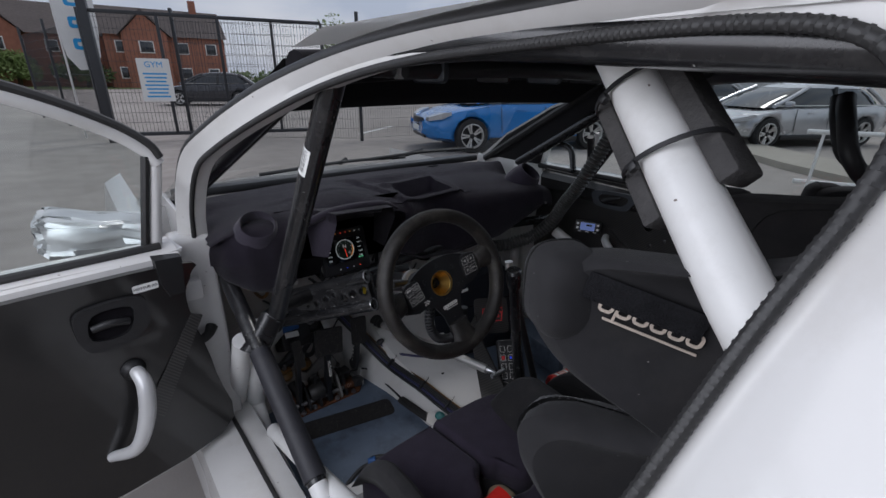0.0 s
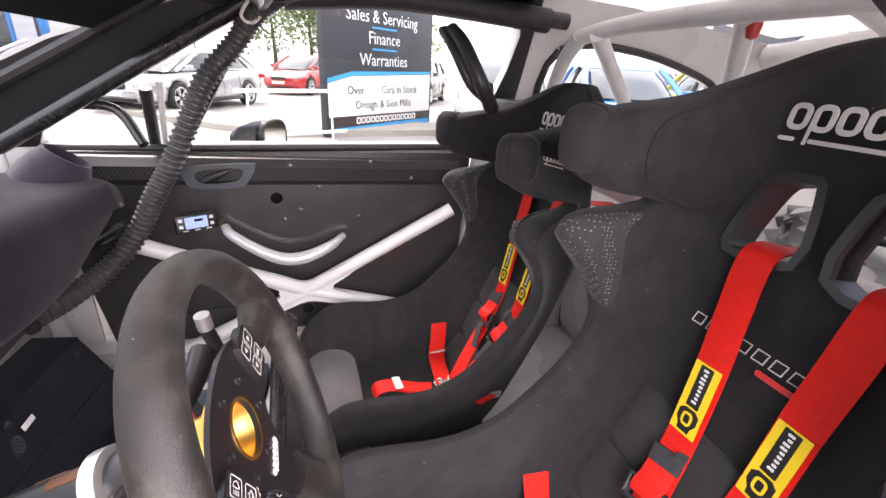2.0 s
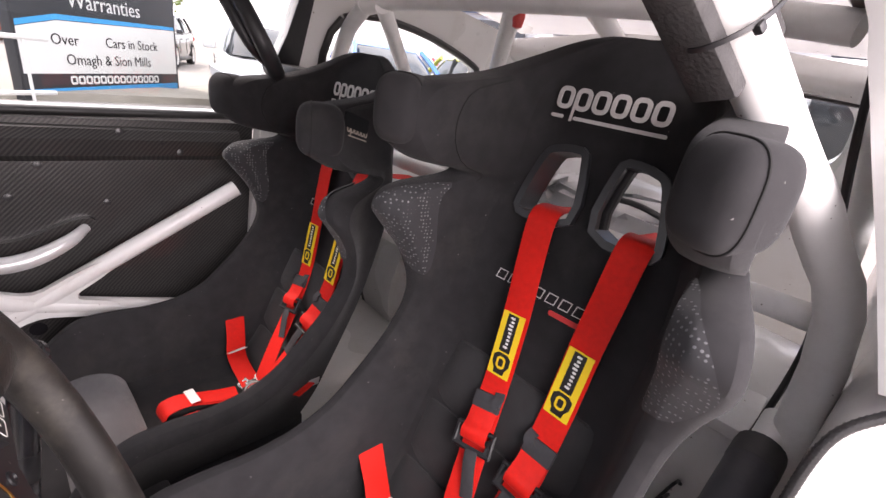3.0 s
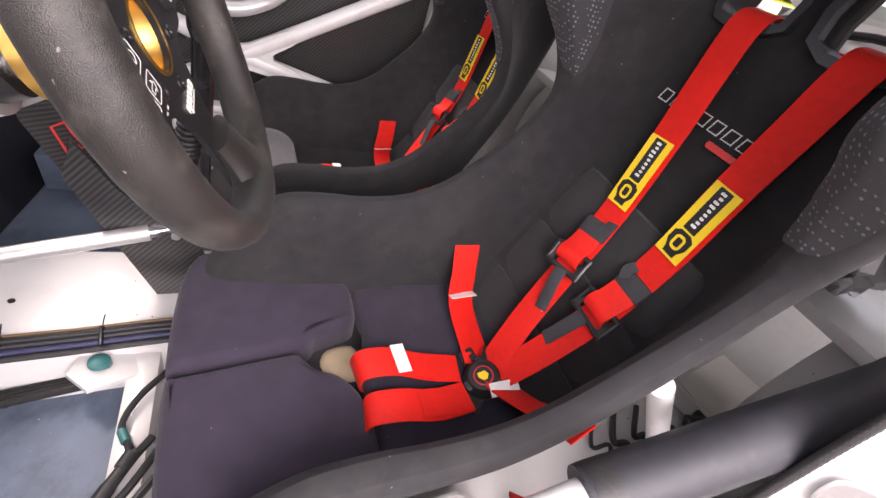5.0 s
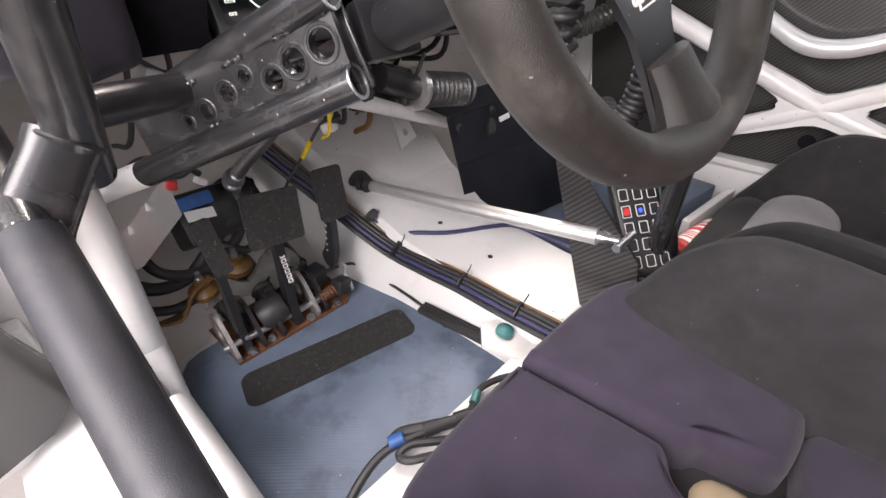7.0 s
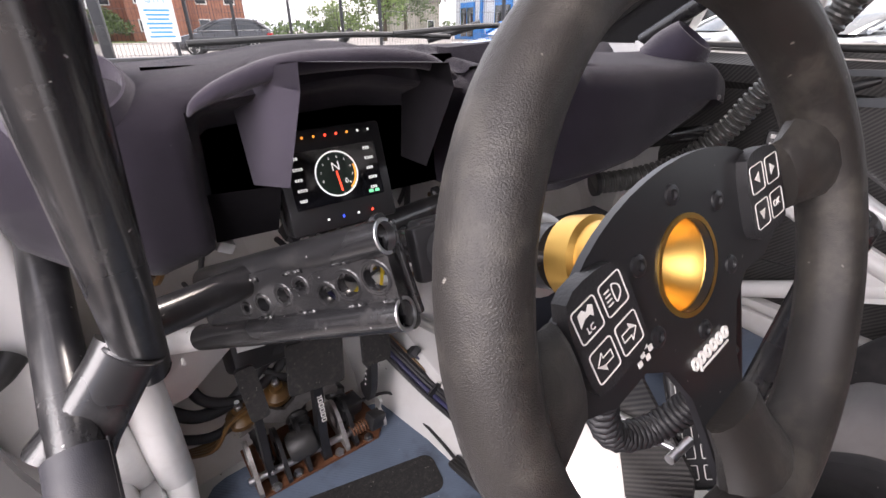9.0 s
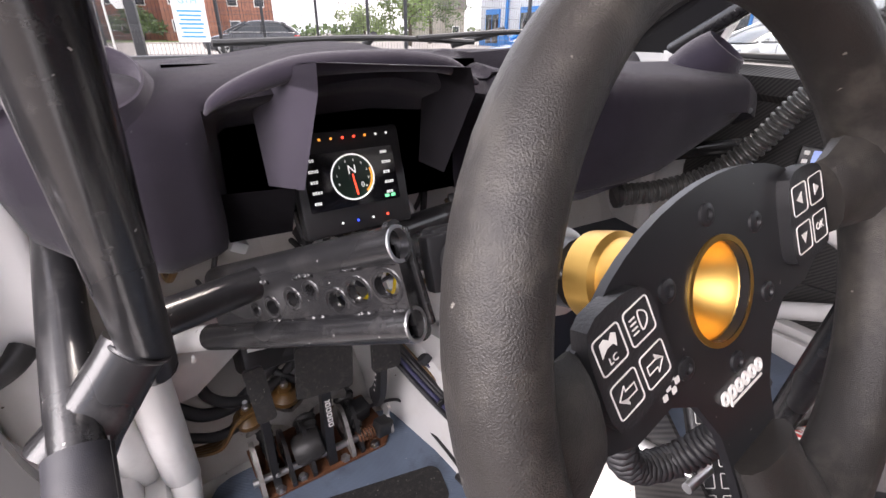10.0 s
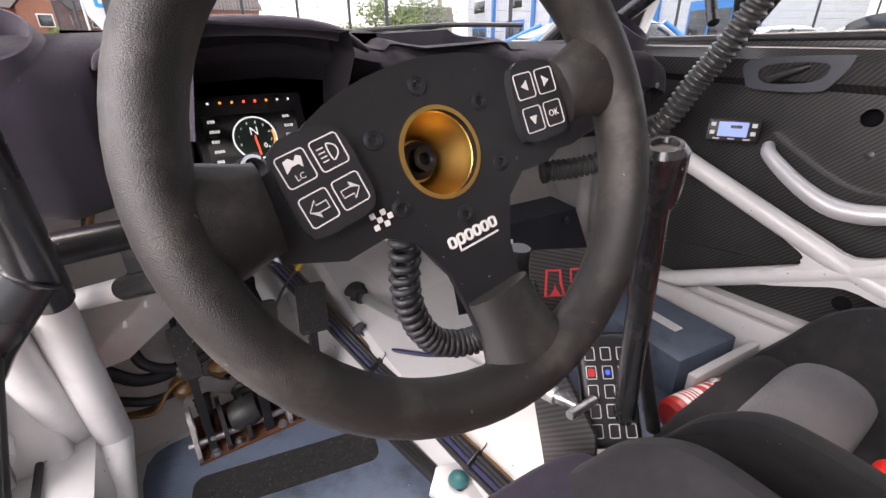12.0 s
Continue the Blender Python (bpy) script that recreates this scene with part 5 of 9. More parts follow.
cb = tube(hel, 0.0031, 7)
cb.to_mesh(lead.data)
cb.free()
for p in lead.data.polygons:
    p.use_smooth = True

# servo motor, joint and gaiter behind the column
servo = thing("steering_servo", "black steering servo with ribbed gaiter under the dashboard", "servo")
part("motor", tube([(-0.16, 0.53, 0.70), (-0.05, 0.55, 0.655)], 0.024, 18), M["black_metal"], servo)
part("mount", box((0.05, 0.05, 0.09), pose(-0.10, 0.57, 0.66, 0, 20, 0), 0.006), M["black_metal"], servo)
gpts = [(-0.045, 0.55, 0.652), (0.09, 0.55, 0.622)]
part("gaiter", tube([Vector(gpts[0]).lerp(Vector(gpts[1]), k / 20) for k in range(21)], [0.036 if k % 2 else 0.026 for k in range(21)], 18), M["hose"], servo, "black ribbed rubber gaiter")
part("clip", tube([(-0.05, 0.55, 0.653), (-0.042, 0.55, 0.651)], 0.036, 18), M["steel"], servo)
part("clip", tube([(0.078, 0.55, 0.625), (0.086, 0.55, 0.623)], 0.036, 18), M["steel"], servo)
part("flange", lathe([(0.0, 0.0), (0.042, 0.0), (0.042, 0.010), (0.032, 0.012)], toward((-0.062, 0.55, 0.656), (0.97, 0, -0.22)), 20), M["alloy"], servo, "scuffed alloy flange")
for a in (30, 150, 270):
    part("bolt", lathe([(0.007, 0), (0.007, 0.006), (0.0, 0.007)], toward((-0.062, 0.55, 0.656), (0.97, 0, -0.22)) @ pose(0.034 * math.cos(radians(a)), 0.034 * math.sin(radians(a)), 0.010), 6), M["steel"], servo)
part("bracket", plate([(-0.03, -0.03), (0.03, -0.02), (0.02, 0.03), (-0.02, 0.04)], [circle(0, 0, 0.008)], 0.004, pose(-0.058, 0.598, 0.556, 70, 0, 10)), M["alloy"], servo, "small alloy bracket")
bar([(-0.27, 0.49, 0.700), (0.117, 0.631, 0.521)], 0.014, "white_tube")

part("plug", tube([(-0.358, 0.042, 0.885), (-0.358, 0.040, 0.862)], 0.0085, 12), M["black_plastic"], lead)
part("plug", tube([(-0.276, 0.012, 0.805), (-0.276, 0.010, 0.835)], 0.0085, 12), M["black_plastic"], lead)

# ---------------------------------------------------------------- bucket seats
SEAT_X, SEAT_STEP = -0.340, 0.678
STATIONS = np.array([
    # spine y, z; bolster ridge y, z; inner half width; bolster thickness
    (0.080, 0.368, 0.070, 0.405, 0.205, 0.045), (0.055, 0.382, 0.030, 0.470, 0.205, 0.052), (0.005, 0.388, -0.015, 0.548, 0.203, 0.058),
    (-0.065, 0.388, -0.080, 0.603, 0.200, 0.062), (-0.145, 0.386, -0.150, 0.610, 0.198, 0.062), (-0.225, 0.384, -0.225, 0.604, 0.198, 0.060),
    (-0.300, 0.384, -0.300, 0.612, 0.198, 0.058), (-0.370, 0.390, -0.365, 0.642, 0.197, 0.056), (-0.430, 0.415, -0.420, 0.692, 0.196, 0.055),
    (-0.485, 0.480, -0.468, 0.742, 0.196, 0.054), (-0.525, 0.560, -0.500, 0.785, 0.197, 0.054), (-0.566, 0.650, -0.518, 0.822, 0.198, 0.055),
    (-0.598, 0.730, -0.520, 0.858, 0.200, 0.060), (-0.618, 0.800, -0.502, 0.905, 0.203, 0.072), (-0.634, 0.870, -0.470, 0.952, 0.207, 0.088),
    (-0.648, 0.930, -0.445, 0.990, 0.207, 0.094), (-0.658, 0.985, -0.470, 1.024, 0.202, 0.086), (-0.664, 1.020, -0.560, 1.042, 0.192, 0.066),
    (-0.668, 1.045, -0.572, 1.058, 0.182, 0.066), (-0.672, 1.075, -0.468, 1.078, 0.172, 0.088), (-0.677, 1.115, -0.412, 1.118, 0.166, 0.100),
    (-0.682, 1.158, -0.410, 1.160, 0.164, 0.100), (-0.688, 1.192, -0.448, 1.192, 0.160, 0.088), (-0.693, 1.216, -0.585, 1.216, 0.152, 0.072),
    (-0.701, 1.250, -0.662, 1.250, 0.118, 0.060), (-0.709, 1.280, -0.690, 1.281, 0.066, 0.045), (-0.715, 1.294, -0.706, 1.295, 0.030, 0.028)])


def seat_rows(n=5):
    k = len(STATIONS)
    pts = [curve_points([(float(STATIONS[i, c]), 0, 0) for i in range(k)], n) for c in range(6)]
    return np.array([[v.x for v in col] for col in pts]).T


ROWS_S = seat_rows()


def seat_frame(i):
    """Spine point, direction to the bolster ridge, inner half width, bolster height and thickness."""
    y, z, ry, rz, w, tb = (float(v) for v in ROWS_S[i])
    d = Vector((0, ry - y, rz - z))
    return Vector((0, y, z)), d.normalized(), w, max(0.004, d.length), tb


def seat_half(w, hb, tb):
    # the shell tucks in under the rolled bolster lip
    return [(0, -0.032), (w * 0.55, -0.032), (w * 0.80, -0.028), (w * 0.92, -0.012), (w * 0.985, 0.25 * hb), (w + tb * 0.40, 0.58 * hb), (w + tb * 0.97, 0.82 * hb), (w + tb * 0.78, 0.99 * hb), (w + tb * 0.36, 1.01 * hb),
            (w + tb * 0.04, 0.88 * hb), (w * 0.975, 0.60 * hb), (w * 0.92, 0.27 * hb + 0.006), (w * 0.83, 0.06 * hb + 0.006), (w * 0.66, 0.002), (w * 0.33, 0.0), (0, 0.0)]


def seat_point(i, u, v, cx=SEAT_X):
    o, nrm, *_ = seat_frame(i)
    return o + nrm * float(v) + Vector((cx + float(u), 0, 0))


def shell_inner(i, k, s, cx, lift=0.0):
    """A point on the inner face of a bolster: k runs from the lip 0 to the foot 5."""
    _, _, w, hb, tb = seat_frame(i)
    fr = np.array([(w + tb * 0.78, 0.99 * hb), (w + tb * 0.36, 1.01 * hb), (w + tb * 0.04, 0.88 * hb), (w * 0.975, 0.60 * hb), (w * 0.92, 0.27 * hb + 0.006), (w * 0.83, 0.06 * hb + 0.006)])
    u, v = float(np.interp(k, range(6), fr[:, 0])), float(np.interp(k, range(6), fr[:, 1]))
    return seat_point(i, s * (u - lift), v + lift, cx)


def pillow(outline, z0, z1, r=0.022, slope=0.0):
    """A cushion with rolled edges over an outline in x, y."""
    def inset(o, d):
        area = sum(o[i - 1][0] * o[i][1] - o[i][0] * o[i - 1][1] for i in range(len(o)))
        sg = 1 if area > 0 else -1
        out = []
        for i, p in enumerate(o):
            t = (Vector(o[(i + 1) % len(o)]) - Vector(o[i - 1])).normalized()
            out.append((p[0] - sg * t.y * d, p[1] + sg * t.x * d))
        return out
    cy = sum(p[1] for p in outline) / len(outline)
    rings = [[Vector((x, y, z0)) for x, y in outline]]
    for k in range(7):
        a = math.pi / 2 * k / 6
        rings.append([Vector((x, y, z1 - r + r * math.sin(a) + slope * (y - cy))) for x, y in inset(outline, 0.016 * (1 - math.cos(a)))])
    bm = loft(rings)
    bmesh.ops.triangulate(bm, faces=[f for f in bm.faces if len(f.verts) > 4], ngon_method="EAR_CLIP")
    return bm


def build_seat(cx, name_label):
    seat = thing("bucket_seat", name_label, "seat", "racing bucket seats")
    rings = []
    for i in range(len(ROWS_S)):
        _, _, w, hb, tb = seat_frame(i)
        half = seat_half(w, hb, tb)
        full = half + [(-u, v) for u, v in reversed(half[1:-1])]
        rings.append([seat_point(i, u, v, cx) for u, v in full])
    sh = part("shell", loft(rings), M["suede"], seat, "black suede-covered shell with head wings")
    # belt slots right through the backrest
    slots = [smooth_outline([(s * 0.026, -0.046), (s * 0.106, -0.056), (s * 0.117, -0.040), (s * 0.097, 0.036), (s * 0.080, 0.051), (s * 0.046, 0.056), (s * 0.034, 0.044)], 3) for s in (-1, 1)]
    back_m = toward((cx, -0.669, 1.062), (0, 0.982, 0.187))
    bm_cut = [plate([(-x, y) for x, y in o], (), 0.34, back_m @ pose(0, 0, -0.17)) for o in slots]
    soften(sh, 1)
    applied(sh)
    carve(sh, bm_cut)
    for p in sh.data.polygons:
        p.use_smooth = True
    for o in slots:
        o = [(-x, y) for x, y in o]
        tr_ = part("slot_trim", ring_plate(o, -0.0125, 0.014, back_m @ pose(0, 0, -0.004)), M["slot_plastic"], seat, "black plastic belt slot trim")
        part("slot_lining", loft([[back_m @ Vector((x * k, y * k + 0.0 * q, q)) for x, y in o] for q, k in ((0.006, 0.995), (-0.028, 0.99), (-0.045, 0.985))], caps=False), M["slot_plastic"], tr_)
    # dotted grip panels on the shoulder bolsters
    for s in (-1, 1):
        rows_p = []
        i0, i1 = 61, 85
        for i in range(i0, i1):
            f = (i - i0) / (i1 - 1 - i0)
            wide = max(0.05, math.sin(math.pi * f ** 0.8) ** 0.55)
            ks = 0.9 + 0.9 * f + np.linspace(-1.25, 1.9, 13) * wide
            rows_p.append([shell_inner(i, max(0.0, min(4.6, k_)), s, cx, 0.0028) for k_ in ks])
        part("grip_panel", loft(rows_p, closed=False), M["dots"], seat, "dotted grip fabric on the shoulder bolster")
        # stitched seam between the back panel and the bolster
        part("seam", tube([seat_point(i, s * 0.165, 0.0012, cx) for i in range(54, 90, 2)], 0.0016, 6), M["seam"], seat)
        part("seam", tube([shell_inner(i, 2.9, s, cx, 0.0004) for i in range(86, 116, 2)], 0.0014, 6), M["seam"], seat)
    return seat


def back_pads(seat, cx):
    """Quilted backrest panels lying on the shell, split by stitched channels."""
    for i0, i1, w0, w1 in ((40, 46.4, 0.158, 0.166), (46.4, 53, 0.166, 0.168), (53, 60.5, 0.168, 0.150)):
        rows_p = []
        ii = np.linspace(i0, i1, 11)
        for t_, f in enumerate(ii):
            a, b = int(f), min(int(f) + 1, len(ROWS_S) - 1)
            e = min(t_, 10 - t_) / 5
            ww = w0 + (w1 - w0) * t_ / 10
            ring = []
            for k in range(17):
                u = -1 + k / 8
                ex = 1 - abs(u)
                lift = 0.001 + 0.021 * (1 - (1 - min(1, e * 2.2)) ** 2.4) * (1 - (1 - min(1, ex * 5)) ** 2)
                ring.append(seat_point(a, u * ww, lift, cx).lerp(seat_point(b, u * ww, lift, cx), float(f) - a))
            rows_p.append(ring)
        part("back_pad", loft(rows_p, closed=False), M["back_cloth"], seat)


driver_seat = build_seat(SEAT_X, "black suede racing bucket seat with plum-black cushions and head wings")
passenger_seat = build_seat(SEAT_X + SEAT_STEP, "black suede co-driver bucket seat with grey cushion and head wings")
back_pads(driver_seat, SEAT_X)
back_pads(passenger_seat, SEAT_X + SEAT_STEP)
# driver: two leg cushions that meet at a seam and leave a gap for the crotch straps, and a base cushion
leg_in = smooth_outline([(-0.070, 0.030), (-0.090, 0.062), (-0.160, 0.078), (-0.300, 0.082), (-0.317, 0.070), (-0.312, 0.030), (-0.296, -0.085), (-0.286, -0.118), (-0.270, -0.132), (-0.262, -0.160), (-0.250, -0.196), (-0.220, -0.206), (-0.165, -0.204), (-0.150, -0.180), (-0.112, -0.060)], 3)
leg_out = smooth_outline([(-0.325, 0.072), (-0.345, 0.082), (-0.480, 0.078), (-0.545, 0.062), (-0.566, 0.030), (-0.538, -0.060), (-0.520, -0.170), (-0.500, -0.196), (-0.440, -0.198), (-0.385, -0.186), (-0.350, -0.160), (-0.332, -0.125), (-0.306, -0.105), (-0.302, -0.080), (-0.318, 0.030)], 3)
part("leg_pad", pillow(leg_in, 0.345, 0.450, 0.026, 0.05), M["cushion"], driver_seat, "plum-black leg cushion")
part("leg_pad", pillow(leg_out, 0.345, 0.446, 0.026, 0.05), M["cushion"], driver_seat, "plum-black leg cushion")
part("base_pad", pillow(smooth_outline([(-0.160, -0.215), (-0.165, -0.400), (-0.200, -0.470), (-0.340, -0.480), (-0.480, -0.470), (-0.515, -0.400), (-0.520, -0.210), (-0.420, -0.205), (-0.360, -0.195), (-0.300, -0.205), (-0.250, -0.218)], 3), 0.37, 0.432, 0.020, -0.03), M["cushion"], driver_seat, "plum-black base cushion")
part("foam_plug", pillow(smooth_outline([(-0.268, -0.150), (-0.264, -0.196), (-0.300, -0.208), (-0.338, -0.196), (-0.330, -0.156), (-0.300, -0.135)], 3), 0.34, 0.391, 0.010), M["tan"], driver_seat, "tan foam showing in the strap gap")
# co-driver: a grey roll across the front, a dark roll before it and a flat base
px_ = SEAT_X + SEAT_STEP
part("thigh_pad", loft([[Vector((px_ + x, -0.075 + 0.078 * math.cos(a), 0.425 + 0.062 * math.sin(a) - 0.10 * (x / 0.3) ** 4)) for a in np.linspace(0, 2 * math.pi, 20, endpoint=False)] for x in np.linspace(-0.196, 0.196, 13)]), M["grey_cushion"], passenger_seat, "dark grey cushion roll")
part("thigh_pad", loft([[Vector((px_ + x, 0.018 + 0.056 * math.cos(a), 0.400 + 0.052 * math.sin(a) - 0.10 * (x / 0.3) ** 4)) for a in np.linspace(0, 2 * math.pi, 20, endpoint=False)] for x in np.linspace(-0.200, 0.200, 13)]), M["suede"], passenger_seat, "black cushion roll")
part("base_pad", pillow(smooth_outline([(px_ + 0.185, -0.14), (px_ + 0.180, -0.42), (px_ + 0.12, -0.47), (px_ - 0.12, -0.47), (px_ - 0.180, -0.42), (px_ - 0.185, -0.14)], 4), 0.37, 0.424, 0.02), M["suede"], passenger_seat)

for seat, cx in ((driver_seat, SEAT_X), (passenger_seat, SEAT_X + SEAT_STEP)):
    # wordmark shapes on the headrest and on both outer wing faces, every shape a piece of its own
    hm2 = toward((cx + 0.016, -0.676, 1.190), (0, 0.985, 0.17)) @ pose(0, 0, -0.001)
    for piece in mark_pieces(6, 0.186, 0.056, hm2):
        part("wordmark_shape", piece, M["embroidery"], seat)
    for w_, c_ in ((0.022, -0.083), (0.148, 0.020)):
        part("wordmark_bar", plate(rounded(w_, 0.0055, 0.002, 2, c_, -0.0205), (), 0.0014, hm2), M["embroidery"], seat)
    for s in (-1, 1):
        wx_ = Vector((0.5, s * 0.85, s * 0.25)).normalized()
        wz_ = wx_.cross(Vector((0, 0, 1))).normalized()
        wm_ = Matrix((wx_, wz_.cross(wx_), wz_)).transposed().to_4x4()
        wm_.translation = Vector((cx + s * 0.205, -0.540, 1.142)) + wz_ * 0.0025
        for piece in mark_pieces(6, 0.100, 0.024, wm_):
            part("wordmark_shape", piece, M["cream_thread"], seat)
        part("wordmark_bar", plate(rounded(0.090, 0.0024, 0.001, 2, 0.004, -0.0100), (), 0.0014, wm_), M["cream_thread"], seat, "cream stitched underline")
        part("hook_strip", plate(rounded(0.112, 0.028, 0.003, 3, -0.012, 0.0185), (), 0.0030, wm_), M["hook_tape"], seat, "black hook tape strip covering the wordmark")
    # puffy pads that close the ends of the head wings
    for s in (-1, 1):
        pad_b = bmesh.new()
        bmesh.ops.create_uvsphere(pad_b, u_segments=28, v_segments=18, radius=1.0)
        for v in pad_b.verts:
            v.co = Vector([math.copysign(abs(q) ** 0.62, q) * h_ for q, h_ in zip(v.co, (0.037, 0.044, 0.050))])
        pad_b.transform(pose(cx + s * 0.219, -0.450, 1.150, 0, 0, s * 26))
        wp_ = part("wing_pad", pad_b, M["suede"], seat, "puffy black fabric wing end")
        part("seam", tube([pose(cx + s * 0.219, -0.450, 1.150, 0, 0, s * 26) @ Vector((0.0367 * math.copysign(abs(math.cos(a)) ** 0.62, math.cos(a)), 0.018, 0.0497 * math.copysign(abs(math.sin(a)) ** 0.62, math.sin(a)))) for a in np.linspace(0, 2 * math.pi, 49)], 0.0013, 6, cap=False), M["seam"], wp_)
    # model lettering on the backrest as plain slanted marks
    bm2_ = toward((cx + 0.026, -0.6285, 0.888), (0, 0.983, 0.187))
    for k in range(7):
        x0 = -0.092 + k * 0.0262
        part("model_mark", ring_plate([(x0 + 0.004, 0.009), (x0 + 0.0225, 0.009), (x0 + 0.019, -0.009), (x0, -0.009)], 0.0022, 0.001, bm2_), M["embroidery"], seat)
    part("model_mark", plate(rounded(0.062, 0.009, 0.003, 2, 0.058, -0.022), (), 0.001, bm2_), M["red_print"], seat)
    # side mounts
    for s in (-1, 1):
        fz = 0.245 if seat is driver_seat else 0.325
        part("side_mount", plate([(-0.38, fz), (0.02, fz), (0.0, 0.33), (-0.06, 0.40), (-0.30, 0.40), (-0.36, 0.33)], [circle(-0.12, 0.35, 0.016), circle(-0.24, 0.35, 0.016)], 0.004, Matrix(((0, 0, 1, cx + s * 0.212), (1, 0, 0, 0), (0, 1, 0, 0), (0, 0, 0, 1)))), M["alloy"], seat, "alloy side mount")

# ---------------------------------------------------------------- harnesses
def strap_pose(p0, p1, at, lift=0.003):
    """A pose on a strap that runs from p0 to p1: y along it, z off its face."""
    ax = (p1 - p0).normalized()
    x_ = Vector((1, 0, 0)) - ax * ax.x
    x_.normalize()
    nn = x_.cross(ax)
    if nn.y < 0:
        x_, nn = -x_, -nn
    m = Matrix((x_, ax, nn)).transposed().to_4x4()
    m.translation = at + nn * lift
    return m


def strap_label(m, h):
    """Yellow maker's label: a dark band with a pale bar and a dark badge."""
    lab = part("label", plate(rounded(0.044, 0.116, 0.001), (), 0.001, m), M["yellow"], h, "yellow strap label with dark marks")
    part("label_panel", plate(rounded(0.0215, 0.068, 0.0012, 2, 0.0, -0.021), (), 0.0008, m @ pose(0, 0, 0.0006)), M["ink"], lab)
    marks = bmesh.new()
    for k in range(9):
        plate(rounded(0.0088 if k in (0, 2, 3, 8) else 0.0062, 0.0040, 0.0014, 2, 0.0 if k in (0, 2, 3, 8) else -0.0013, -0.049 + k * 0.0066), (), 0.0006, m @ pose(0, 0, 0.0012), marks)
    part("label_bar", marks, M["white_label"], lab)
    part("label_badge", plate([(-0.017, 0.022), (-0.009, 0.016), (0.009, 0.016), (0.017, 0.022), (0.017, 0.036), (0.011, 0.046), (0.010, 0.054), (-0.010, 0.054), (-0.011, 0.046), (-0.017, 0.036)], (), 0.0008, m @ pose(0, 0, 0.0006)), M["ink"], lab)
    part("badge_mark", ring_plate(rounded(0.018, 0.022, 0.007, 4, 0.0, 0.033), 0.004, 0.0006, m @ pose(0, 0, 0.0012)), M["yellow"], lab)


def strap_adjuster(m, h, turn):
    """Black three-bar adjuster with the red webbing folded over it, a keeper and a grey tail."""
    adj = part("adjuster", plate(rounded(0.070, 0.040, 0.005), [rounded(0.052, 0.010, 0.003, 3, 0, 0.009), rounded(0.052, 0.009, 0.003, 3, 0, -0.010)], 0.004, m @ pose(0, 0, 0.004, 12, 0, 0)), M["black_metal"], h, "black metal strap adjuster")
    for dy in (-0.018, 0.018):
        part("adjuster_bar", tube([m @ Vector((-0.038, dy, 0.009)), m @ Vector((0.038, dy, 0.009))], 0.0042, 10), M["black_metal"], adj)
    for dx in (-0.036, 0.036):
        part("adjuster_bar", tube([m @ Vector((dx, -0.020, 0.008)), m @ Vector((dx, 0.020, 0.008))], 0.0040, 8), M["black_metal"], adj)
    part("strap_fold", ribbon([m @ Vector((0, -0.060, 0.004)), m @ Vector((0, -0.030, 0.008)), m @ Vector((0, -0.012, 0.016)), m @ Vector((0, 0.002, 0.013)), m @ Vector((0, 0.004, 0.005))], 0.050, m.to_3x3() @ Vector((1, 0, 0)), 0.003), M["red_web"], h)
    part("strap_keeper", box((0.054, 0.030, 0.009), m @ pose(0, -0.066, 0.003), 0.003), M["keeper"], h, "grey elastic keeper")
    part("keeper_stub", ribbon([m @ Vector((-0.020 * turn, -0.088, 0.005)), m @ Vector((-0.022 * turn, -0.075, 0.010)), m @ Vector((-0.014 * turn, -0.064, 0.010))], 0.018, m.to_3x3() @ Vector((1, 0, 0)), 0.004), M["keeper"], h)
    part("strap_tail", ribbon([m @ Vector((-0.004 * turn, 0.018, 0.012)), m @ Vector((-0.008 * turn, 0.042, 0.012)), m @ Vector((-0.014 * turn, 0.072, 0.008)), m @ Vector((-0.018 * turn, 0.092, 0.006))], 0.024, m.to_3x3() @ Vector((1, 0, 0)), 0.003), M["keeper"], h, "grey webbing tail")
    part("care_label", plate(rounded(0.036, 0.034, 0.001), (), 0.0008, m @ pose(-0.006 * turn, 0.098, 0.0035, 4, 0, 10 * turn)), M["white_label"], h, "white care label")


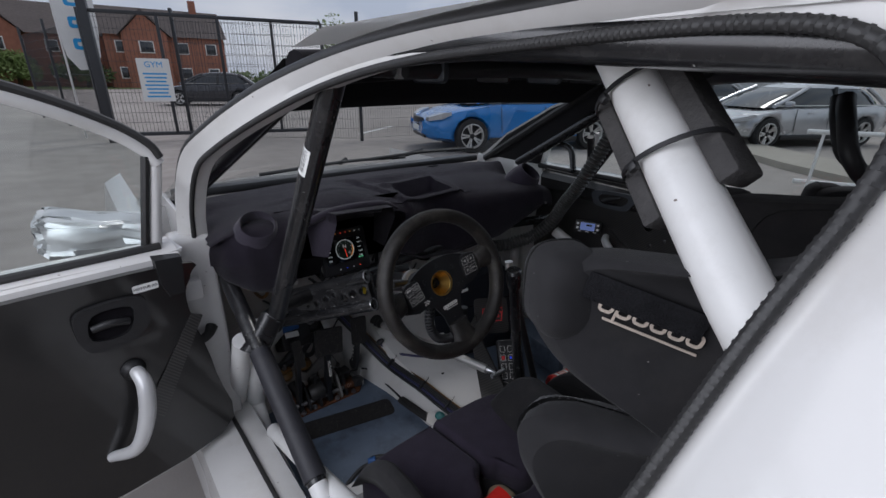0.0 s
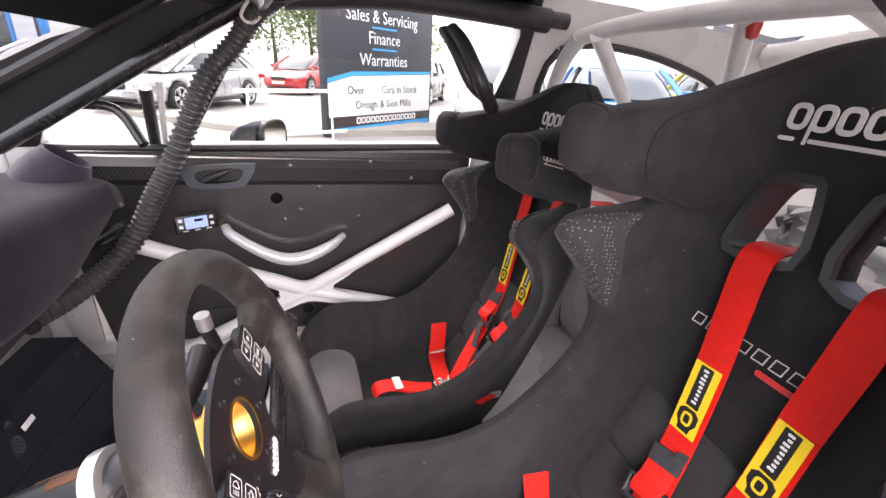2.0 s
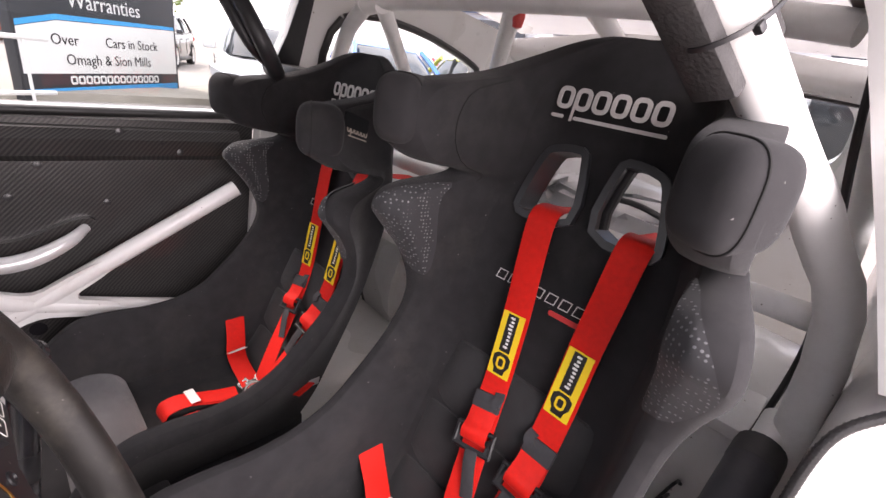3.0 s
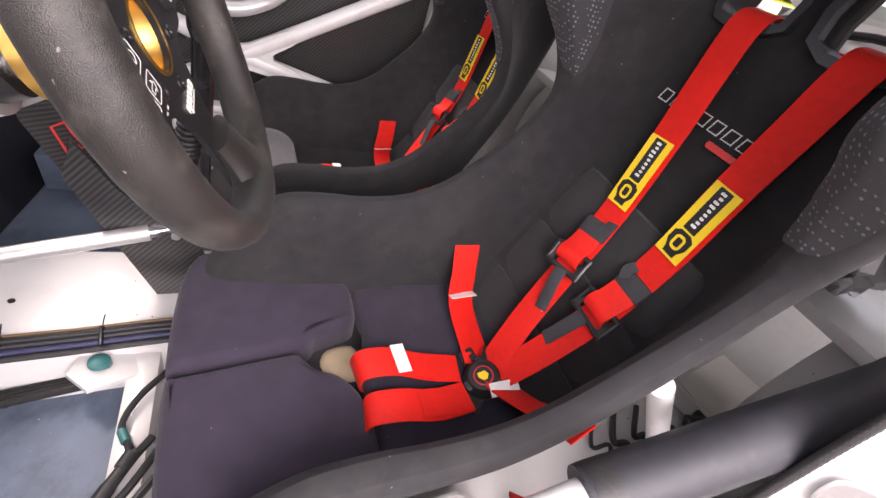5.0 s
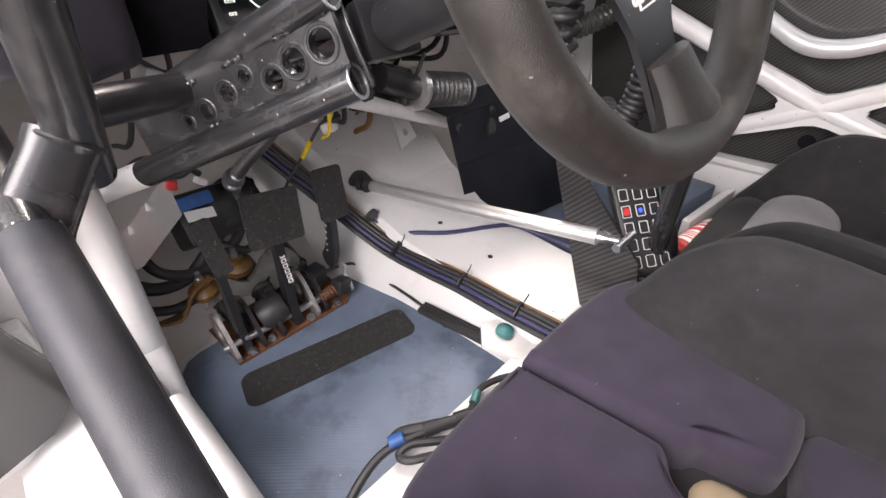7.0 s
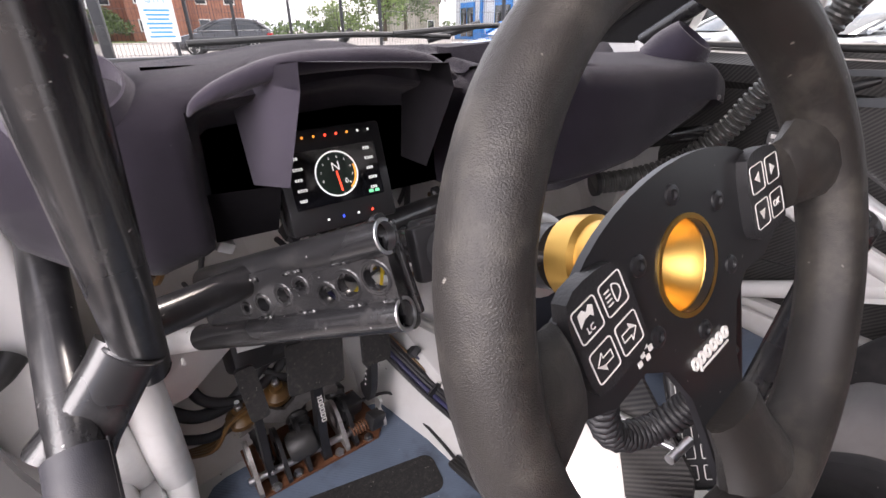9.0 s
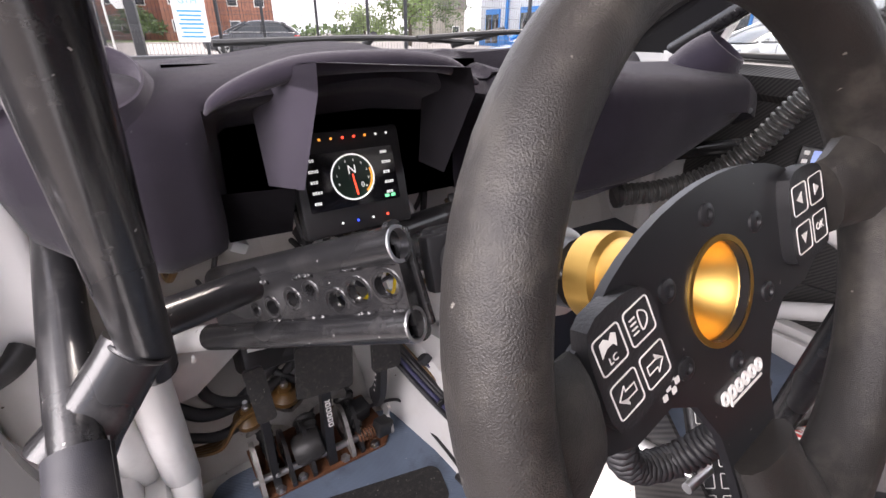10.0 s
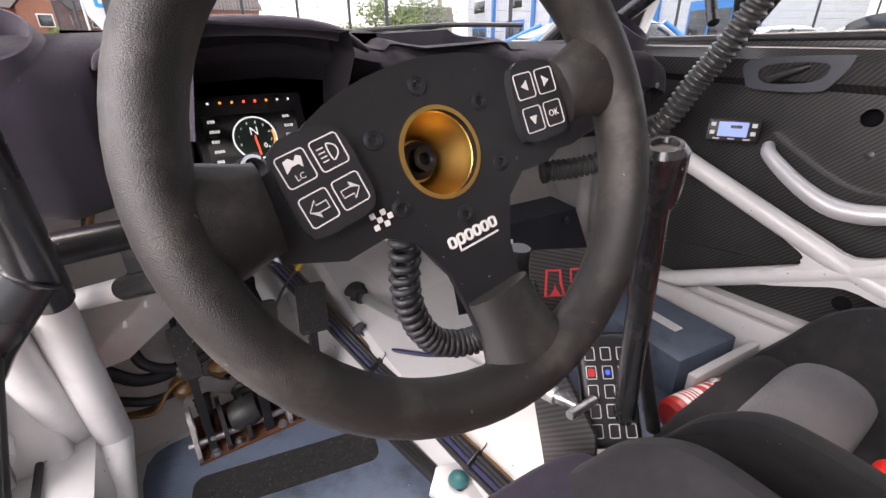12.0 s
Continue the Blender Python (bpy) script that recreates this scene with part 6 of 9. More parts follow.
def build_harness(dx):
    h = thing("safety_harness", "red six-point safety harness with yellow labels lying on the seat", "harness", "harnesses")
    off = Vector((dx, 0, 0))
    V = lambda *p: Vector(p) + off
    bk = V(-0.407, -0.385, 0.446)
    runs = {
        1: [V(-0.285, -0.82, 1.000), V(-0.280, -0.735, 1.010), V(-0.277, -0.675, 1.022), V(-0.277, -0.643, 1.005), V(-0.286, -0.622, 0.93), V(-0.297, -0.602, 0.845), V(-0.306, -0.575, 0.727), V(-0.322, -0.528, 0.628), V(-0.352, -0.462, 0.535), V(-0.388, -0.405, 0.462)],
        -1: [V(-0.428, -0.82, 1.000), V(-0.430, -0.735, 1.010), V(-0.433, -0.675, 1.024), V(-0.433, -0.643, 1.008), V(-0.430, -0.622, 0.93), V(-0.426, -0.602, 0.845), V(-0.424, -0.575, 0.727), V(-0.424, -0.522, 0.615), V(-0.420, -0.455, 0.525), V(-0.412, -0.405, 0.462)]}
    for s, pts in runs.items():
        part("shoulder_strap", ribbon(pts, 0.052, (1, 0, 0.0), 0.003), M["red_web"], h, "red webbing shoulder strap")
        strap_label(strap_pose(pts[5], pts[6], pts[5].lerp(pts[6], 0.47), 0.0055), h)
        strap_adjuster(strap_pose(pts[6], pts[8], pts[7], 0.004), h, s)
    # lap straps through the side bolsters
    for s, px in ((1, -0.150), (-1, -0.530)):
        pts = [V(px + s * 0.035, -0.440, 0.545), V(px, -0.432, 0.528), V(px - s * 0.045, -0.418, 0.490), V(px - s * 0.105, -0.398, 0.458), V(bk.x - off.x + s * 0.030, -0.388, 0.450)]
        part("lap_strap", ribbon(pts, 0.050, [(0, 1, -0.25)] * 2 + [(0, 1, 0.1)] * 3, 0.003), M["red_web"], h, "red webbing lap strap")
        q = pts[2].lerp(pts[3], 0.75) + Vector((0, 0, 0.004))
        part("care_label", plate(rounded(0.051, 0.022, 0.001), (), 0.001, toward(q, (s * 0.42, 0.05, 0.9), (s, 0, 0)) @ pose(0, 0, 0.001)), M["white_label"], h, "white care label")
        part("slot_plate", box((0.003, 0.095, 0.024), pose(px + dx + s * 0.008, -0.440, 0.533, 0, s * 12, 0), 0.001), M["steel"], h, "metal slot edge")
    # crotch straps, rolled over the front of the base cushion
    for k_, x0 in ((1, -0.352), (-1, -0.428)):
        pts = [V(x0 + 0.010, -0.205, 0.392), V(x0, -0.184, 0.425), V(x0 - 0.002, -0.192, 0.456), V(x0 - 0.008, -0.235, 0.466), V(x0 - 0.016 - 0.004 * k_, -0.290, 0.456), V(bk.x - off.x + k_ * 0.026, -0.348, 0.450)]
        part("crotch_strap", ribbon(pts, 0.052, (1, 0.12 * k_, 0.0), 0.003), M["red_web"], h, "red webbing crotch strap")
        part("strap_stitch", ribbon([p + Vector((0, 0, 0.002)) for p in (pts[3].lerp(pts[4], 0.5), pts[4].lerp(pts[5], 0.35))], 0.046, (1, 0.12 * k_, 0.0), 0.003, 3), M["red_web"], h)
    part("care_label", plate(rounded(0.052, 0.022, 0.001), (), 0.001, toward(V(-0.360, -0.250, 0.470), (0, -0.05, 1), (0, 1, 0)) @ pose(0, 0, 0.001, 0, 0, 4)), M["white_label"], h, "white care label")
    # rotary buckle
    bm_ = toward(bk, (-0.15, 0.30, 0.94))
    buckle = part("buckle", lathe([(0.030, -0.008), (0.034, 0.0), (0.033, 0.008), (0.029, 0.012), (0.028, 0.019), (0.024, 0.023), (0.018, 0.0235), (0.017, 0.022), (0.0, 0.022)], bm_, 32), M["black_plastic"], h, "black rotary release buckle")
    part("badge", lathe([(0.0165, 0.022), (0.0165, 0.0228), (0.0145, 0.0232), (0.0145, 0.0228)], bm_, 24, caps=False), M["red_print"], buckle)
    part("badge", plate([(-0.009, -0.005), (-0.003, -0.008), (0.006, -0.006), (0.009, 0.001), (0.004, 0.008), (-0.004, 0.007)], (), 0.001, bm_ @ pose(0, 0, 0.022)), M["yellow"], buckle)
    for k in range(3):
        a = radians(120 * k + 20)
        part("release_lug", box((0.014, 0.018, 0.012), bm_ @ pose(0.028 * math.cos(a), 0.028 * math.sin(a), 0.014, 0, 0, 120 * k + 20), 0.003), M["black_plastic"], buckle)
    for a in (14, 62, 118, 166, 246, 294):
        r_ = radians(a)
        part("tongue", plate(rounded(0.034, 0.026, 0.004), [rounded(0.007, 0.018, 0.003, 3, 0.008, 0)], 0.003, bm_ @ pose(0.042 * math.cos(r_), 0.042 * math.sin(r_), 0.001, 0, 0, a)), M["black_metal"], buckle, "dark metal buckle tongue")
    return h


harness = build_harness(0.0)
harness_2 = build_harness(SEAT_STEP)
tagged(harness_2, "red six-point safety harness lying on the co-driver seat")
part("lap_strap", ribbon([(-0.545, -0.470, 0.26), (-0.590, -0.430, 0.32), (-0.605, -0.400, 0.385), (-0.590, -0.385, 0.440)], 0.052, (0.15, 0.85, 0.35), 0.003), M["red_web"], harness, "red lap strap end going down to its anchor")

for ob in (passenger_seat, harness_2):
    ob.location += Vector((0.0, -0.006, -0.078))

# ---------------------------------------------------------------- driver footwell
mat_o = smooth_outline([(-0.625, 0.14), (-0.40, 0.12), (-0.20, 0.14), (-0.175, 0.25), (-0.185, 0.45), (-0.21, 0.60), (-0.30, 0.655), (-0.52, 0.655), (-0.63, 0.62), (-0.635, 0.4)], 4)
floor_mat = solo("floor_mat", plate(mat_o, (), 0.010, pose(0, 0, 0.236)), M["mat"], "blue-grey ribbed rubber floor mat with scuffs", "floor mat")
floor_mat_2 = solo("floor_mat", plate(smooth_outline([(0.16, -0.15), (0.60, -0.15), (0.63, 0.2), (0.62, 0.60), (0.4, 0.66), (0.16, 0.60)], 4), (), 0.010, pose(0, 0, 0.236)), M["mat"], "blue-grey rubber mat in the co-driver footwell", "floor mat")
gdir = math.degrees(math.atan2(0.433 - 0.506, -0.242 + 0.559))
grip = solo("grip_strip", plate(rounded(0.335, 0.085, 0.022), (), 0.002, pose(-0.405, 0.452, 0.2465, 0, 0, gdir)), M["grip"], "black gritty heel grip strip stuck on the mat", "grip strip")

pedals = thing("pedal_box", "floor-hinged racing pedal box with three grip-faced pedals", "pedals")
YZ = lambda x: Matrix(((0, 0, 1, x), (1, 0, 0, 0), (0, 1, 0, 0), (0, 0, 0, 1)))
part("base_plate", plate([(-0.545, 0.556), (-0.30, 0.552), (-0.275, 0.58), (-0.285, 0.71), (-0.55, 0.72)], (), 0.006, pose(0, 0, 0.248)), M["rust"], pedals, "copper-stained base plate")


def pedal(c_, w, h, roll, arm, thick):
    """A grip-faced pad on a flat curved arm; arm is an outline in y, z."""
    am_ = part("pedal_arm", plate(smooth_outline(arm, 3), (), thick, YZ(c_[0] - thick / 2)), M["black_metal"], pedals, "black pedal arm")
    fm = toward(c_, (0, -0.985, 0.17)) @ pose(0, 0, 0, 0, 0, roll)
    face = part("pedal_pad", plate(rounded(w, h, 0.007, 4), (), 0.005, fm), M["grip"], pedals, "black grip-taped pedal face")
    part("pedal_back", plate(rounded(w * 0.98, h * 0.98, 0.006, 4), (), 0.005, fm @ pose(0, 0, -0.0055)), M["black_metal"], face)
    part("pedal_stay", box((w * 0.4, h * 0.5, 0.014), fm @ pose(0, -h * 0.1, -0.012), 0.002), M["black_metal"], am_)
    return am_


brk = pedal((-0.409, 0.538, 0.521), 0.098, 0.093, -8, [(0.562, 0.255), (0.598, 0.262), (0.592, 0.33), (0.575, 0.42), (0.566, 0.50), (0.560, 0.545), (0.545, 0.545), (0.548, 0.47), (0.558, 0.38), (0.566, 0.31)], 0.017)
for k in range(7):
    part("arm_mark", ring_plate(rounded(0.0085, 0.0095, 0.002, 3, -0.033 + 0.011 * k, 0.0), 0.0018, 0.0006, toward((-0.4085, 0.5535, 0.412), (0, -0.985, 0.12)) @ pose(0, 0, 0.004, 0, 0, 90)), M["print"], brk)
clu = pedal((-0.515, 0.541, 0.512), 0.031, 0.098, 3, [(0.566, 0.255), (0.604, 0.262), (0.596, 0.33), (0.578, 0.42), (0.568, 0.50), (0.562, 0.545), (0.548, 0.545), (0.550, 0.47), (0.560, 0.38), (0.570, 0.31)], 0.013)
thr = pedal((-0.293, 0.540, 0.520), 0.056, 0.100, -5, [(0.590, 0.325), (0.612, 0.330), (0.618, 0.352), (0.600, 0.375), (0.580, 0.42), (0.570, 0.50), (0.564, 0.555), (0.546, 0.555), (0.550, 0.47), (0.560, 0.39), (0.576, 0.345)], 0.014)
for k in range(7):
    part("drilled_hole", lathe([(0.0026, 0.0), (0.0026, 0.0008), (0.0, 0.0008)], toward((-0.3005, 0.562 + 0.0045 * k, 0.475 - 0.017 * k), (-1, 0, 0)), 8), M["print"], thr)
# cast side cheeks, alloy and black, with lightening holes
cheek = smooth_outline([(0.556, 0.254), (0.66, 0.254), (0.652, 0.31), (0.622, 0.340), (0.598, 0.336), (0.574, 0.305)], 3)
for px, mt in ((-0.545, "cast_alloy"), (-0.492, "black_metal"), (-0.452, "black_metal"), (-0.372, "cast_alloy"), (-0.352, "black_metal")):
    part("cheek", plate(cheek, [circle(0.614, 0.292, 0.018)], 0.008, YZ(px)), M[mt], pedals, "worn cast side cheek")
part("bridge", plate(smooth_outline([(-0.545, 0.335), (-0.50, 0.385), (-0.455, 0.352), (-0.40, 0.40), (-0.355, 0.378), (-0.345, 0.335), (-0.40, 0.35), (-0.455, 0.318), (-0.50, 0.345)], 3), (), 0.010, pose(0, 0.652, 0.0, 90, 0, 0)), M["cast_alloy"], pedals, "cast alloy bridge")
for px, pz, r_, ln in ((-0.512, 0.305, 0.019, 0.085), (-0.436, 0.308, 0.028, 0.075), (-0.345, 0.305, 0.022, 0.07)):
    p_in = Vector((px, 0.588, pz - 0.012))
    p_out = p_in + Vector((0.0, ln, 0.028))
    ribs = [p_in.lerp(p_out, q / 12) for q in range(13)]
    part("cylinder_boot", tube(ribs, [r_ * (0.55 + 0.40 * q / 12) * (1.0 if q % 2 else 0.86) for q in range(13)], 18), M["rubber"], pedals, "black ribbed rubber boot")
    part("master_cylinder", tube([p_out, p_out + Vector((0, 0.012, 0.004)), p_out + Vector((0, 0.07, 0.02))], [r_ * 1.05, r_ * 0.9, r_ * 0.9], 18), M["black_metal"], pedals, "black master cylinder")
    part("push_rod", tube([p_in + Vector((0, -0.022, -0.004)), p_in + Vector((0, 0.012, 0.003))], 0.005, 10), M["steel"], pedals)
part("damper", lathe([(0.0, -0.030), (0.024, -0.028), (0.030, -0.018), (0.031, 0.012), (0.026, 0.026), (0.016, 0.030), (0.0, 0.030)], toward((-0.446, 0.592, 0.300), (0.9, -0.1, 0.15)), 22), M["rubber"], pedals, "rounded black rubber damper")
part("throttle_block", box((0.052, 0.036, 0.040), pose(-0.336, 0.612, 0.312, 10, 0, 12), 0.006), M["black_plastic"], pedals, "black throttle sensor block")
part("throttle_block", box((0.036, 0.030, 0.034), pose(-0.297, 0.568, 0.288, 0, 15, 12), 0.005), M["black_plastic"], pedals, "black sensor block")
part("pivot_shaft", tube([(-0.555, 0.585, 0.276), (-0.272, 0.576, 0.276)], 0.0075, 12), M["steel"], pedals)
spring_run = [(-0.352 + a * 0.0010, 0.572 + 0.011 * math.cos(a), 0.284 + 0.011 * math.sin(a)) for a in np.linspace(0, 44, 150)]
part("spring", tube(spring_run, 0.0022, 6), M["rust"], pedals, "rust-tinted return spring")
part("lever_claw", plate(smooth_outline([(-0.02, -0.03), (0.012, -0.028), (0.016, 0.01), (0.004, 0.034), (-0.010, 0.030), (0.0, 0.004), (-0.016, -0.006)], 3), [circle(0.0, -0.014, 0.005)], 0.006, YZ(-0.283) @ pose(0.575, 0.300, 0)), M["alloy"], pedals)
for px, py in ((-0.513, 0.562), (-0.470, 0.566), (-0.385, 0.562), (-0.320, 0.560), (-0.535, 0.60)):
    part("bolt", lathe([(0.010, 0), (0.010, 0.004), (0.0065, 0.005), (0.006, 0.010), (0.0, 0.011)], pose(px, py, 0.2545), 6), M["steel"], pedals)
# fluid pots, hoses, wiring under the dash
foot_clutter = thing("brake_hoses", "black and amber hydraulic hoses and fittings behind the pedals", "hoses")
rng = random.Random(7)
for k in range(4):
    a = Vector((-0.640, 0.640 - 0.012 * k, 0.362 + 0.008 * k))
    part("hose", tube([a, a + Vector((0.05, 0.01, -0.012 - 0.004 * k)), a + Vector((0.085, 0.02, 0.008)), a + Vector((0.125, 0.03, 0.034 - 0.006 * k))], 0.0036, 8, smooth_n=8), M["cable_brown"], foot_clutter, "amber brake line")
for pts_h, r_ in (([(-0.645, 0.66, 0.455), (-0.60, 0.655, 0.415), (-0.545, 0.665, 0.405), (-0.495, 0.68, 0.430), (-0.44, 0.69, 0.462), (-0.375, 0.70, 0.462)], 0.012),
                  ([(-0.60, 0.69, 0.50), (-0.585, 0.665, 0.44), (-0.53, 0.66, 0.410), (-0.46, 0.68, 0.415), (-0.415, 0.70, 0.44)], 0.010),
                  ([(-0.645, 0.64, 0.40), (-0.59, 0.635, 0.375), (-0.54, 0.65, 0.372), (-0.50, 0.68, 0.39)], 0.009),
                  ([(-0.575, 0.70, 0.60), (-0.53, 0.69, 0.625), (-0.48, 0.69, 0.60), (-0.455, 0.70, 0.57)], 0.006),
                  ([(-0.53, 0.69, 0.60), (-0.49, 0.68, 0.585), (-0.45, 0.69, 0.60), (-0.42, 0.66, 0.64)], 0.005),
                  ([(-0.47, 0.69, 0.43), (-0.43, 0.67, 0.405), (-0.40, 0.69, 0.42), (-0.385, 0.72, 0.45)], 0.008)):
    part("hose", tube(pts_h, r_, 10, smooth_n=8), M["cable"], foot_clutter)
for cx_, cy_, cz_ in ((-0.459, 0.660, 0.388), (-0.533, 0.650, 0.378)):
    cap_ = part("reservoir_cap", lathe([(0.026, -0.012), (0.027, 0.0), (0.020, 0.006), (0.013, 0.010), (0.013, 0.020), (0.0, 0.021)], pose(cx_, cy_, cz_, 10, 0, 0), 20), M["cable_brown"], foot_clutter, "amber fluid cap")
    part("union", lathe([(0.008, 0.0), (0.008, 0.010), (0.005, 0.012), (0.005, 0.022)], pose(cx_, cy_, cz_ + 0.018, 10, 0, 0), 6), M["steel"], cap_)
part("fuse_box", box((0.115, 0.075, 0.10), pose(-0.468, 0.725, 0.478, -28, 6, 8), 0.010), M["black_plastic"], foot_clutter, "black fuse box")
for k in range(3):
    part("connector", box((0.022, 0.020, 0.024), pose(-0.500 + 0.020 * k, 0.697 + 0.004 * k, 0.526 - 0.002 * k, -28, 6, 8), 0.003), M["blue_plug"], foot_clutter, "blue connector")
part("tag", box((0.052, 0.002, 0.020), pose(-0.482, 0.680, 0.506, -38, 12, 8), 0.0008), M["white_label"], foot_clutter, "white printed tag")
part("connector", box((0.016, 0.014, 0.016), pose(-0.505, 0.69, 0.570, 0, 20, 0), 0.003), M["red_print"], foot_clutter, "red connector")
part("connector", box((0.022, 0.014, 0.012), pose(-0.462, 0.68, 0.565, 0, 40, 20), 0.003), M["white_label"], foot_clutter)
part("boot", lathe([(0.050, -0.010), (0.050, 0.002), (0.044, 0.010), (0.036, 0.014), (0.040, 0.022), (0.032, 0.030), (0.034, 0.040), (0.024, 0.050), (0.021, 0.066), (0.011, 0.070)], toward((-0.387, 0.765, 0.462), (-0.10, -0.76, 0.64)), 28), M["rubber"], foot_clutter, "black rubber column boot")
part("boot_flange", lathe([(0.062, -0.014), (0.062, -0.008), (0.045, -0.004)], toward((-0.387, 0.765, 0.462), (-0.10, -0.76, 0.64)), 28), M["black_plastic"], foot_clutter)
shield = part("heat_shield", sheet([Vector((-0.700, 0.668, 0.600)), Vector((-0.508, 0.700, 0.586)), Vector((-0.510, 0.684, 0.515)), Vector((-0.600, 0.645, 0.472)), Vector((-0.700, 0.632, 0.468))], 0.003), M["alloy"], foot_clutter, "bent alloy sheet with white tags")
for tx, ty, tz in ((-0.545, 0.684, 0.548), (-0.583, 0.671, 0.526)):
    part("tag", box((0.024, 0.0016, 0.013), pose(tx, ty - 0.001, tz, -22, 18, 10), 0.0005), M["white_label"], shield)
part("silver_tape", plate(smooth_outline([(-0.03, -0.04), (0.03, -0.035), (0.035, 0.03), (-0.02, 0.04)], 2), (), 0.0015, pose(-0.325, 0.735, 0.500, 62, 0, 15)), M["alloy"], foot_clutter, "shiny foil patch")
sig = part("signal_wire", tube([(-0.255, 0.545, 0.660), (-0.268, 0.585, 0.625), (-0.282, 0.630, 0.570), (-0.310, 0.665, 0.515), (-0.330, 0.68, 0.47)], 0.0032, 8, smooth_n=6), M["keeper"], foot_clutter, "grey signal wire")
part("yellow_sleeve", tube([(-0.274, 0.607, 0.600), (-0.284, 0.636, 0.562)], 0.0048, 8), M["yellow"], sig)
part("plug", box((0.020, 0.030, 0.020), pose(-0.256, 0.550, 0.655, 40, 0, 10), 0.003), M["keeper"], sig)
part("wire", tube([(-0.335, 0.610, 0.310), (-0.28, 0.625, 0.295), (-0.228, 0.610, 0.285), (-0.212, 0.52, 0.272), (-0.208, 0.42, 0.266), (-0.215, 0.33, 0.262)], 0.0036, 8, smooth_n=6), M["cable"], foot_clutter)
loom = thing("under_dash_wiring", "bundles of wires and connectors hanging under the dashboard", "wiring")
for k in range(16):
    x0 = -0.56 + 0.045 * k + 0.02 * rng.random()
    a = Vector((x0, 0.52 + 0.1 * rng.random(), 0.80 + 0.03 * rng.random()))
    b = a + Vector((0.10 * (rng.random() - 0.5), 0.12 + 0.05 * rng.random(), -0.05 - 0.12 * rng.random()))
    mid = a.lerp(b, 0.5) + Vector((0.03 * (rng.random() - 0.5), -0.04, -0.04))
    part("wire", tube([a, mid, b], 0.003 + 0.004 * rng.random(), 7, smooth_n=6), M["cable"] if k % 5 else M["cable_brown"], loom)
for k in range(7):
    part("connector", box((0.022, 0.03, 0.016), pose(-0.50 + 0.09 * k, 0.55, 0.76 + 0.03 * rng.random(), 20 * k, 30, 15 * k), 0.003), M["black_plastic"] if k % 3 else M["white_label"], loom)

# cable run along the tunnel, tie clips
run = thing("tunnel_cables", "bundle of black cables clipped along the tunnel side", "cables")
for k, (dx, dz, mt, rr) in enumerate(((0, 0, "cable", 0.0055), (0.010, 0.004, "cable", 0.0045), (-0.008, -0.006, "cable_blue", 0.005), (0.002, 0.009, "cable", 0.0035), (0.013, 0.009, "cable_brown", 0.0025), (-0.015, -0.014, "cable", 0.0055))):
    part("cable", tube([(-0.315 + dx, 0.74, 0.575 + dz), (-0.245 + dx, 0.64, 0.455 + dz), (-0.190 + dx, 0.53, 0.362 + dz), (-0.172 + dx, 0.42, 0.347 + dz), (-0.163 + dx, 0.34, 0.346 + dz), (-0.156 + dx, 0.23, 0.342 + dz), (-0.150 + dx, 0.11, 0.342 + dz), (-0.150 + dx, -0.06, 0.340 + dz)], rr, 8, smooth_n=5), M[mt], run)
for x, y, z in ((-0.185, 0.50, 0.356), (-0.163, 0.33, 0.348), (-0.155, 0.20, 0.344)):
    part("tie_clip", box((0.032, 0.005, 0.026), pose(x, y, z, 0, -35, 0), 0.002), M["black_plastic"], run)
    part("tie_tail", tube([(x + 0.012, y, z + 0.010), (x + 0.018, y - 0.004, z + 0.024), (x + 0.016, y - 0.008, z + 0.034)], 0.0012, 6, smooth_n=4), M["black_plastic"], run)
part("joint", box((0.024, 0.040, 0.016), pose(-0.190, 0.575, 0.412, -40, -25, 14), 0.003), M["keeper"], run, "grey inline plug")
cab = solo("blue_cable", tube([(-0.185, 0.575, 0.400), (-0.158, 0.525, 0.376), (-0.132, 0.490, 0.377), (-0.085, 0.452, 0.370), (-0.035, 0.425, 0.365), (0.005, 0.405, 0.362), (0.050, 0.370, 0.358), (0.075, 0.30, 0.345), (0.080, 0.20, 0.340), (0.078, 0.05, 0.338)], 0.0048, 8, smooth_n=6), M["cable_blue"], "dark blue cable looped across the tunnel", "cable")
# seat cross member with capped bolt bracket
part("cross_member", loft([[Vector((x, y, z)) for y, z in ((0.115, 0.22), (0.12, 0.30), (0.145, 0.305), (0.165, 0.30), (0.175, 0.22))] for x in (-0.66, -0.4, -0.17)]), M["white"], shell, "white seat cross member")
part("bolt_bracket", plate([(-0.04, -0.05), (0.035, -0.05), (0.045, 0.02), (0.0, 0.05), (-0.045, 0.03)], [circle(0, 0, 0.012)], 0.008, pose(-0.190, 0.20, 0.30, 8, 4, 20)), M["white"], shell)
knob = solo("teal_cap", lathe([(0.014, 0), (0.017, 0.004), (0.016, 0.010), (0.009, 0.013), (0.0, 0.014)], pose(-0.189, 0.205, 0.309, 8, 4, 0), 18), M["green_knob"], "teal plastic cap on a white bracket", "cap")
rail_ = part("rail", box((0.028, 0.20, 0.012), pose(-0.203, 0.300, 0.272, 0, 0, 8), 0.003), M["rubber"], run, "black ridged rubber strip")
for k in range(4):
    part("ridge", box((0.0028, 0.196, 0.004), pose(-0.203, 0.300, 0.272, 0, 0, 8) @ pose(-0.0105 + 0.007 * k, 0, 0.0065), 0.001), M["rubber"], rail_)
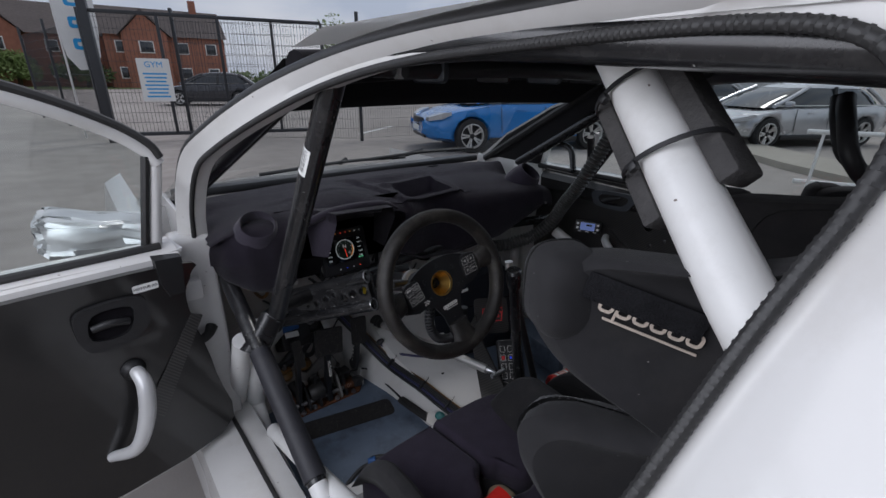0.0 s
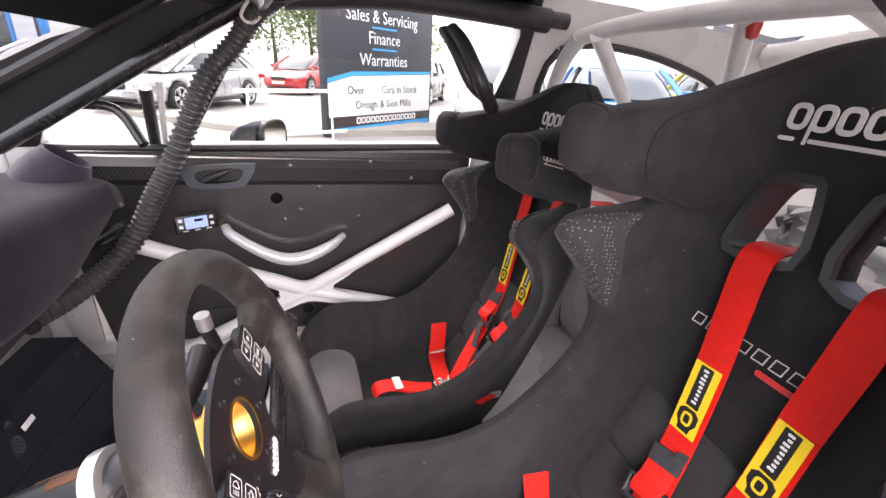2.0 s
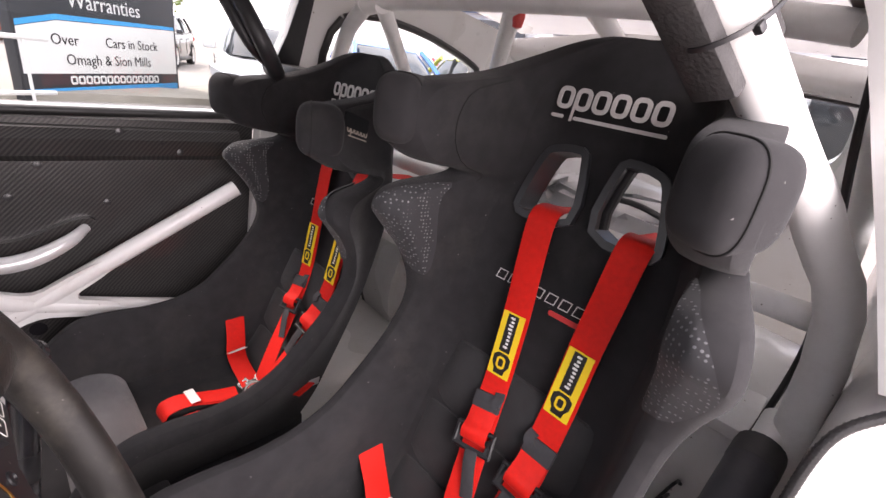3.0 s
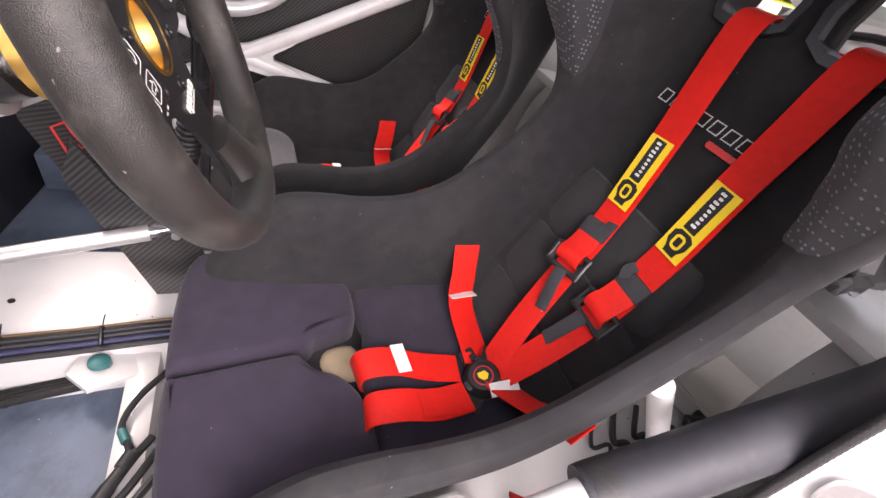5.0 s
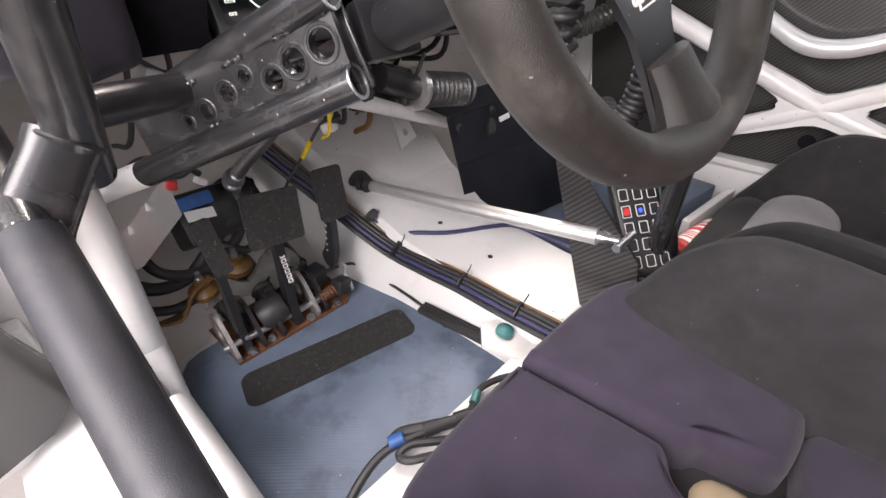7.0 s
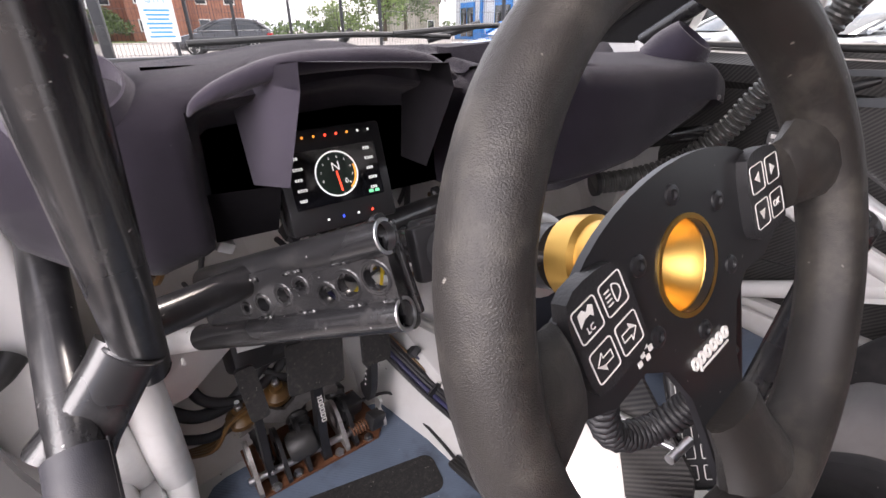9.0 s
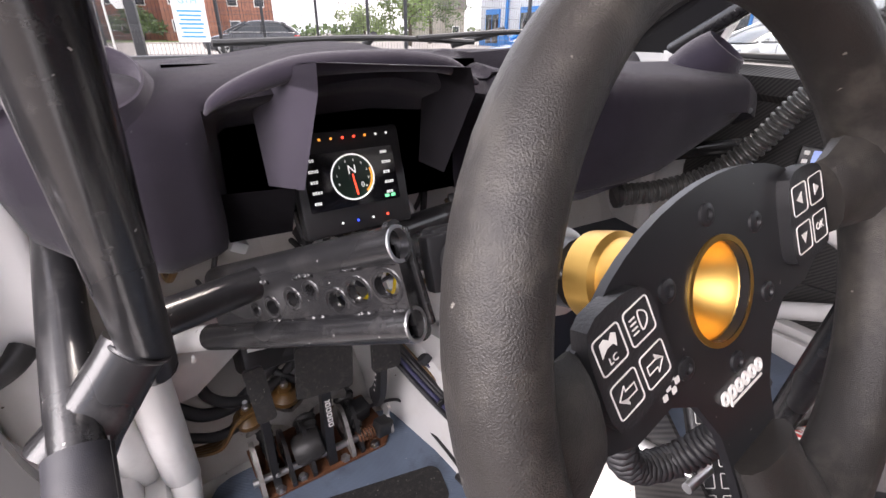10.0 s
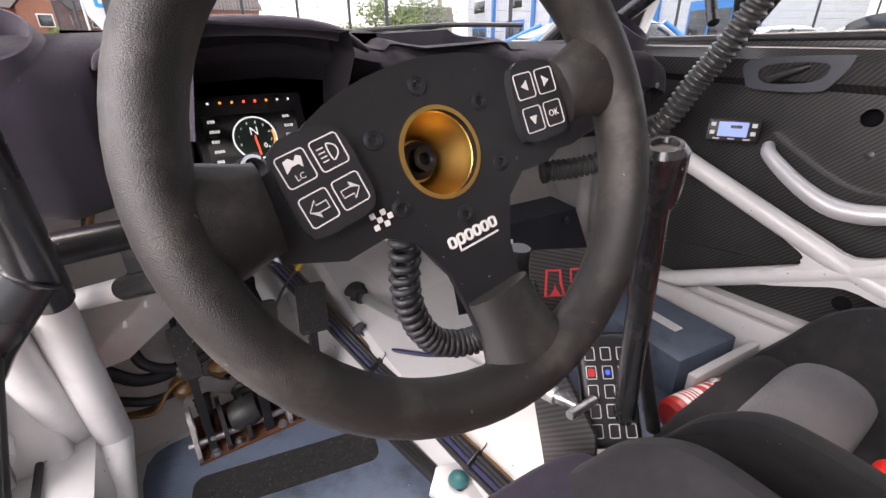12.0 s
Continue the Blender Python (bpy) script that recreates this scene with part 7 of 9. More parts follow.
for (x, y, z) in ((-0.067, 0.488, 0.3725), (-0.064, 0.343, 0.346), (-0.088, 0.36, 0.347), (-0.045, 0.375, 0.350), (-0.10, 0.39, 0.3525)):
    part("tunnel_bolt", lathe([(0.0055, 0), (0.0055, 0.0012), (0.0, 0.0016)], pose(x, y, z - 0.0005, 6, 0, 0), 10), M["grip"], shell)
# wires at the front of the driver seat
sw = thing("seat_wiring", "taped wiring joints in front of the driver seat", "wiring")
part("cable", tube([(-0.22, 0.10, 0.315), (-0.267, 0.138, 0.316), (-0.314, 0.153, 0.318), (-0.35, 0.139, 0.318), (-0.37, 0.138, 0.318)], 0.0055, 8, smooth_n=6), M["cable"], sw)
part("conduit", tube([(-0.36, 0.128, 0.320), (-0.409, 0.158, 0.320), (-0.45, 0.187, 0.316), (-0.466, 0.187, 0.305)], 0.0085, 10, smooth_n=6), M["rubber"], sw, "black corrugated conduit")
part("cable", tube([(-0.34, 0.11, 0.318), (-0.375, 0.134, 0.319), (-0.443, 0.170, 0.317), (-0.491, 0.187, 0.305), (-0.542, 0.184, 0.280), (-0.582, 0.164, 0.262), (-0.62, 0.10, 0.256)], 0.0065, 8, smooth_n=8), M["cable"], sw)
part("cable", tube([(-0.36, 0.10, 0.316), (-0.413, 0.131, 0.319), (-0.451, 0.161, 0.319), (-0.472, 0.164, 0.314), (-0.468, 0.147, 0.316), (-0.44, 0.127, 0.318), (-0.40, 0.10, 0.316)], 0.006, 8, smooth_n=8), M["cable"], sw)
part("joint", tube([(-0.452, 0.176, 0.322), (-0.470, 0.186, 0.316)], 0.0095, 10), M["blue_plug"], sw, "blue wire joint")
part("joint", tube([(-0.322, 0.152, 0.319), (-0.342, 0.143, 0.319)], 0.0070, 10), M["green_knob"], sw, "green taped joint")
for p in ((-0.372, 0.139, 0.320), (-0.415, 0.160, 0.320)):
    part("tape", tube([(p[0] - 0.010, p[1] + 0.004, p[2]), (p[0] + 0.010, p[1] - 0.006, p[2])], 0.0105, 10), M["cable"], sw)

# gear linkage rod, levers, centre console
link = thing("gear_linkage", "alloy gear linkage rod with rubber boot", "linkage")
part("rod", tube([(-0.162, 0.70, 0.447), (-0.066, 0.12, 0.494)], [0.0115, 0.0140], 16), M["alloy"], link)
part("boot", lathe([(0.030, 0), (0.030, 0.006), (0.020, 0.012), (0.024, 0.018), (0.016, 0.024), (0.018, 0.03), (0.012, 0.04)], toward((-0.157, 0.655, 0.452), (0.12, -0.98, 0.12)), 18), M["rubber"], link)
part("rod_end", lathe([(0.010, -0.005), (0.010, 0.006), (0.006, 0.012), (0.006, 0.03)], toward((-0.065, 0.115, 0.494), (0.12, -0.98, 0.12)), 10), M["steel"], link)
part("rod_bolt", tube([(-0.085, 0.080, 0.498), (-0.03, 0.080, 0.498)], 0.007, 10), M["steel"], link)
lev_a = thing("gear_lever", "tall black gear lever with carbon tube and round knob", "lever")
part("lever_tube", tube([(0.028, 0.060, 0.40), (-0.108, 0.004, 0.865)], [0.0165, 0.0135], 16), M["black_tube"], lev_a)
part("knob", lathe([(0.016, -0.05), (0.019, -0.04), (0.021, -0.012), (0.021, 0.006), (0.016, 0.012), (0.012, 0.012), (0.010, 0.008), (0, 0.008)], toward((-0.113, 0.001, 0.885), (-0.28, -0.11, 1)), 22), M["black_tube"], lev_a)
lev_b = thing("handbrake_lever", "slim black hydraulic handbrake lever with bare steel tip", "lever")
part("lever_tube", tube([(0.100, 0.045, 0.39), (0.019, 0.131, 0.815)], 0.0115, 14), M["black_metal"], lev_b)
part("tip", tube([(0.019, 0.131, 0.815), (0.0165, 0.134, 0.842)], 0.0125, 14), M["alloy"], lev_b, "bare metal tip")
console = thing("centre_console", "carbon centre console with a black keypad of square buttons", "console")
part("side_panel", plate([(0.03, 0.33), (0.13, 0.33), (0.215, 0.60), (0.19, 0.66), (0.15, 0.575), (0.05, 0.47)], (), 0.006, Matrix(((0, 0, 1, -0.062), (1, 0, 0, 0), (0, 1, 0, 0), (0, 0, 0, 1)))), M["carbon"], console)
kp = toward((0.008, 0.085, 0.495), (-0.40, -0.60, 0.62))
keyp = part("keypad", box((0.085, 0.17, 0.018), kp, 0.012, segs=3), M["black_plastic"], console)
kb = bmesh.new()
for i in range(3):
    for j in range(5):
        ring_plate(rounded(0.016, 0.020, 0.002, 2, -0.025 + 0.025 * i, -0.06 + 0.028 * j), 0.0011, 0.0008, kp @ pose(0, 0, 0.0092), kb)
part("key_outline", kb, M["print"], keyp)
part("key_light", plate(rounded(0.006, 0.007, 0.002, 2, 0.0, 0.024), (), 0.001, kp @ pose(0, 0, 0.0092)), M["glow_blue"], keyp)
part("key_light", plate(rounded(0.010, 0.012, 0.002, 2, -0.025, 0.024), (), 0.001, kp @ pose(0, 0, 0.0092)), M["red_print"], keyp)
stk = toward((0.040, 0.215, 0.610), (-0.42, -0.72, 0.52))
r5 = part("badge_panel", plate(rounded(0.115, 0.12, 0.014), (), 0.003, stk), M["carbon"], console, "carbon panel with a red and white badge")
bd = bmesh.new()
ring_plate([(-0.036, -0.02), (-0.030, 0.025), (-0.004, 0.025), (-0.004, 0.004), (0.0, -0.02), (-0.012, -0.02), (-0.016, 0.0), (-0.022, -0.02)], 0.004, 0.001, stk @ pose(0, 0, 0.0035), bd)
ring_plate([(0.008, -0.02), (0.008, -0.008), (0.026, -0.008), (0.026, 0.002), (0.010, 0.002), (0.012, 0.026), (0.040, 0.026), (0.038, 0.014), (0.024, 0.014), (0.038, 0.006), (0.034, -0.02)], 0.004, 0.001, stk @ pose(0, 0, 0.0035), bd)
part("badge_shape", bd, M["red_print"], r5)
# co-driver foot board and plates
board = thing("foot_board", "black co-driver foot board with switch boxes", "foot board")
fb_q = [Vector((0.036, 0.560, 0.570)), Vector((0.44, 0.520, 0.578)), Vector((0.52, 0.420, 0.252)), Vector((0.053, 0.490, 0.262))]
part("panel", sheet(fb_q, 0.010), M["navy_board"], board)
part("top_lip", sheet([fb_q[0] + Vector((0, -0.004, 0.002)), fb_q[1] + Vector((0, -0.004, 0.002)), fb_q[1] + Vector((0, 0.09, 0.012)), fb_q[0] + Vector((0, 0.09, 0.012))], 0.006), M["navy_board"], board)
part("crease", tube([(0.046, 0.532, 0.462), (0.475, 0.478, 0.452)], 0.0020, 6), M["flock_dark"], board)
for x, y, z in ((0.060, 0.549, 0.545), (0.165, 0.541, 0.560), (0.40, 0.520, 0.555), (0.080, 0.492, 0.300)):
    part("bolt", lathe([(0.010, 0), (0.010, 0.003), (0.006, 0.006), (0.0, 0.0065)], toward((x, y - 0.006, z), (0, -0.97, 0.2)), 12), M["black_metal"], board)
part("tag", box((0.034, 0.002, 0.013), pose(0.196, 0.521, 0.537, -14, -6, -6), 0.001), M["white_label"], board, "white printed tag")
part("clip", plate(smooth_outline([(-0.014, -0.018), (0.012, -0.016), (0.016, 0.010), (-0.004, 0.018)], 2), (), 0.004, toward((0.140, 0.523, 0.530), (0, -0.97, 0.2)) @ pose(0, 0, 0.006)), M["carbon"], board)
step = solo("floor_box", box((0.20, 0.30, 0.10), pose(0.48, 0.27, 0.30, 0, 0, -8), 0.006), M["mat"], "blue-grey covered box on the co-driver floor", "box")
part("label", plate(rounded(0.03, 0.12, 0.003), (), 0.001, pose(0.48, 0.26, 0.3505, 0, 0, -8)), M["white_label"], step)
part("floor_ledge", box((0.02, 0.55, 0.14), pose(0.615, 0.15, 0.31), 0.004), M["white"], shell)
part("floor_ledge", box((0.24, 0.02, 0.10), pose(0.47, 0.09, 0.29, 0, 0, -6), 0.004), M["white"], shell)

ext = thing("fire_extinguisher", "small red fire extinguisher with white label lying on the floor", "extinguisher")
e0, e1 = Vector((0.235, 0.075, 0.31)), Vector((0.425, 0.03, 0.318))
em = toward(e0, e1 - e0)
part("bottle", lathe([(0.0, -0.01), (0.03, -0.004), (0.038, 0.006), (0.038, 0.15), (0.034, 0.17), (0.018, 0.185), (0.014, 0.195), (0.014, 0.20)], em, 24), M["red_cloth"], ext)
part("label", lathe([(0.0383, 0.022), (0.0386, 0.024), (0.0386, 0.112), (0.0383, 0.114)], em, 28, caps=False), M["white_label"], ext, "white instruction label")
for d_, w_ in ((0.034, 0.004), (0.044, 0.003), (0.052, 0.003), (0.060, 0.003), (0.074, 0.014), (0.098, 0.008)):
    part("label_bar", lathe([(0.0388, d_), (0.0390, d_ + 0.0005), (0.0390, d_ + w_), (0.0388, d_ + w_ + 0.0005)], em, 28, caps=False), M["red_print"], ext)
part("letters", text_mesh("FIRE", 0.022, em @ pose(0, 0.0395, 0.12, -90, 0, 0) @ pose(0, 0, 0, 0, 0, 90) @ pose(0, 0, 0, 0, 0, -90), 0.0006), M["white_label"], ext)
part("valve", lathe([(0.012, 0.198), (0.016, 0.20), (0.016, 0.215), (0.009, 0.22), (0.009, 0.23)], em, 14), M["steel"], ext, "steel valve")
part("strap", lathe([(0.0395, 0.122), (0.041, 0.122), (0.041, 0.135), (0.0395, 0.135)], em, 24), M["steel"], ext)

# boxes and wiring behind the driver seat
ecu = thing("control_box", "alloy electronics box with plugs behind the driver seat", "control box")
part("case", box((0.125, 0.22, 0.05), pose(-0.45, -1.06, 0.275, 0, 0, 12), 0.004), M["alloy"], ecu)
part("lid", box((0.118, 0.21, 0.004), pose(-0.45, -1.06, 0.303, 0, 0, 12), 0.001), M["alloy"], ecu)
for k in range(5):
    part("plug", box((0.02, 0.03, 0.02), pose(-0.54 + 0.012 * k, -1.18 + 0.055 * k, 0.285), 0.003), M["black_plastic"], ecu)
rw = thing("sill_cables", "black cables along the white sill", "cables")
part("cable", tube([(-0.60, -0.55, 0.40), (-0.63, -0.80, 0.52), (-0.66, -0.98, 0.80), (-0.64, -0.92, 1.0), (-0.60, -0.86, 1.2), (-0.58, -0.82, 1.33)], 0.006, 8, smooth_n=8), M["cable"], rw)
for k in range(6):
    part("cable", tube([(-0.60 + 0.03 * rng.random(), -0.70 - 0.05 * k, 0.36 + 0.02 * k), (-0.57, -0.76 - 0.05 * k, 0.40), (-0.54 + 0.03 * rng.random(), -0.82, 0.37)], 0.004, 6, smooth_n=6), M["cable"], rw)
bag_bm = box((0.42, 0.30, 0.34), None, 0.06, segs=2)
bmesh.ops.subdivide_edges(bag_bm, edges=bag_bm.edges[:], cuts=3, use_grid_fill=True)
for v in bag_bm.verts:
    v.co += Vector((rng.uniform(-0.014, 0.014), rng.uniform(-0.014, 0.014), rng.uniform(-0.014, 0.014)))
bag_bm.transform(pose(-0.31, -1.02, 0.86))
bag = thing("foil_bag", "crumpled silver bag behind the seats", "bag")
part("sack", bag_bm, M["silver_bag"], bag)
part("drawstring", tube([(-0.42, -0.87, 1.01), (-0.33, -0.855, 1.03), (-0.22, -0.87, 1.01)], 0.006, 8, smooth_n=5), M["cable"], bag, "black drawstring")
shelf = solo("rear_shelf", box((1.3, 0.55, 0.03), pose(0, -1.25, 0.62), 0.006), M["white"], "white rear floor panel", "panel")

# more wiring round the column and the heater, in front of the bulkhead
for k in range(14):
    a = Vector((-0.32 + 0.28 * rng.random(), 0.50 + 0.06 * rng.random(), 0.70 + 0.08 * rng.random()))
    b = a + Vector((0.16 * (rng.random() - 0.5), 0.05 + 0.05 * rng.random(), -0.05 - 0.08 * rng.random()))
    mid = a.lerp(b, 0.5) + Vector((0.04 * (rng.random() - 0.5), -0.02, -0.03))
    part("wire", tube([a, mid, b], 0.0025 + 0.003 * rng.random(), 7, smooth_n=6), M[("cable", "cable", "cable_brown", "yellow", "cable")[k % 5]], loom)
    if k % 3 == 0:
        part("connector", box((0.026, 0.018, 0.016), Matrix.Translation(mid) @ pose(0, 0, 0, 30 * k, 20, 40 * k), 0.003), M[("white_label", "black_plastic", "alloy")[k % 3 if k % 2 else 1]], loom)

# loose cables on the floor beside and behind the driver seat
for k in range(8):
    a = Vector((-0.60 + 0.05 * rng.random(), -0.62 - 0.05 * k, 0.245))
    b = Vector((-0.48 + 0.08 * rng.random(), -0.72 - 0.06 * k, 0.250))
    part("cable", tube([a, a.lerp(b, 0.4) + Vector((0.02, -0.04, 0.02 * rng.random())), a.lerp(b, 0.7) + Vector((-0.02, 0.03, 0.015)), b], 0.004 + 0.003 * rng.random(), 8, smooth_n=7), M["cable"], rw)
for k in range(3):
    part("connector", box((0.022, 0.034, 0.018), pose(-0.56 + 0.03 * k, -0.66 - 0.11 * k, 0.252, 0, 0, 30 * k), 0.003), M["black_plastic"], rw)

# ---------------------------------------------------------------- co-driver door (closed)
def yz(x):
    """Draws y, z outlines on the plane x, thickening outwards."""
    return Matrix(((0, 0, 1, x), (1, 0, 0, 0), (0, 1, 0, 0), (0, 0, 0, 1)))


far_door = thing("co_driver_door", "closed white door with carbon inner panel and silver pull handle", "door")
part("skin", plate([(0.66, 0.36), (0.66, 0.985), (-0.58, 0.985), (-0.55, 0.7), (-0.50, 0.36)], (), 0.05, yz(0.80)), M["white"], far_door)
part("sill_top", box((0.07, 1.26, 0.022), pose(0.785, 0.03, 0.986), 0.006), M["white"], far_door, "white window sill")
part("belt_seal", tube([(0.735, 0.62, 0.988), (0.735, -0.58, 0.992)], 0.011, 10), M["rubber"], far_door, "black window belt seal")
panel_o = [(0.56, 0.985), (-0.575, 0.975), (-0.55, 0.60), (-0.50, 0.38), (0.55, 0.36), (0.60, 0.7)]
part("inner_panel", plate(panel_o, [circle(0.047, 0.841, 0.018, 20)], 0.006, yz(0.705)), M["carbon"], far_door, "glossy carbon inner panel")
part("hole_back", plate(circle(0.047, 0.841, 0.03, 16), (), 0.004, yz(0.745)), M["flock_dark"], far_door)
up = [[Vector((x, y, z + 0.012 * (y / 0.5))) for x, z in ((0.722, 0.978), (0.690, 0.968), (0.676, 0.945), (0.682, 0.905), (0.704, 0.888))] for y in np.linspace(0.56, -0.53, 12)]
part("upper_rail", loft([[p - Vector((0, 0, 0.005)) for p in r] for r in up], closed=False), M["carbon"], far_door, "carbon upper rail below the window")
for s, o in ((1, [(0.40, 0.70), (0.14, 0.57), (0.14, 0.545), (0.20, 0.525), (0.44, 0.515)]), (2, [(-0.49, 0.76), (-0.155, 0.60), (-0.145, 0.56), (-0.165, 0.535), (-0.47, 0.50)]), (3, [(0.40, 0.46), (0.2, 0.49), (-0.10, 0.50), (-0.30, 0.44), (-0.44, 0.40), (0.40, 0.385)])):
    part("lower_panel", plate(smooth_outline(o, 3), (), 0.010, yz(0.694)), M["carbon"], far_door, "raised carbon panel")
# latch pull: recessed black surround with grip
lo = smooth_outline([(0.275, 0.945), (0.115, 0.955), (0.095, 0.945), (0.115, 0.905), (0.145, 0.885), (0.255, 0.885), (0.28, 0.905)], 4)
lt = part("latch", plate(lo, [smooth_outline([(0.245, 0.934), (0.135, 0.940), (0.150, 0.905), (0.24, 0.900)], 4)], 0.014, yz(0.672)), M["grey_plastic"], far_door, "blue-grey interior latch surround")
part("latch_cup", plate(lo, (), 0.003, yz(0.688)), M["flock_dark"], lt)
part("latch_grip", tube([(0.681, 0.235, 0.905), (0.678, 0.19, 0.925), (0.680, 0.165, 0.935)], [0.012, 0.010, 0.006], 10, smooth_n=4), M["black_plastic"], lt)
# silver pull handle on a carbon boss
bo = smooth_outline([(0.215, 0.76), (0.20, 0.795), (0.175, 0.775), (0.06, 0.71), (-0.02, 0.70), (-0.12, 0.735), (-0.165, 0.735), (-0.16, 0.70), (-0.06, 0.655), (0.05, 0.655), (0.12, 0.69)], 4)
part("handle_boss", plate(bo, (), 0.022, yz(0.685)), M["carbon"], far_door)
hp_ = [(0.668, 0.195, 0.770), (0.640, 0.175, 0.752), (0.618, 0.10, 0.705), (0.612, 0.035, 0.678), (0.612, -0.03, 0.680), (0.625, -0.10, 0.705), (0.668, -0.145, 0.722)]
hb_ = tube(hp_, [0.012, 0.015, 0.017, 0.019, 0.019, 0.016, 0.011], 16, smooth_n=6)
part("pull_handle", hb_, M["silver_paint"], far_door, "silver pull handle")
for y, z in ((0.0, 0.945), (-0.24, 0.955), (-0.37, 0.90), (-0.08, 0.872), (-0.20, 0.77), (0.03, 0.77), (-0.33, 0.93), (-0.02, 0.80)):
    part("rivet", lathe([(0.0085, 0), (0.0085, 0.002), (0.004, 0.003), (0, 0.003)], toward((0.7045 if z < 0.9 else 0.680, y, z), (-1, 0, 0.1)), 12), M["black_metal"], far_door)
part("vent_hole", plate(circle(-0.02, 0.455, 0.018, 16), (), 0.003, yz(0.692)), M["flock_dark"], far_door)

icom = thing("intercom_unit", "small black intercom display with blue screen on the door", "intercom")
im = toward((0.640, 0.265, 0.797), (-0.88, -0.42, 0.12))
part("case", box((0.104, 0.050, 0.026), im, 0.005), M["black_plastic"], icom)
part("lcd", plate(rounded(0.058, 0.032, 0.002), (), 0.001, im @ pose(0, 0.002, 0.0132)), M["glow_lcd"], icom, "blue backlit screen")
part("readout", plate(rounded(0.022, 0.007, 0.001, 2, 0.006, 0.008), (), 0.0006, im @ pose(0, 0, 0.0145)), M["screen"], icom)
for sx in (-1, 1):
    for sy in (-0.006, 0.012):
        part("button", box((0.010, 0.009, 0.004), im @ pose(sx * 0.040, sy, 0.0135), 0.001), M["white_label"], icom)
for sx in (-0.03, 0.0, 0.03):
    part("print_mark", plate(rounded(0.014, 0.003, 0.001, 2, sx, -0.019), (), 0.0006, im @ pose(0, 0, 0.0132)), M["print"], icom)

mir = thing("wing_mirror", "black wing mirror outside the co-driver window", "mirror")
mir_u, mir_n = Vector((0.87, -0.49, 0)), Vector((-0.49, -0.87, 0))


def mirror_ring(c_, w, h):
    """A rounded oblong of half width w and half height h, standing across the mirror."""
    return [Vector(c_) + mir_u * w * math.copysign(abs(math.cos(a)) ** 0.7, math.cos(a)) + Vector((0, 0, h * math.copysign(abs(math.sin(a)) ** 0.7, math.sin(a)))) for a in np.linspace(0, 2 * math.pi, 32, endpoint=False)]


mc = Vector((0.985, 0.052, 0.984))
mb = loft([mirror_ring(mc, 0.070, 0.057), mirror_ring(mc - mir_n * 0.015, 0.074, 0.060), mirror_ring(mc + Vector((-0.035, 0.050, 0.002)), 0.076, 0.056), mirror_ring(mc + Vector((-0.075, 0.080, 0.004)), 0.070, 0.046), mirror_ring(mc + Vector((-0.110, 0.098, 0.006)), 0.052, 0.034), mirror_ring(mc + Vector((-0.135, 0.106, 0.008)), 0.025, 0.016)])
part("housing", mb, M["black_gloss"], mir, "glossy black mirror housing")
part("rim", tube([p + mir_n * 0.001 for p in mirror_ring(mc, 0.069, 0.056) + mirror_ring(mc, 0.069, 0.056)[:1]], 0.004, 6, cap=False), M["black_plastic"], mir)
part("mirror_glass", loft([[p + mir_n * d_ for p in mirror_ring(mc, 0.066, 0.053)] for d_ in (0.0005, 0.0025)]), M["mirror"], mir)
part("foot", box((0.10, 0.07, 0.05), pose(0.865, 0.145, 0.940, 0, 0, -25), 0.014, segs=3), M["black_plastic"], mir)

# ---------------------------------------------------------------- driver door (standing open)
HINGE = Vector((-0.705, 0.505, 0.0))
open_door = thing("driver_door", "wide open white driver door with carbon inner panel and window frame", "door")
od = Vector((-0.988, -0.155, 0)).normalized()
on = Vector((0.155, -0.988, 0)).normalized()      # faces the cabin
dmx = Matrix((od, Vector((0, 0, 1)), on)).transposed().to_4x4()
dmx.translation = HINGE + Vector((0, 0, 0))
skin_o = smooth_outline([(0.105, 0.36), (0.092, 0.6), (0.096, 0.93), (0.12, 0.955), (0.6, 0.965), (1.15, 0.975), (1.16, 0.7), (1.08, 0.36)], 2)
part("skin", plate(skin_o, (), 0.03, dmx @ pose(0, 0, -0.12)), M["white"], open_door)
part("inner_skin", plate(skin_o, (), 0.10, dmx @ pose(0, 0, -0.10)), M["white"], open_door)
part("beltline", loft([[dmx @ Vector((x, z + 0.010 * x, d)) for d, z in ((-0.09, 0.930), (-0.085, 0.965), (-0.04, 0.972), (-0.015, 0.966), (0.008, 0.950), (0.010, 0.925))] for x in (0.09, 0.3, 0.7, 1.15)]), M["white"], open_door, "white beltline")
part("inner_panel", plate(smooth_outline([(0.085, 0.40), (0.068, 0.60), (0.098, 0.79), (0.10, 0.86), (0.082, 0.90), (0.11, 0.935), (0.6, 0.945), (1.12, 0.955), (1.10, 0.7), (1.05, 0.40), (0.6, 0.38)], 4), (), 0.02, dmx @ pose(0, 0, 0.01)), M["black_gloss"], open_door, "dark glossy carbon inner panel")
part("corner_trim", loft([[dmx @ Vector(p) for p in r] for r in (((0.092, 0.955, -0.01), (0.15, 0.96, -0.01), (0.15, 0.955, 0.030), (0.092, 0.95, 0.026)), ((0.096, 0.90, 0.0), (0.155, 0.90, 0.0), (0.150, 0.90, 0.040), (0.098, 0.895, 0.036)), ((0.10, 0.86, 0.0), (0.14, 0.86, 0.0), (0.135, 0.86, 0.034), (0.102, 0.86, 0.032)))]), M["black_plastic"], open_door, "black corner trim")
hp_ = part("hinge_pillar", box((0.10, 0.10, 0.60), pose(-0.752, 0.600, 0.665), 0.016, segs=3), M["white"], shell, "white front door pillar")
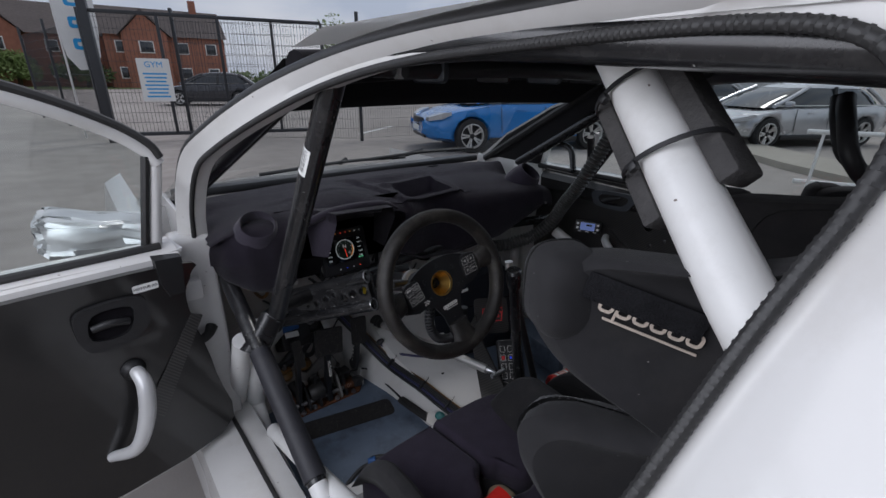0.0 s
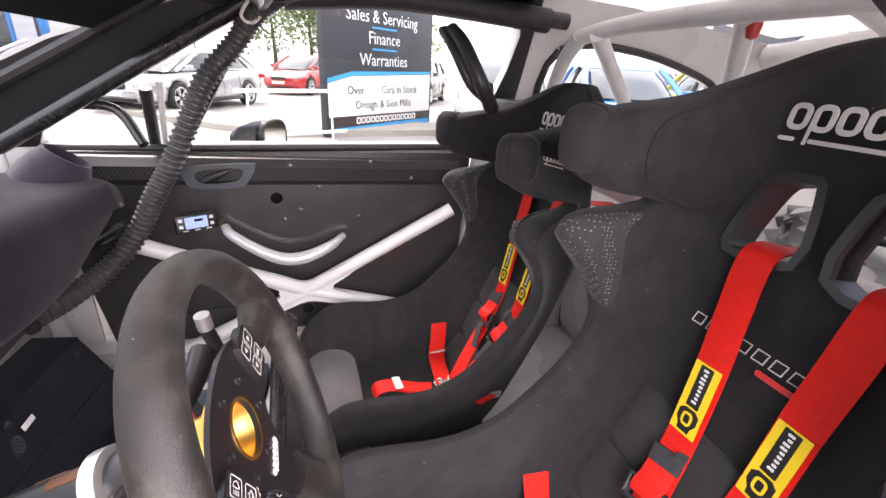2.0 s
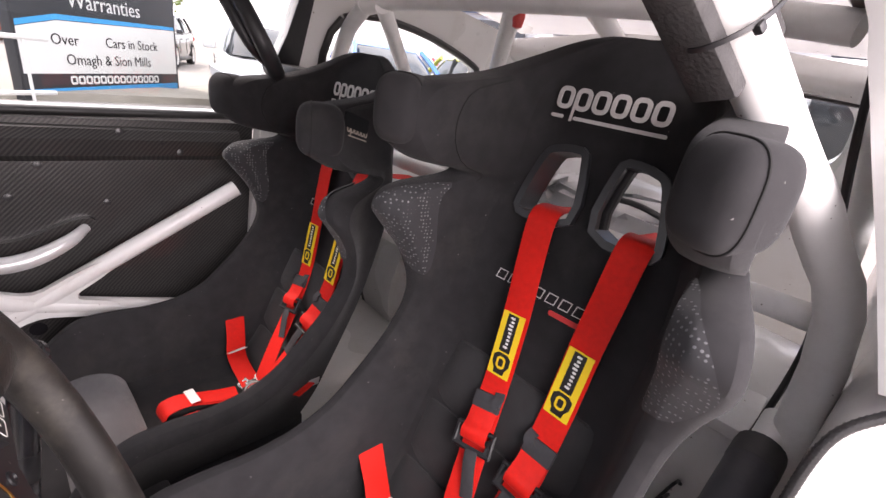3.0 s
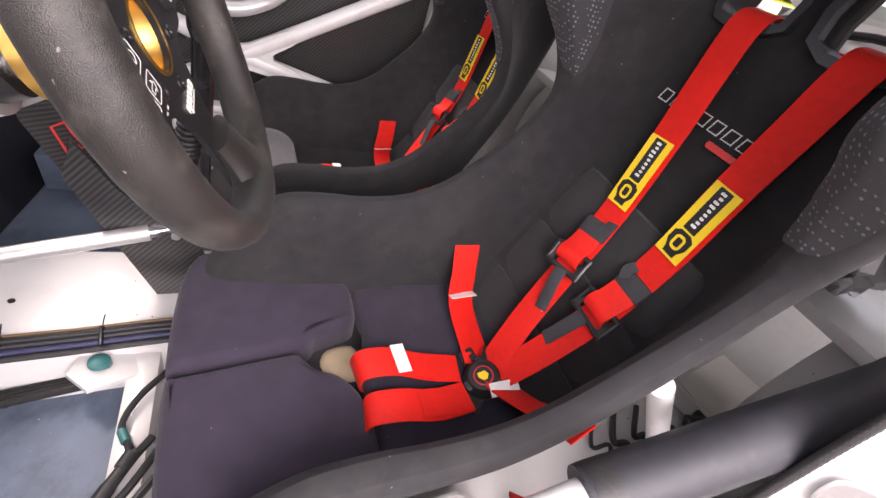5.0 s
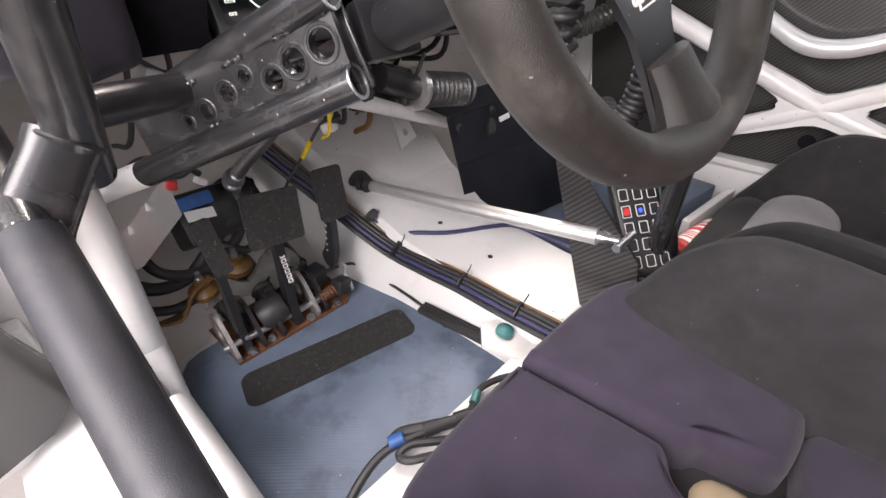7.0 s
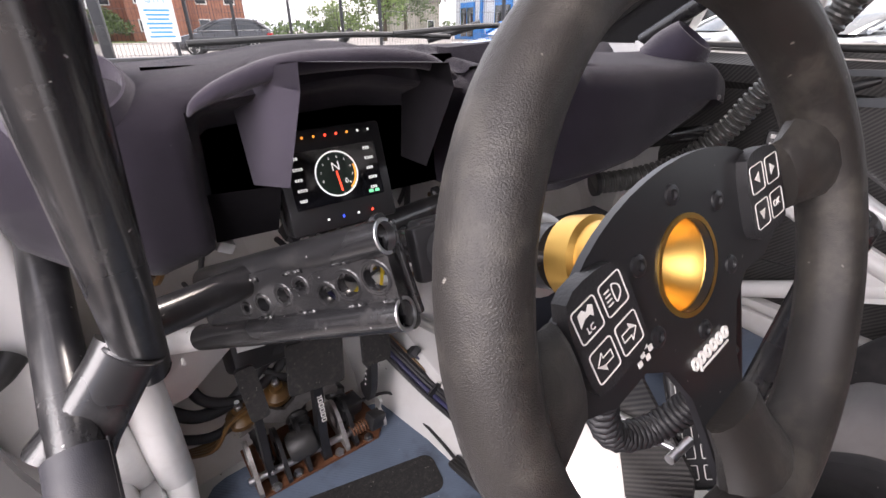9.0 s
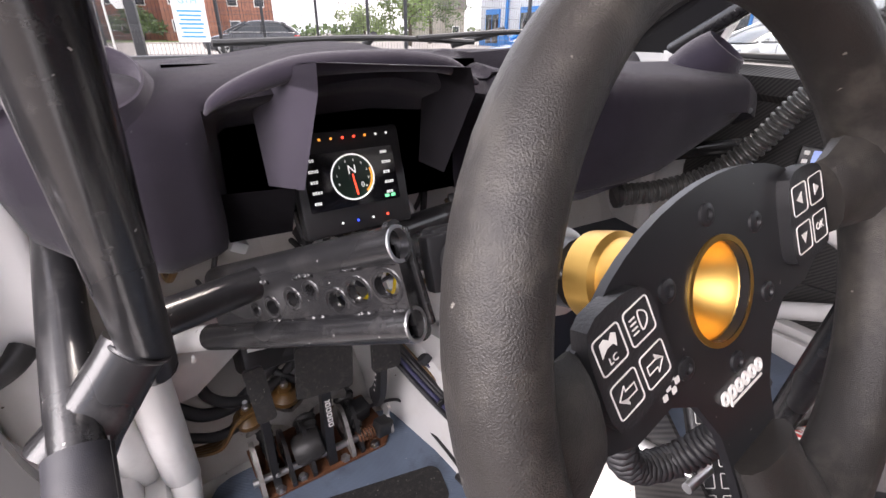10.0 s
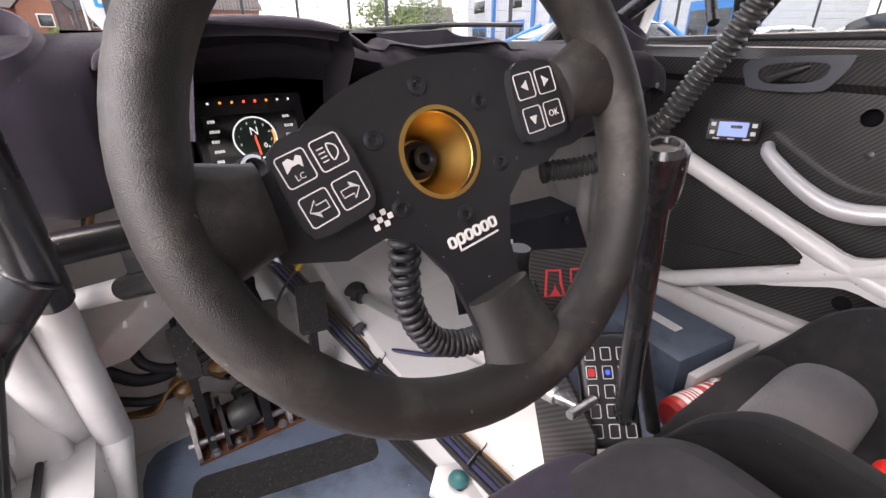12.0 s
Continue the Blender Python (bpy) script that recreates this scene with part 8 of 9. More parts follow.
for hz in (0.50, 0.83):
    part("hinge", box((0.075, 0.035, 0.055), pose(-0.790, 0.535, hz), 0.006), M["white_tube"], hp_, "painted steel door hinge")
    part("hinge_pin", tube([(-0.806, 0.516, hz - 0.04), (-0.806, 0.516, hz + 0.04)], 0.008, 10), M["steel"], hp_)
part("wire_boot", tube([(-0.745, 0.545, 0.70), (-0.76, 0.525, 0.69), (-0.785, 0.515, 0.685), (-0.81, 0.52, 0.69)], [0.016, 0.013, 0.013, 0.016], 12, smooth_n=4), M["rubber"], hp_, "black rubber cable boot")
part("weave_strip", plate([(0.074, 0.785), (0.098, 0.80), (0.245, 0.58), (0.208, 0.545)], (), 0.004, dmx @ pose(0, 0, 0.031)), M["carbon"], open_door)
lo2 = smooth_outline([(0.195, 0.885), (0.300, 0.89), (0.325, 0.86), (0.310, 0.79), (0.235, 0.785), (0.190, 0.82)], 4)
lt2 = part("latch", plate(lo2, [smooth_outline([(0.218, 0.868), (0.290, 0.872), (0.300, 0.815), (0.235, 0.81)], 4)], 0.014, dmx @ pose(0, 0, 0.030)), M["black_plastic"], open_door, "black latch surround")
part("latch_cup", plate(lo2, (), 0.003, dmx @ pose(0, 0, 0.029)), M["flock_dark"], lt2)
part("latch_grip", tube([dmx @ Vector(p) for p in ((0.228, 0.835, 0.038), (0.262, 0.845, 0.044), (0.296, 0.840, 0.038))], 0.009, 10, smooth_n=4), M["black_plastic"], lt2)
part("pull_handle", tube([dmx @ Vector(p) for p in ((0.245, 0.710, 0.03), (0.240, 0.705, 0.060), (0.238, 0.675, 0.082), (0.252, 0.60, 0.086), (0.285, 0.53, 0.080), (0.33, 0.50, 0.03))], [0.012, 0.016, 0.018, 0.018, 0.016, 0.012], 16, smooth_n=6), M["silver_paint"], open_door, "silver pull handle")
part("handle_foot", lathe([(0.026, 0.0), (0.026, 0.006), (0.020, 0.014), (0.017, 0.020)], dmx @ pose(0.243, 0.707, 0.030), 16), M["black_plastic"], open_door)
tag_ = part("tag", plate(rounded(0.052, 0.018, 0.003), (), 0.001, dmx @ pose(0.180, 0.900, 0.032, 0, 180, 180) @ pose(0, 0, 0, 180, 0, 0) @ pose(0, 0, 0, 0, 0, 0)), M["white_label"], open_door, "small white tag")
part("tag_text", text_mesh("OK BUTTON", 0.0085, dmx @ Matrix(((-1, 0, 0, 0.180), (0, 1, 0, 0.900), (0, 0, -1, 0.0335), (0, 0, 0, 1))) @ pose(0, 0, 0, 0, 180, 0) , 0.0004), M["ink"], tag_)
frame_pts = [(0.085, 1.165, -0.03), (0.105, 1.20, -0.03), (0.17, 1.25, -0.025), (0.30, 1.315, 0.0), (0.46, 1.365, 0.02), (0.7, 1.39, 0.03), (0.97, 1.38, 0.03), (1.06, 1.30, 0.02), (1.12, 1.0, -0.03)]
part("window_frame", tube([dmx @ Vector(p) for p in frame_pts], 0.017, 12, smooth_n=6), M["white"], open_door, "white window frame")
part("frame_seal", tube([dmx @ Vector((x - 0.004, y + 0.016, z + 0.012)) for x, y, z in frame_pts], 0.010, 8, smooth_n=6), M["rubber"], open_door)
part("window_divider", tube([dmx @ Vector((0.085, 1.19, -0.03)), dmx @ Vector((0.125, 0.96, -0.04))], 0.0135, 10), M["white"], open_door, "white window post")
part("divider_seal", tube([dmx @ Vector((0.108, 1.185, -0.025)), dmx @ Vector((0.148, 0.965, -0.035))], 0.009, 8), M["rubber"], open_door)
part("belt_seal", tube([dmx @ Vector((0.12, 0.972, -0.02)), dmx @ Vector((1.12, 0.985, -0.02))], 0.010, 8), M["rubber"], open_door)
og = part("window_glass", plate([(0.145, 0.97), (0.108, 1.19), (0.30, 1.31), (0.46, 1.36), (0.7, 1.385), (0.97, 1.375), (1.05, 1.3), (1.1, 0.98)], (), 0.003, dmx @ pose(0, 0, -0.030)), M["glass"], open_door)
og.visible_shadow = False
rng = random.Random(12)
foil = box((0.24, 0.10, 0.11), None, 0.025, segs=2)
bmesh.ops.subdivide_edges(foil, edges=foil.edges[:], cuts=3, use_grid_fill=True)
for v in foil.verts:
    # loose folds that fan out towards the outer end
    k_ = 0.6 + 0.5 * (v.co.x + 0.12) / 0.24
    v.co = Vector((v.co.x, v.co.y * k_, v.co.z * (1.35 - 0.5 * k_))) + Vector((rng.uniform(-0.006, 0.006), rng.uniform(-0.006, 0.006), rng.uniform(-0.006, 0.006))) + Vector((0, 0, 0.010 * math.sin(v.co.x * 45 + v.co.y * 30)))
foil.transform(dmx @ pose(0.20, 0.985, -0.20, 10, 12, 8))
part("mirror_wrap", foil, M["silver_bag"], open_door, "mirror wrapped in silver foil")

# ---------------------------------------------------------------- roof fittings and the ribbed hose
hose = solo("ribbed_hose", bmesh.new(), M["hose"], "black ribbed hose hanging beside the windscreen pillar", "hose")
hpts = curve_points([(0.46, -0.14, 1.402), (0.52, -0.03, 1.382), (0.556, 0.04, 1.335), (0.564, 0.10, 1.262), (0.566, 0.174, 1.181), (0.558, 0.225, 1.080), (0.552, 0.28, 0.972), (0.545, 0.325, 0.900), (0.536, 0.375, 0.81), (0.50, 0.44, 0.735), (0.42, 0.50, 0.70), (0.33, 0.55, 0.69)], 30)
hb2 = tube(hpts, [(0.0215, 0.0268, 0.0272, 0.0222)[i % 4] for i in range(len(hpts))], 16)
hb2.to_mesh(hose.data)
hb2.free()
for p in hose.data.polygons:
    p.use_smooth = False
part("cuff", tube([hpts[0], hpts[3]], 0.031, 14), M["black_plastic"], hose, "black hose cuff")
part("cuff", tube([hpts[-4], hpts[-1]], 0.031, 14), M["black_plastic"], hose, "black hose cuff")
hl = thing("roof_loom", "black cable looms clipped under the roof lining", "wiring")
for k in range(3):
    part("loom", tube([(-0.45, 0.0 + 0.03 * k, 1.374), (-0.1, -0.04 + 0.035 * k, 1.380), (0.25, -0.02 + 0.03 * k, 1.372), (0.54, 0.03, 1.352)], 0.017, 10, smooth_n=6), M["cable"] if k != 1 else M["silver_bag"], hl, "grey taped loom" if k == 1 else "")
for k in range(6):
    c_ = Vector((-0.38 + 0.17 * k, 0.018, 1.372))
    part("tape", box((0.014, 0.10, 0.042), Matrix.Translation(c_), 0.012), M["cable"] if k % 2 else M["grey_plastic"], hl)
part("tie", tube([(0.47, 0.03, 1.375), (0.50, 0.07, 1.325), (0.53, 0.05, 1.31), (0.545, 0.02, 1.34)], 0.004, 6, smooth_n=6), M["print"], hl, "pale cable tie")
hr = thing("roof_intercom", "black helmet lead loop hanging at the co-driver roof bar", "lead")
part("lead", tube([(0.555, -0.44, 1.33), (0.50, -0.46, 1.29), (0.46, -0.50, 1.20), (0.50, -0.55, 1.14), (0.58, -0.57, 1.15), (0.62, -0.58, 1.19)], 0.020, 10, smooth_n=8), M["cable"], hr)
part("lead", tube([(0.565, -0.42, 1.33), (0.52, -0.44, 1.28), (0.49, -0.48, 1.20), (0.53, -0.54, 1.16)], 0.014, 10, smooth_n=8), M["cable"], hr)
part("box", box((0.14, 0.06, 0.05), pose(0.60, -0.66, 1.13, 0, 0, 10), 0.01), M["black_plastic"], hr)
hk = solo("red_tag", lathe([(0.004, 0.03), (0.012, 0.02), (0.014, 0), (0.010, -0.02), (0, -0.024)], pose(0.02, -0.86, 1.335), 12), M["red_cloth"], "red plastic tag on a roof tube", "tag")
wip = thing("wiper", "black windscreen wiper resting on the glass", "wiper")
part("blade", tube([screen_point(-0.55, 0.04) + Vector((0, 0.01, 0.012)), screen_point(-0.05, 0.055) + Vector((0, 0.01, 0.014)), screen_point(0.35, 0.04) + Vector((0, 0.01, 0.012))], 0.007, 8, smooth_n=5), M["rubber"], wip)
part("arm", tube([screen_point(-0.05, 0.0) + Vector((0, 0.03, 0.02)), screen_point(-0.05, 0.05) + Vector((0, 0.02, 0.022))], 0.010, 8), M["black_plastic"], wip)
wip2 = thing("wiper", "black windscreen wiper resting on the glass", "wiper")
part("blade", tube([screen_point(0.10, 0.06) + Vector((0, 0.01, 0.012)), screen_point(0.45, 0.10) + Vector((0, 0.01, 0.014)), screen_point(0.80, 0.12) + Vector((0, 0.01, 0.012))], 0.007, 8, smooth_n=5), M["rubber"], wip2)
part("arm", tube([screen_point(0.3, 0.0) + Vector((0, 0.03, 0.02)), screen_point(0.45, 0.10) + Vector((0, 0.02, 0.02))], 0.010, 8, ), M["black_plastic"], wip2)

# ---------------------------------------------------------------- the yard outside
M["asphalt"] = material("worn_asphalt", (0.33, 0.30, 0.275), 0.9, var=0.25, scale=3.0, bump=0.5, bump_scale=90, stain=(0.42, 0.385, 0.35), stain_scale=0.35, stain_amt=0.6)
M["kerb"] = material("concrete_kerb", (0.38, 0.35, 0.30), 0.85, var=0.15, scale=9, bump=0.3)
M["fence"] = material("dark_fence_steel", (0.03, 0.032, 0.036), 0.45, var=0.15)
M["brick"] = material("red_brickwork", (0.30, 0.13, 0.085), 0.85, var=0.25, scale=3)
M["roof_tile"] = material("dark_roof_tiles", (0.09, 0.075, 0.07), 0.8, var=0.25, scale=4)
M["leaf"] = material("leaves", (0.13, 0.19, 0.05), 0.7, var=0.45, scale=2.0)
M["leaf_dark"] = material("dark_leaves", (0.085, 0.13, 0.04), 0.7, var=0.45, scale=2.0)
M["bark"] = material("bark", (0.09, 0.07, 0.05), 0.9)
M["grass"] = material("grass", (0.10, 0.14, 0.04), 0.9, var=0.4, scale=4)
M["clad"] = wave_relief(material("pale_cladding", (0.62, 0.65, 0.68), 0.45, var=0.05, scale=2), 6.0, "Z", 0.5, 0.02)
M["blue_clad"] = material("blue_frame_paint", (0.02, 0.20, 0.55), 0.4, var=0.06)
M["blue_car"] = material("metallic_blue_paint", (0.004, 0.20, 0.60), 0.25, metal=0.15, var=0.03, coat=1.0)
M["silver_car"] = material("silver_car_paint", (0.50, 0.51, 0.53), 0.25, metal=0.5, var=0.03, coat=1.0)
M["red_car"] = material("red_car_paint", (0.50, 0.02, 0.02), 0.25, var=0.03, coat=1.0)
M["dark_car"] = material("dark_grey_car_paint", (0.03, 0.032, 0.04), 0.25, metal=0.3, var=0.03, coat=1.0)
M["white_car"] = material("white_car_paint", (0.68, 0.69, 0.70), 0.25, var=0.03, coat=1.0)
M["yellow_car"] = material("yellow_green_car_paint", (0.55, 0.55, 0.03), 0.25, var=0.03, coat=1.0)
M["tyre"] = material("tyre_rubber", (0.02, 0.02, 0.02), 0.8)
M["car_glass"] = material("dark_car_glass", (0.02, 0.025, 0.03), 0.06, var=0.02, coat=0.5)
M["lamp_glass"] = material("headlamp_glass", (0.55, 0.57, 0.6), 0.1, metal=0.4, var=0.1)
M["red_lamp"] = material("red_lamp", (0.45, 0.01, 0.01), 0.15)
M["sign_dark"] = material("dark_grey_sign_board", (0.035, 0.037, 0.042), 0.5, var=0.08)

g = bmesh.new()
bmesh.ops.create_grid(g, x_segments=60, y_segments=60, size=600.0)
ground = solo("ground", g, M["asphalt"], "worn grey-brown asphalt yard", "ground", kind="structure")


def car_shape(name, label, paint, L=4.6, H=1.44, W=1.80, wb=2.7, hatch=0.0, front_over=0.92):
    """A parked car along +x (nose at +x), on wheels at z 0: lower body, cabin, glass, wheels, lamps."""
    car = thing(name, label, "car", "parked cars")
    nose, tail = wb / 2 + front_over, -(L - wb / 2 - front_over)
    def section(x):
        t = (x - tail) / (nose - tail)
        top = np.interp(t, (0, 0.02, 0.08, 0.25, 0.5, 0.66, 0.72, 0.86, 0.96, 1.0), (0.70, 0.90, 0.97 + 0.05 * hatch, 0.97, 0.93, 0.92, 0.90, 0.80, 0.66, 0.50)) * H / 1.44
        low = np.interp(t, (0, 0.04, 0.12, 0.9, 0.97, 1.0), (0.42, 0.26, 0.2, 0.2, 0.24, 0.36))
        half = W / 2 * np.interp(t, (0, 0.03, 0.12, 0.5, 0.86, 0.96, 1.0), (0.72, 0.86, 0.97, 1.0, 0.97, 0.84, 0.60))
        o = [(0.0, low), (0.75, low), (0.95, low + 0.07), (1.0, low + 0.25), (0.985, 0.45 * low + 0.55 * top), (1.0, low + (top - low) * 0.72), (0.94, top - 0.03), (0.82, top), (0.4, top + 0.012), (0.0, top + 0.016)]
        pts = [Vector((x, a * half, b)) for a, b in o]
        return pts + [Vector((x, -p.y, p.z)) for p in reversed(pts[1:-1])]
    xs = np.linspace(tail, nose, 40)
    body = part("body", loft([section(float(x)) for x in xs]), paint, car)
    # wheel arches cut out
    arches = []
    for wx in (wb / 2, -wb / 2):
        for s in (-1, 1):
            arches.append(lathe([(0.37, -0.14), (0.37, 0.14)], pose(wx, s * (W / 2 - 0.06), 0.33, 90, 0, 0), 28))
    carve(body, arches)
    for p in body.data.polygons:
        p.use_smooth = True
    # cabin: pillars and roof in paint over a dark glass core
    r0, r1 = tail + 0.22 + 0.35 * (1 - hatch), nose - 1.02
    def cab(z0, f, w):
        return z0, f, w
    def cabin(inset, top_in, zt):
        rows = []
        for z, x0, x1, hw in ((0.90, r0 - 0.25, r1 + 0.12, 0.80), (1.02, r0 - 0.12, r1 - 0.12, 0.775), (1.18, r0 + 0.08, r1 - 0.46, 0.73), (1.32, r0 + 0.34, r1 - 0.82, 0.67), (zt - 0.045, r0 + 0.62, r1 - 1.12, 0.61), (zt - 0.01, r0 + 0.85, r1 - 1.4, 0.54)):
            x0, x1, hw, z = x0 + inset, x1 - inset, (hw - inset) * W / 1.8, z * H / 1.44
            pts = []
            for a in np.linspace(0, 2 * math.pi, 40, endpoint=False):
                c_, s_ = math.cos(a), math.sin(a)
                ex = abs(c_) ** 0.45 * (1 if c_ > 0 else -1)
                ey = abs(s_) ** 0.32 * (1 if s_ > 0 else -1)
                pts.append(Vector(((x0 + x1) / 2 + ex * (x1 - x0) / 2, ey * hw * (1 - 0.10 * max(0, abs(ex) - 0.5)), z)))
            rows.append(pts)
        return loft(rows)
    part("glasshouse", cabin(0.0, 0, 1.44), M["car_glass"], car, "dark car windows")
    roof = bmesh.new()
    rr = []
    for z, x0, x1, hw in ((1.345, r0 + 0.40, r1 - 0.90, 0.665), (1.405, r0 + 0.60, r1 - 1.08, 0.63), (1.435, r0 + 0.82, r1 - 1.32, 0.56), (1.45, r0 + 1.1, r1 - 1.6, 0.42)):
        pts = []
        for a in np.linspace(0, 2 * math.pi, 40, endpoint=False):
            c_, s_ = math.cos(a), math.sin(a)
            ex = abs(c_) ** 0.45 * (1 if c_ > 0 else -1)
            ey = abs(s_) ** 0.32 * (1 if s_ > 0 else -1)
            pts.append(Vector(((x0 + x1) / 2 + ex * (x1 - x0) / 2, ey * hw * W / 1.8 * (1 - 0.10 * max(0, abs(ex) - 0.5)), z * H / 1.44)))
        rr.append(pts)
    part("roof", loft(rr, bm=roof), paint, car)
    hh = H / 1.44
    for s in (-1, 1):
        k = W / 1.8
        for x_lo, x_hi in ((r1 - 0.0, r1 - 1.0), (r0 - 0.08, r0 + 0.50)):
            part("pillar", tube([(x_lo, s * 0.775 * k, 0.94 * hh), ((x_lo + x_hi) / 2, s * 0.735 * k, 1.16 * hh), (x_hi, s * 0.655 * k, 1.37 * hh)], 0.045, 8, smooth_n=4), paint, car)
        part("pillar", tube([((r0 + r1) / 2 - 0.08, s * 0.800 * k, 0.95 * hh), ((r0 + r1) / 2 - 0.13, s * 0.675 * k, 1.37 * hh)], 0.04, 8), M["black_plastic"], car)
        part("window_trim", tube([(r1 - 0.05, s * 0.805 * k, 0.955 * hh), (r0 + 0.0, s * 0.805 * k, 0.975 * hh)], 0.012, 6), M["alloy"], car)
        part("mirror", box((0.10, 0.18, 0.12), pose(r1 - 0.22, s * (W / 2 + 0.04), 1.0 * hh), 0.03), paint, car)
        lx = nose - 0.30
        part("headlight", loft([[Vector((x, s * (y0 + (y1 - y0) * q), z0 + (z1 - z0) * w_)) for q, w_ in ((0, 0), (1, 0.15), (1, 1), (0, 0.9))] for x, y0, y1, z0, z1 in ((nose - 0.10, 0.42 * k, 0.66 * k, 0.58 * hh, 0.66 * hh), (nose - 0.30, 0.62 * k, 0.875 * k, 0.62 * hh, 0.745 * hh), (nose - 0.48, 0.78 * k, 0.90 * k, 0.70 * hh, 0.77 * hh))]), M["lamp_glass"], car)
        part("tail_light", box((0.22, 0.26, 0.12), pose(tail + 0.13, s * (W / 2 - 0.18), 0.80 * hh), 0.03), M["red_lamp"], car)
        part("skirt", box((wb - 0.75, 0.04, 0.10), pose(0, s * (W / 2 - 0.03), 0.24), 0.015), M["black_plastic"], car)
        for dxh in (0.35, -0.55):
            part("door_handle", box((0.18, 0.03, 0.03), pose(dxh, s * (W / 2 - 0.005), 0.80 * hh), 0.01), paint, car)
        for dxl in (0.75, -0.20, -0.95):
            part("door_gap", box((0.010, 0.012, 0.50), pose(dxl, s * (W / 2 - 0.006), 0.62 * hh, 0, 6, 0), 0.002), M["tyre"], car)
    part("grille", box((0.08, 0.62, 0.16), pose(nose - 0.05, 0, 0.56 * hh), 0.03), M["black_plastic"], car)
    part("lower_grille", box((0.08, 1.0, 0.12), pose(nose - 0.08, 0, 0.32 * hh), 0.03), M["black_plastic"], car)
    part("plate", box((0.01, 0.5, 0.10), pose(nose + 0.005, 0, 0.44 * hh), 0.003), M["white_label"], car, "plain number plate")
    for wx in (wb / 2, -wb / 2):
        for s in (-1, 1):
            wmx = pose(wx, s * (W / 2 - 0.105), 0.325, -90 * s, 0, 0)
            wh = part("wheel", lathe([(0.215, -0.10), (0.315, -0.105), (0.328, -0.08), (0.328, 0.07), (0.315, 0.098), (0.245, 0.100), (0.225, 0.085), (0.222, 0.0), (0.0, 0.0)], wmx, 36), M["tyre"], car)
            part("rim", lathe([(0.222, 0.085), (0.236, 0.094), (0.222, 0.097), (0.214, 0.082), (0.205, 0.05)], wmx, 36, caps=False), M["alloy"], wh)
            for kk in range(5):
                for dd in (-9, 9):
                    sm_ = wmx @ pose(0, 0, 0, 0, 0, 72 * kk + dd)
                    part("spoke", loft([[sm_ @ Vector((rad, w_ * q1, 0.055 + zz + 0.016 * q2)) for q1, q2 in ((-1, -1), (1, -1), (1, 1), (-1, 1))] for rad, w_, zz in ((0.035, 0.016, 0.0), (0.12, 0.013, 0.006), (0.218, 0.020, 0.02))]), M["alloy"], wh)
            part("hub", lathe([(0.05, 0.05), (0.05, 0.075), (0.03, 0.082), (0, 0.082)], wmx, 18), M["black_plastic"], wh)
    return car


def park(car, front, rear):
    """Stand the car with its front and rear left wheels near the two ground points."""
    d = Vector(front) - Vector(rear)
    car.matrix_world = Matrix.Translation(((front[0] + rear[0]) / 2, (front[1] + rear[1]) / 2, 0)) @ pose(0, 0, 0, 0, 0, math.degrees(math.atan2(d.y, d.x)))


def row(cx, cy, dx, dy, wb, side=0.8):
    """Front and rear axle centres from the near front wheel at cx, cy, the nose pointing along dx, dy."""
    d = Vector((dx, dy)).normalized()
    nrm = Vector((-d.y, d.x))
    if nrm.dot(Vector((cx, cy))) < 0:
        nrm = -nrm
    f = Vector((cx, cy)) + nrm * side
    return tuple(f), tuple(f - d * wb)


blue = car_shape("hatchback_car", "bright metallic blue family hatchback with two-tone alloy wheels", M["blue_car"], 4.67, 1.46, 1.81, 2.69, 0.6)
park(blue, *row(5.15, 5.85, -0.92, 0.39, 2.69))
silver = car_shape("coupe_car", "silver four-door coupe parked on the asphalt", M["silver_car"], 4.75, 1.38, 1.84, 2.82, 0.3)
park(silver, *row(11.06, 2.62, -0.905, 0.42, 2.82))
red = car_shape("small_car", "bright red small hatchback parked nose out", M["red_car"], 4.05, 1.46, 1.75, 2.56, 1.0)
park(red, (18.6, 0.3), (20.8, -0.9))
dark = car_shape("estate_car", "dark grey hatchback parked beyond the gate", M["dark_car"], 4.3, 1.50, 1.80, 2.6, 1.0)
park(dark, (3.6, 24.8), (6.1, 23.9))
wh = car_shape("hatchback_car", "white hatchback parked beside the fence", M["white_car"], 4.2, 1.45, 1.78, 2.6, 1.0)
park(wh, (13.2, 6.6), (15.6, 5.4))
for i, (mat_, lab, fx, fy, rx, ry) in enumerate(((M["blue_car"], "blue hatchback parked behind the rally car", 5.6, -5.2, 8.0, -6.2), (M["yellow_car"], "yellow-green small car parked behind", 4.6, -7.2, 7.0, -8.2), (M["white_car"], "white hatchback parked behind", 6.6, -3.4, 9.0, -4.4), (M["dark_car"], "dark hatchback parked far behind the sign", 15.5, -3.6, 17.9, -4.8), (M["red_car"], "red hatchback parked far behind", 9.5, -9.0, 11.8, -10.2))):
    c_ = car_shape("parked_car", lab, mat_, 4.2, 1.46, 1.78, 2.58, 1.0)
    park(c_, (fx, fy), (rx, ry))

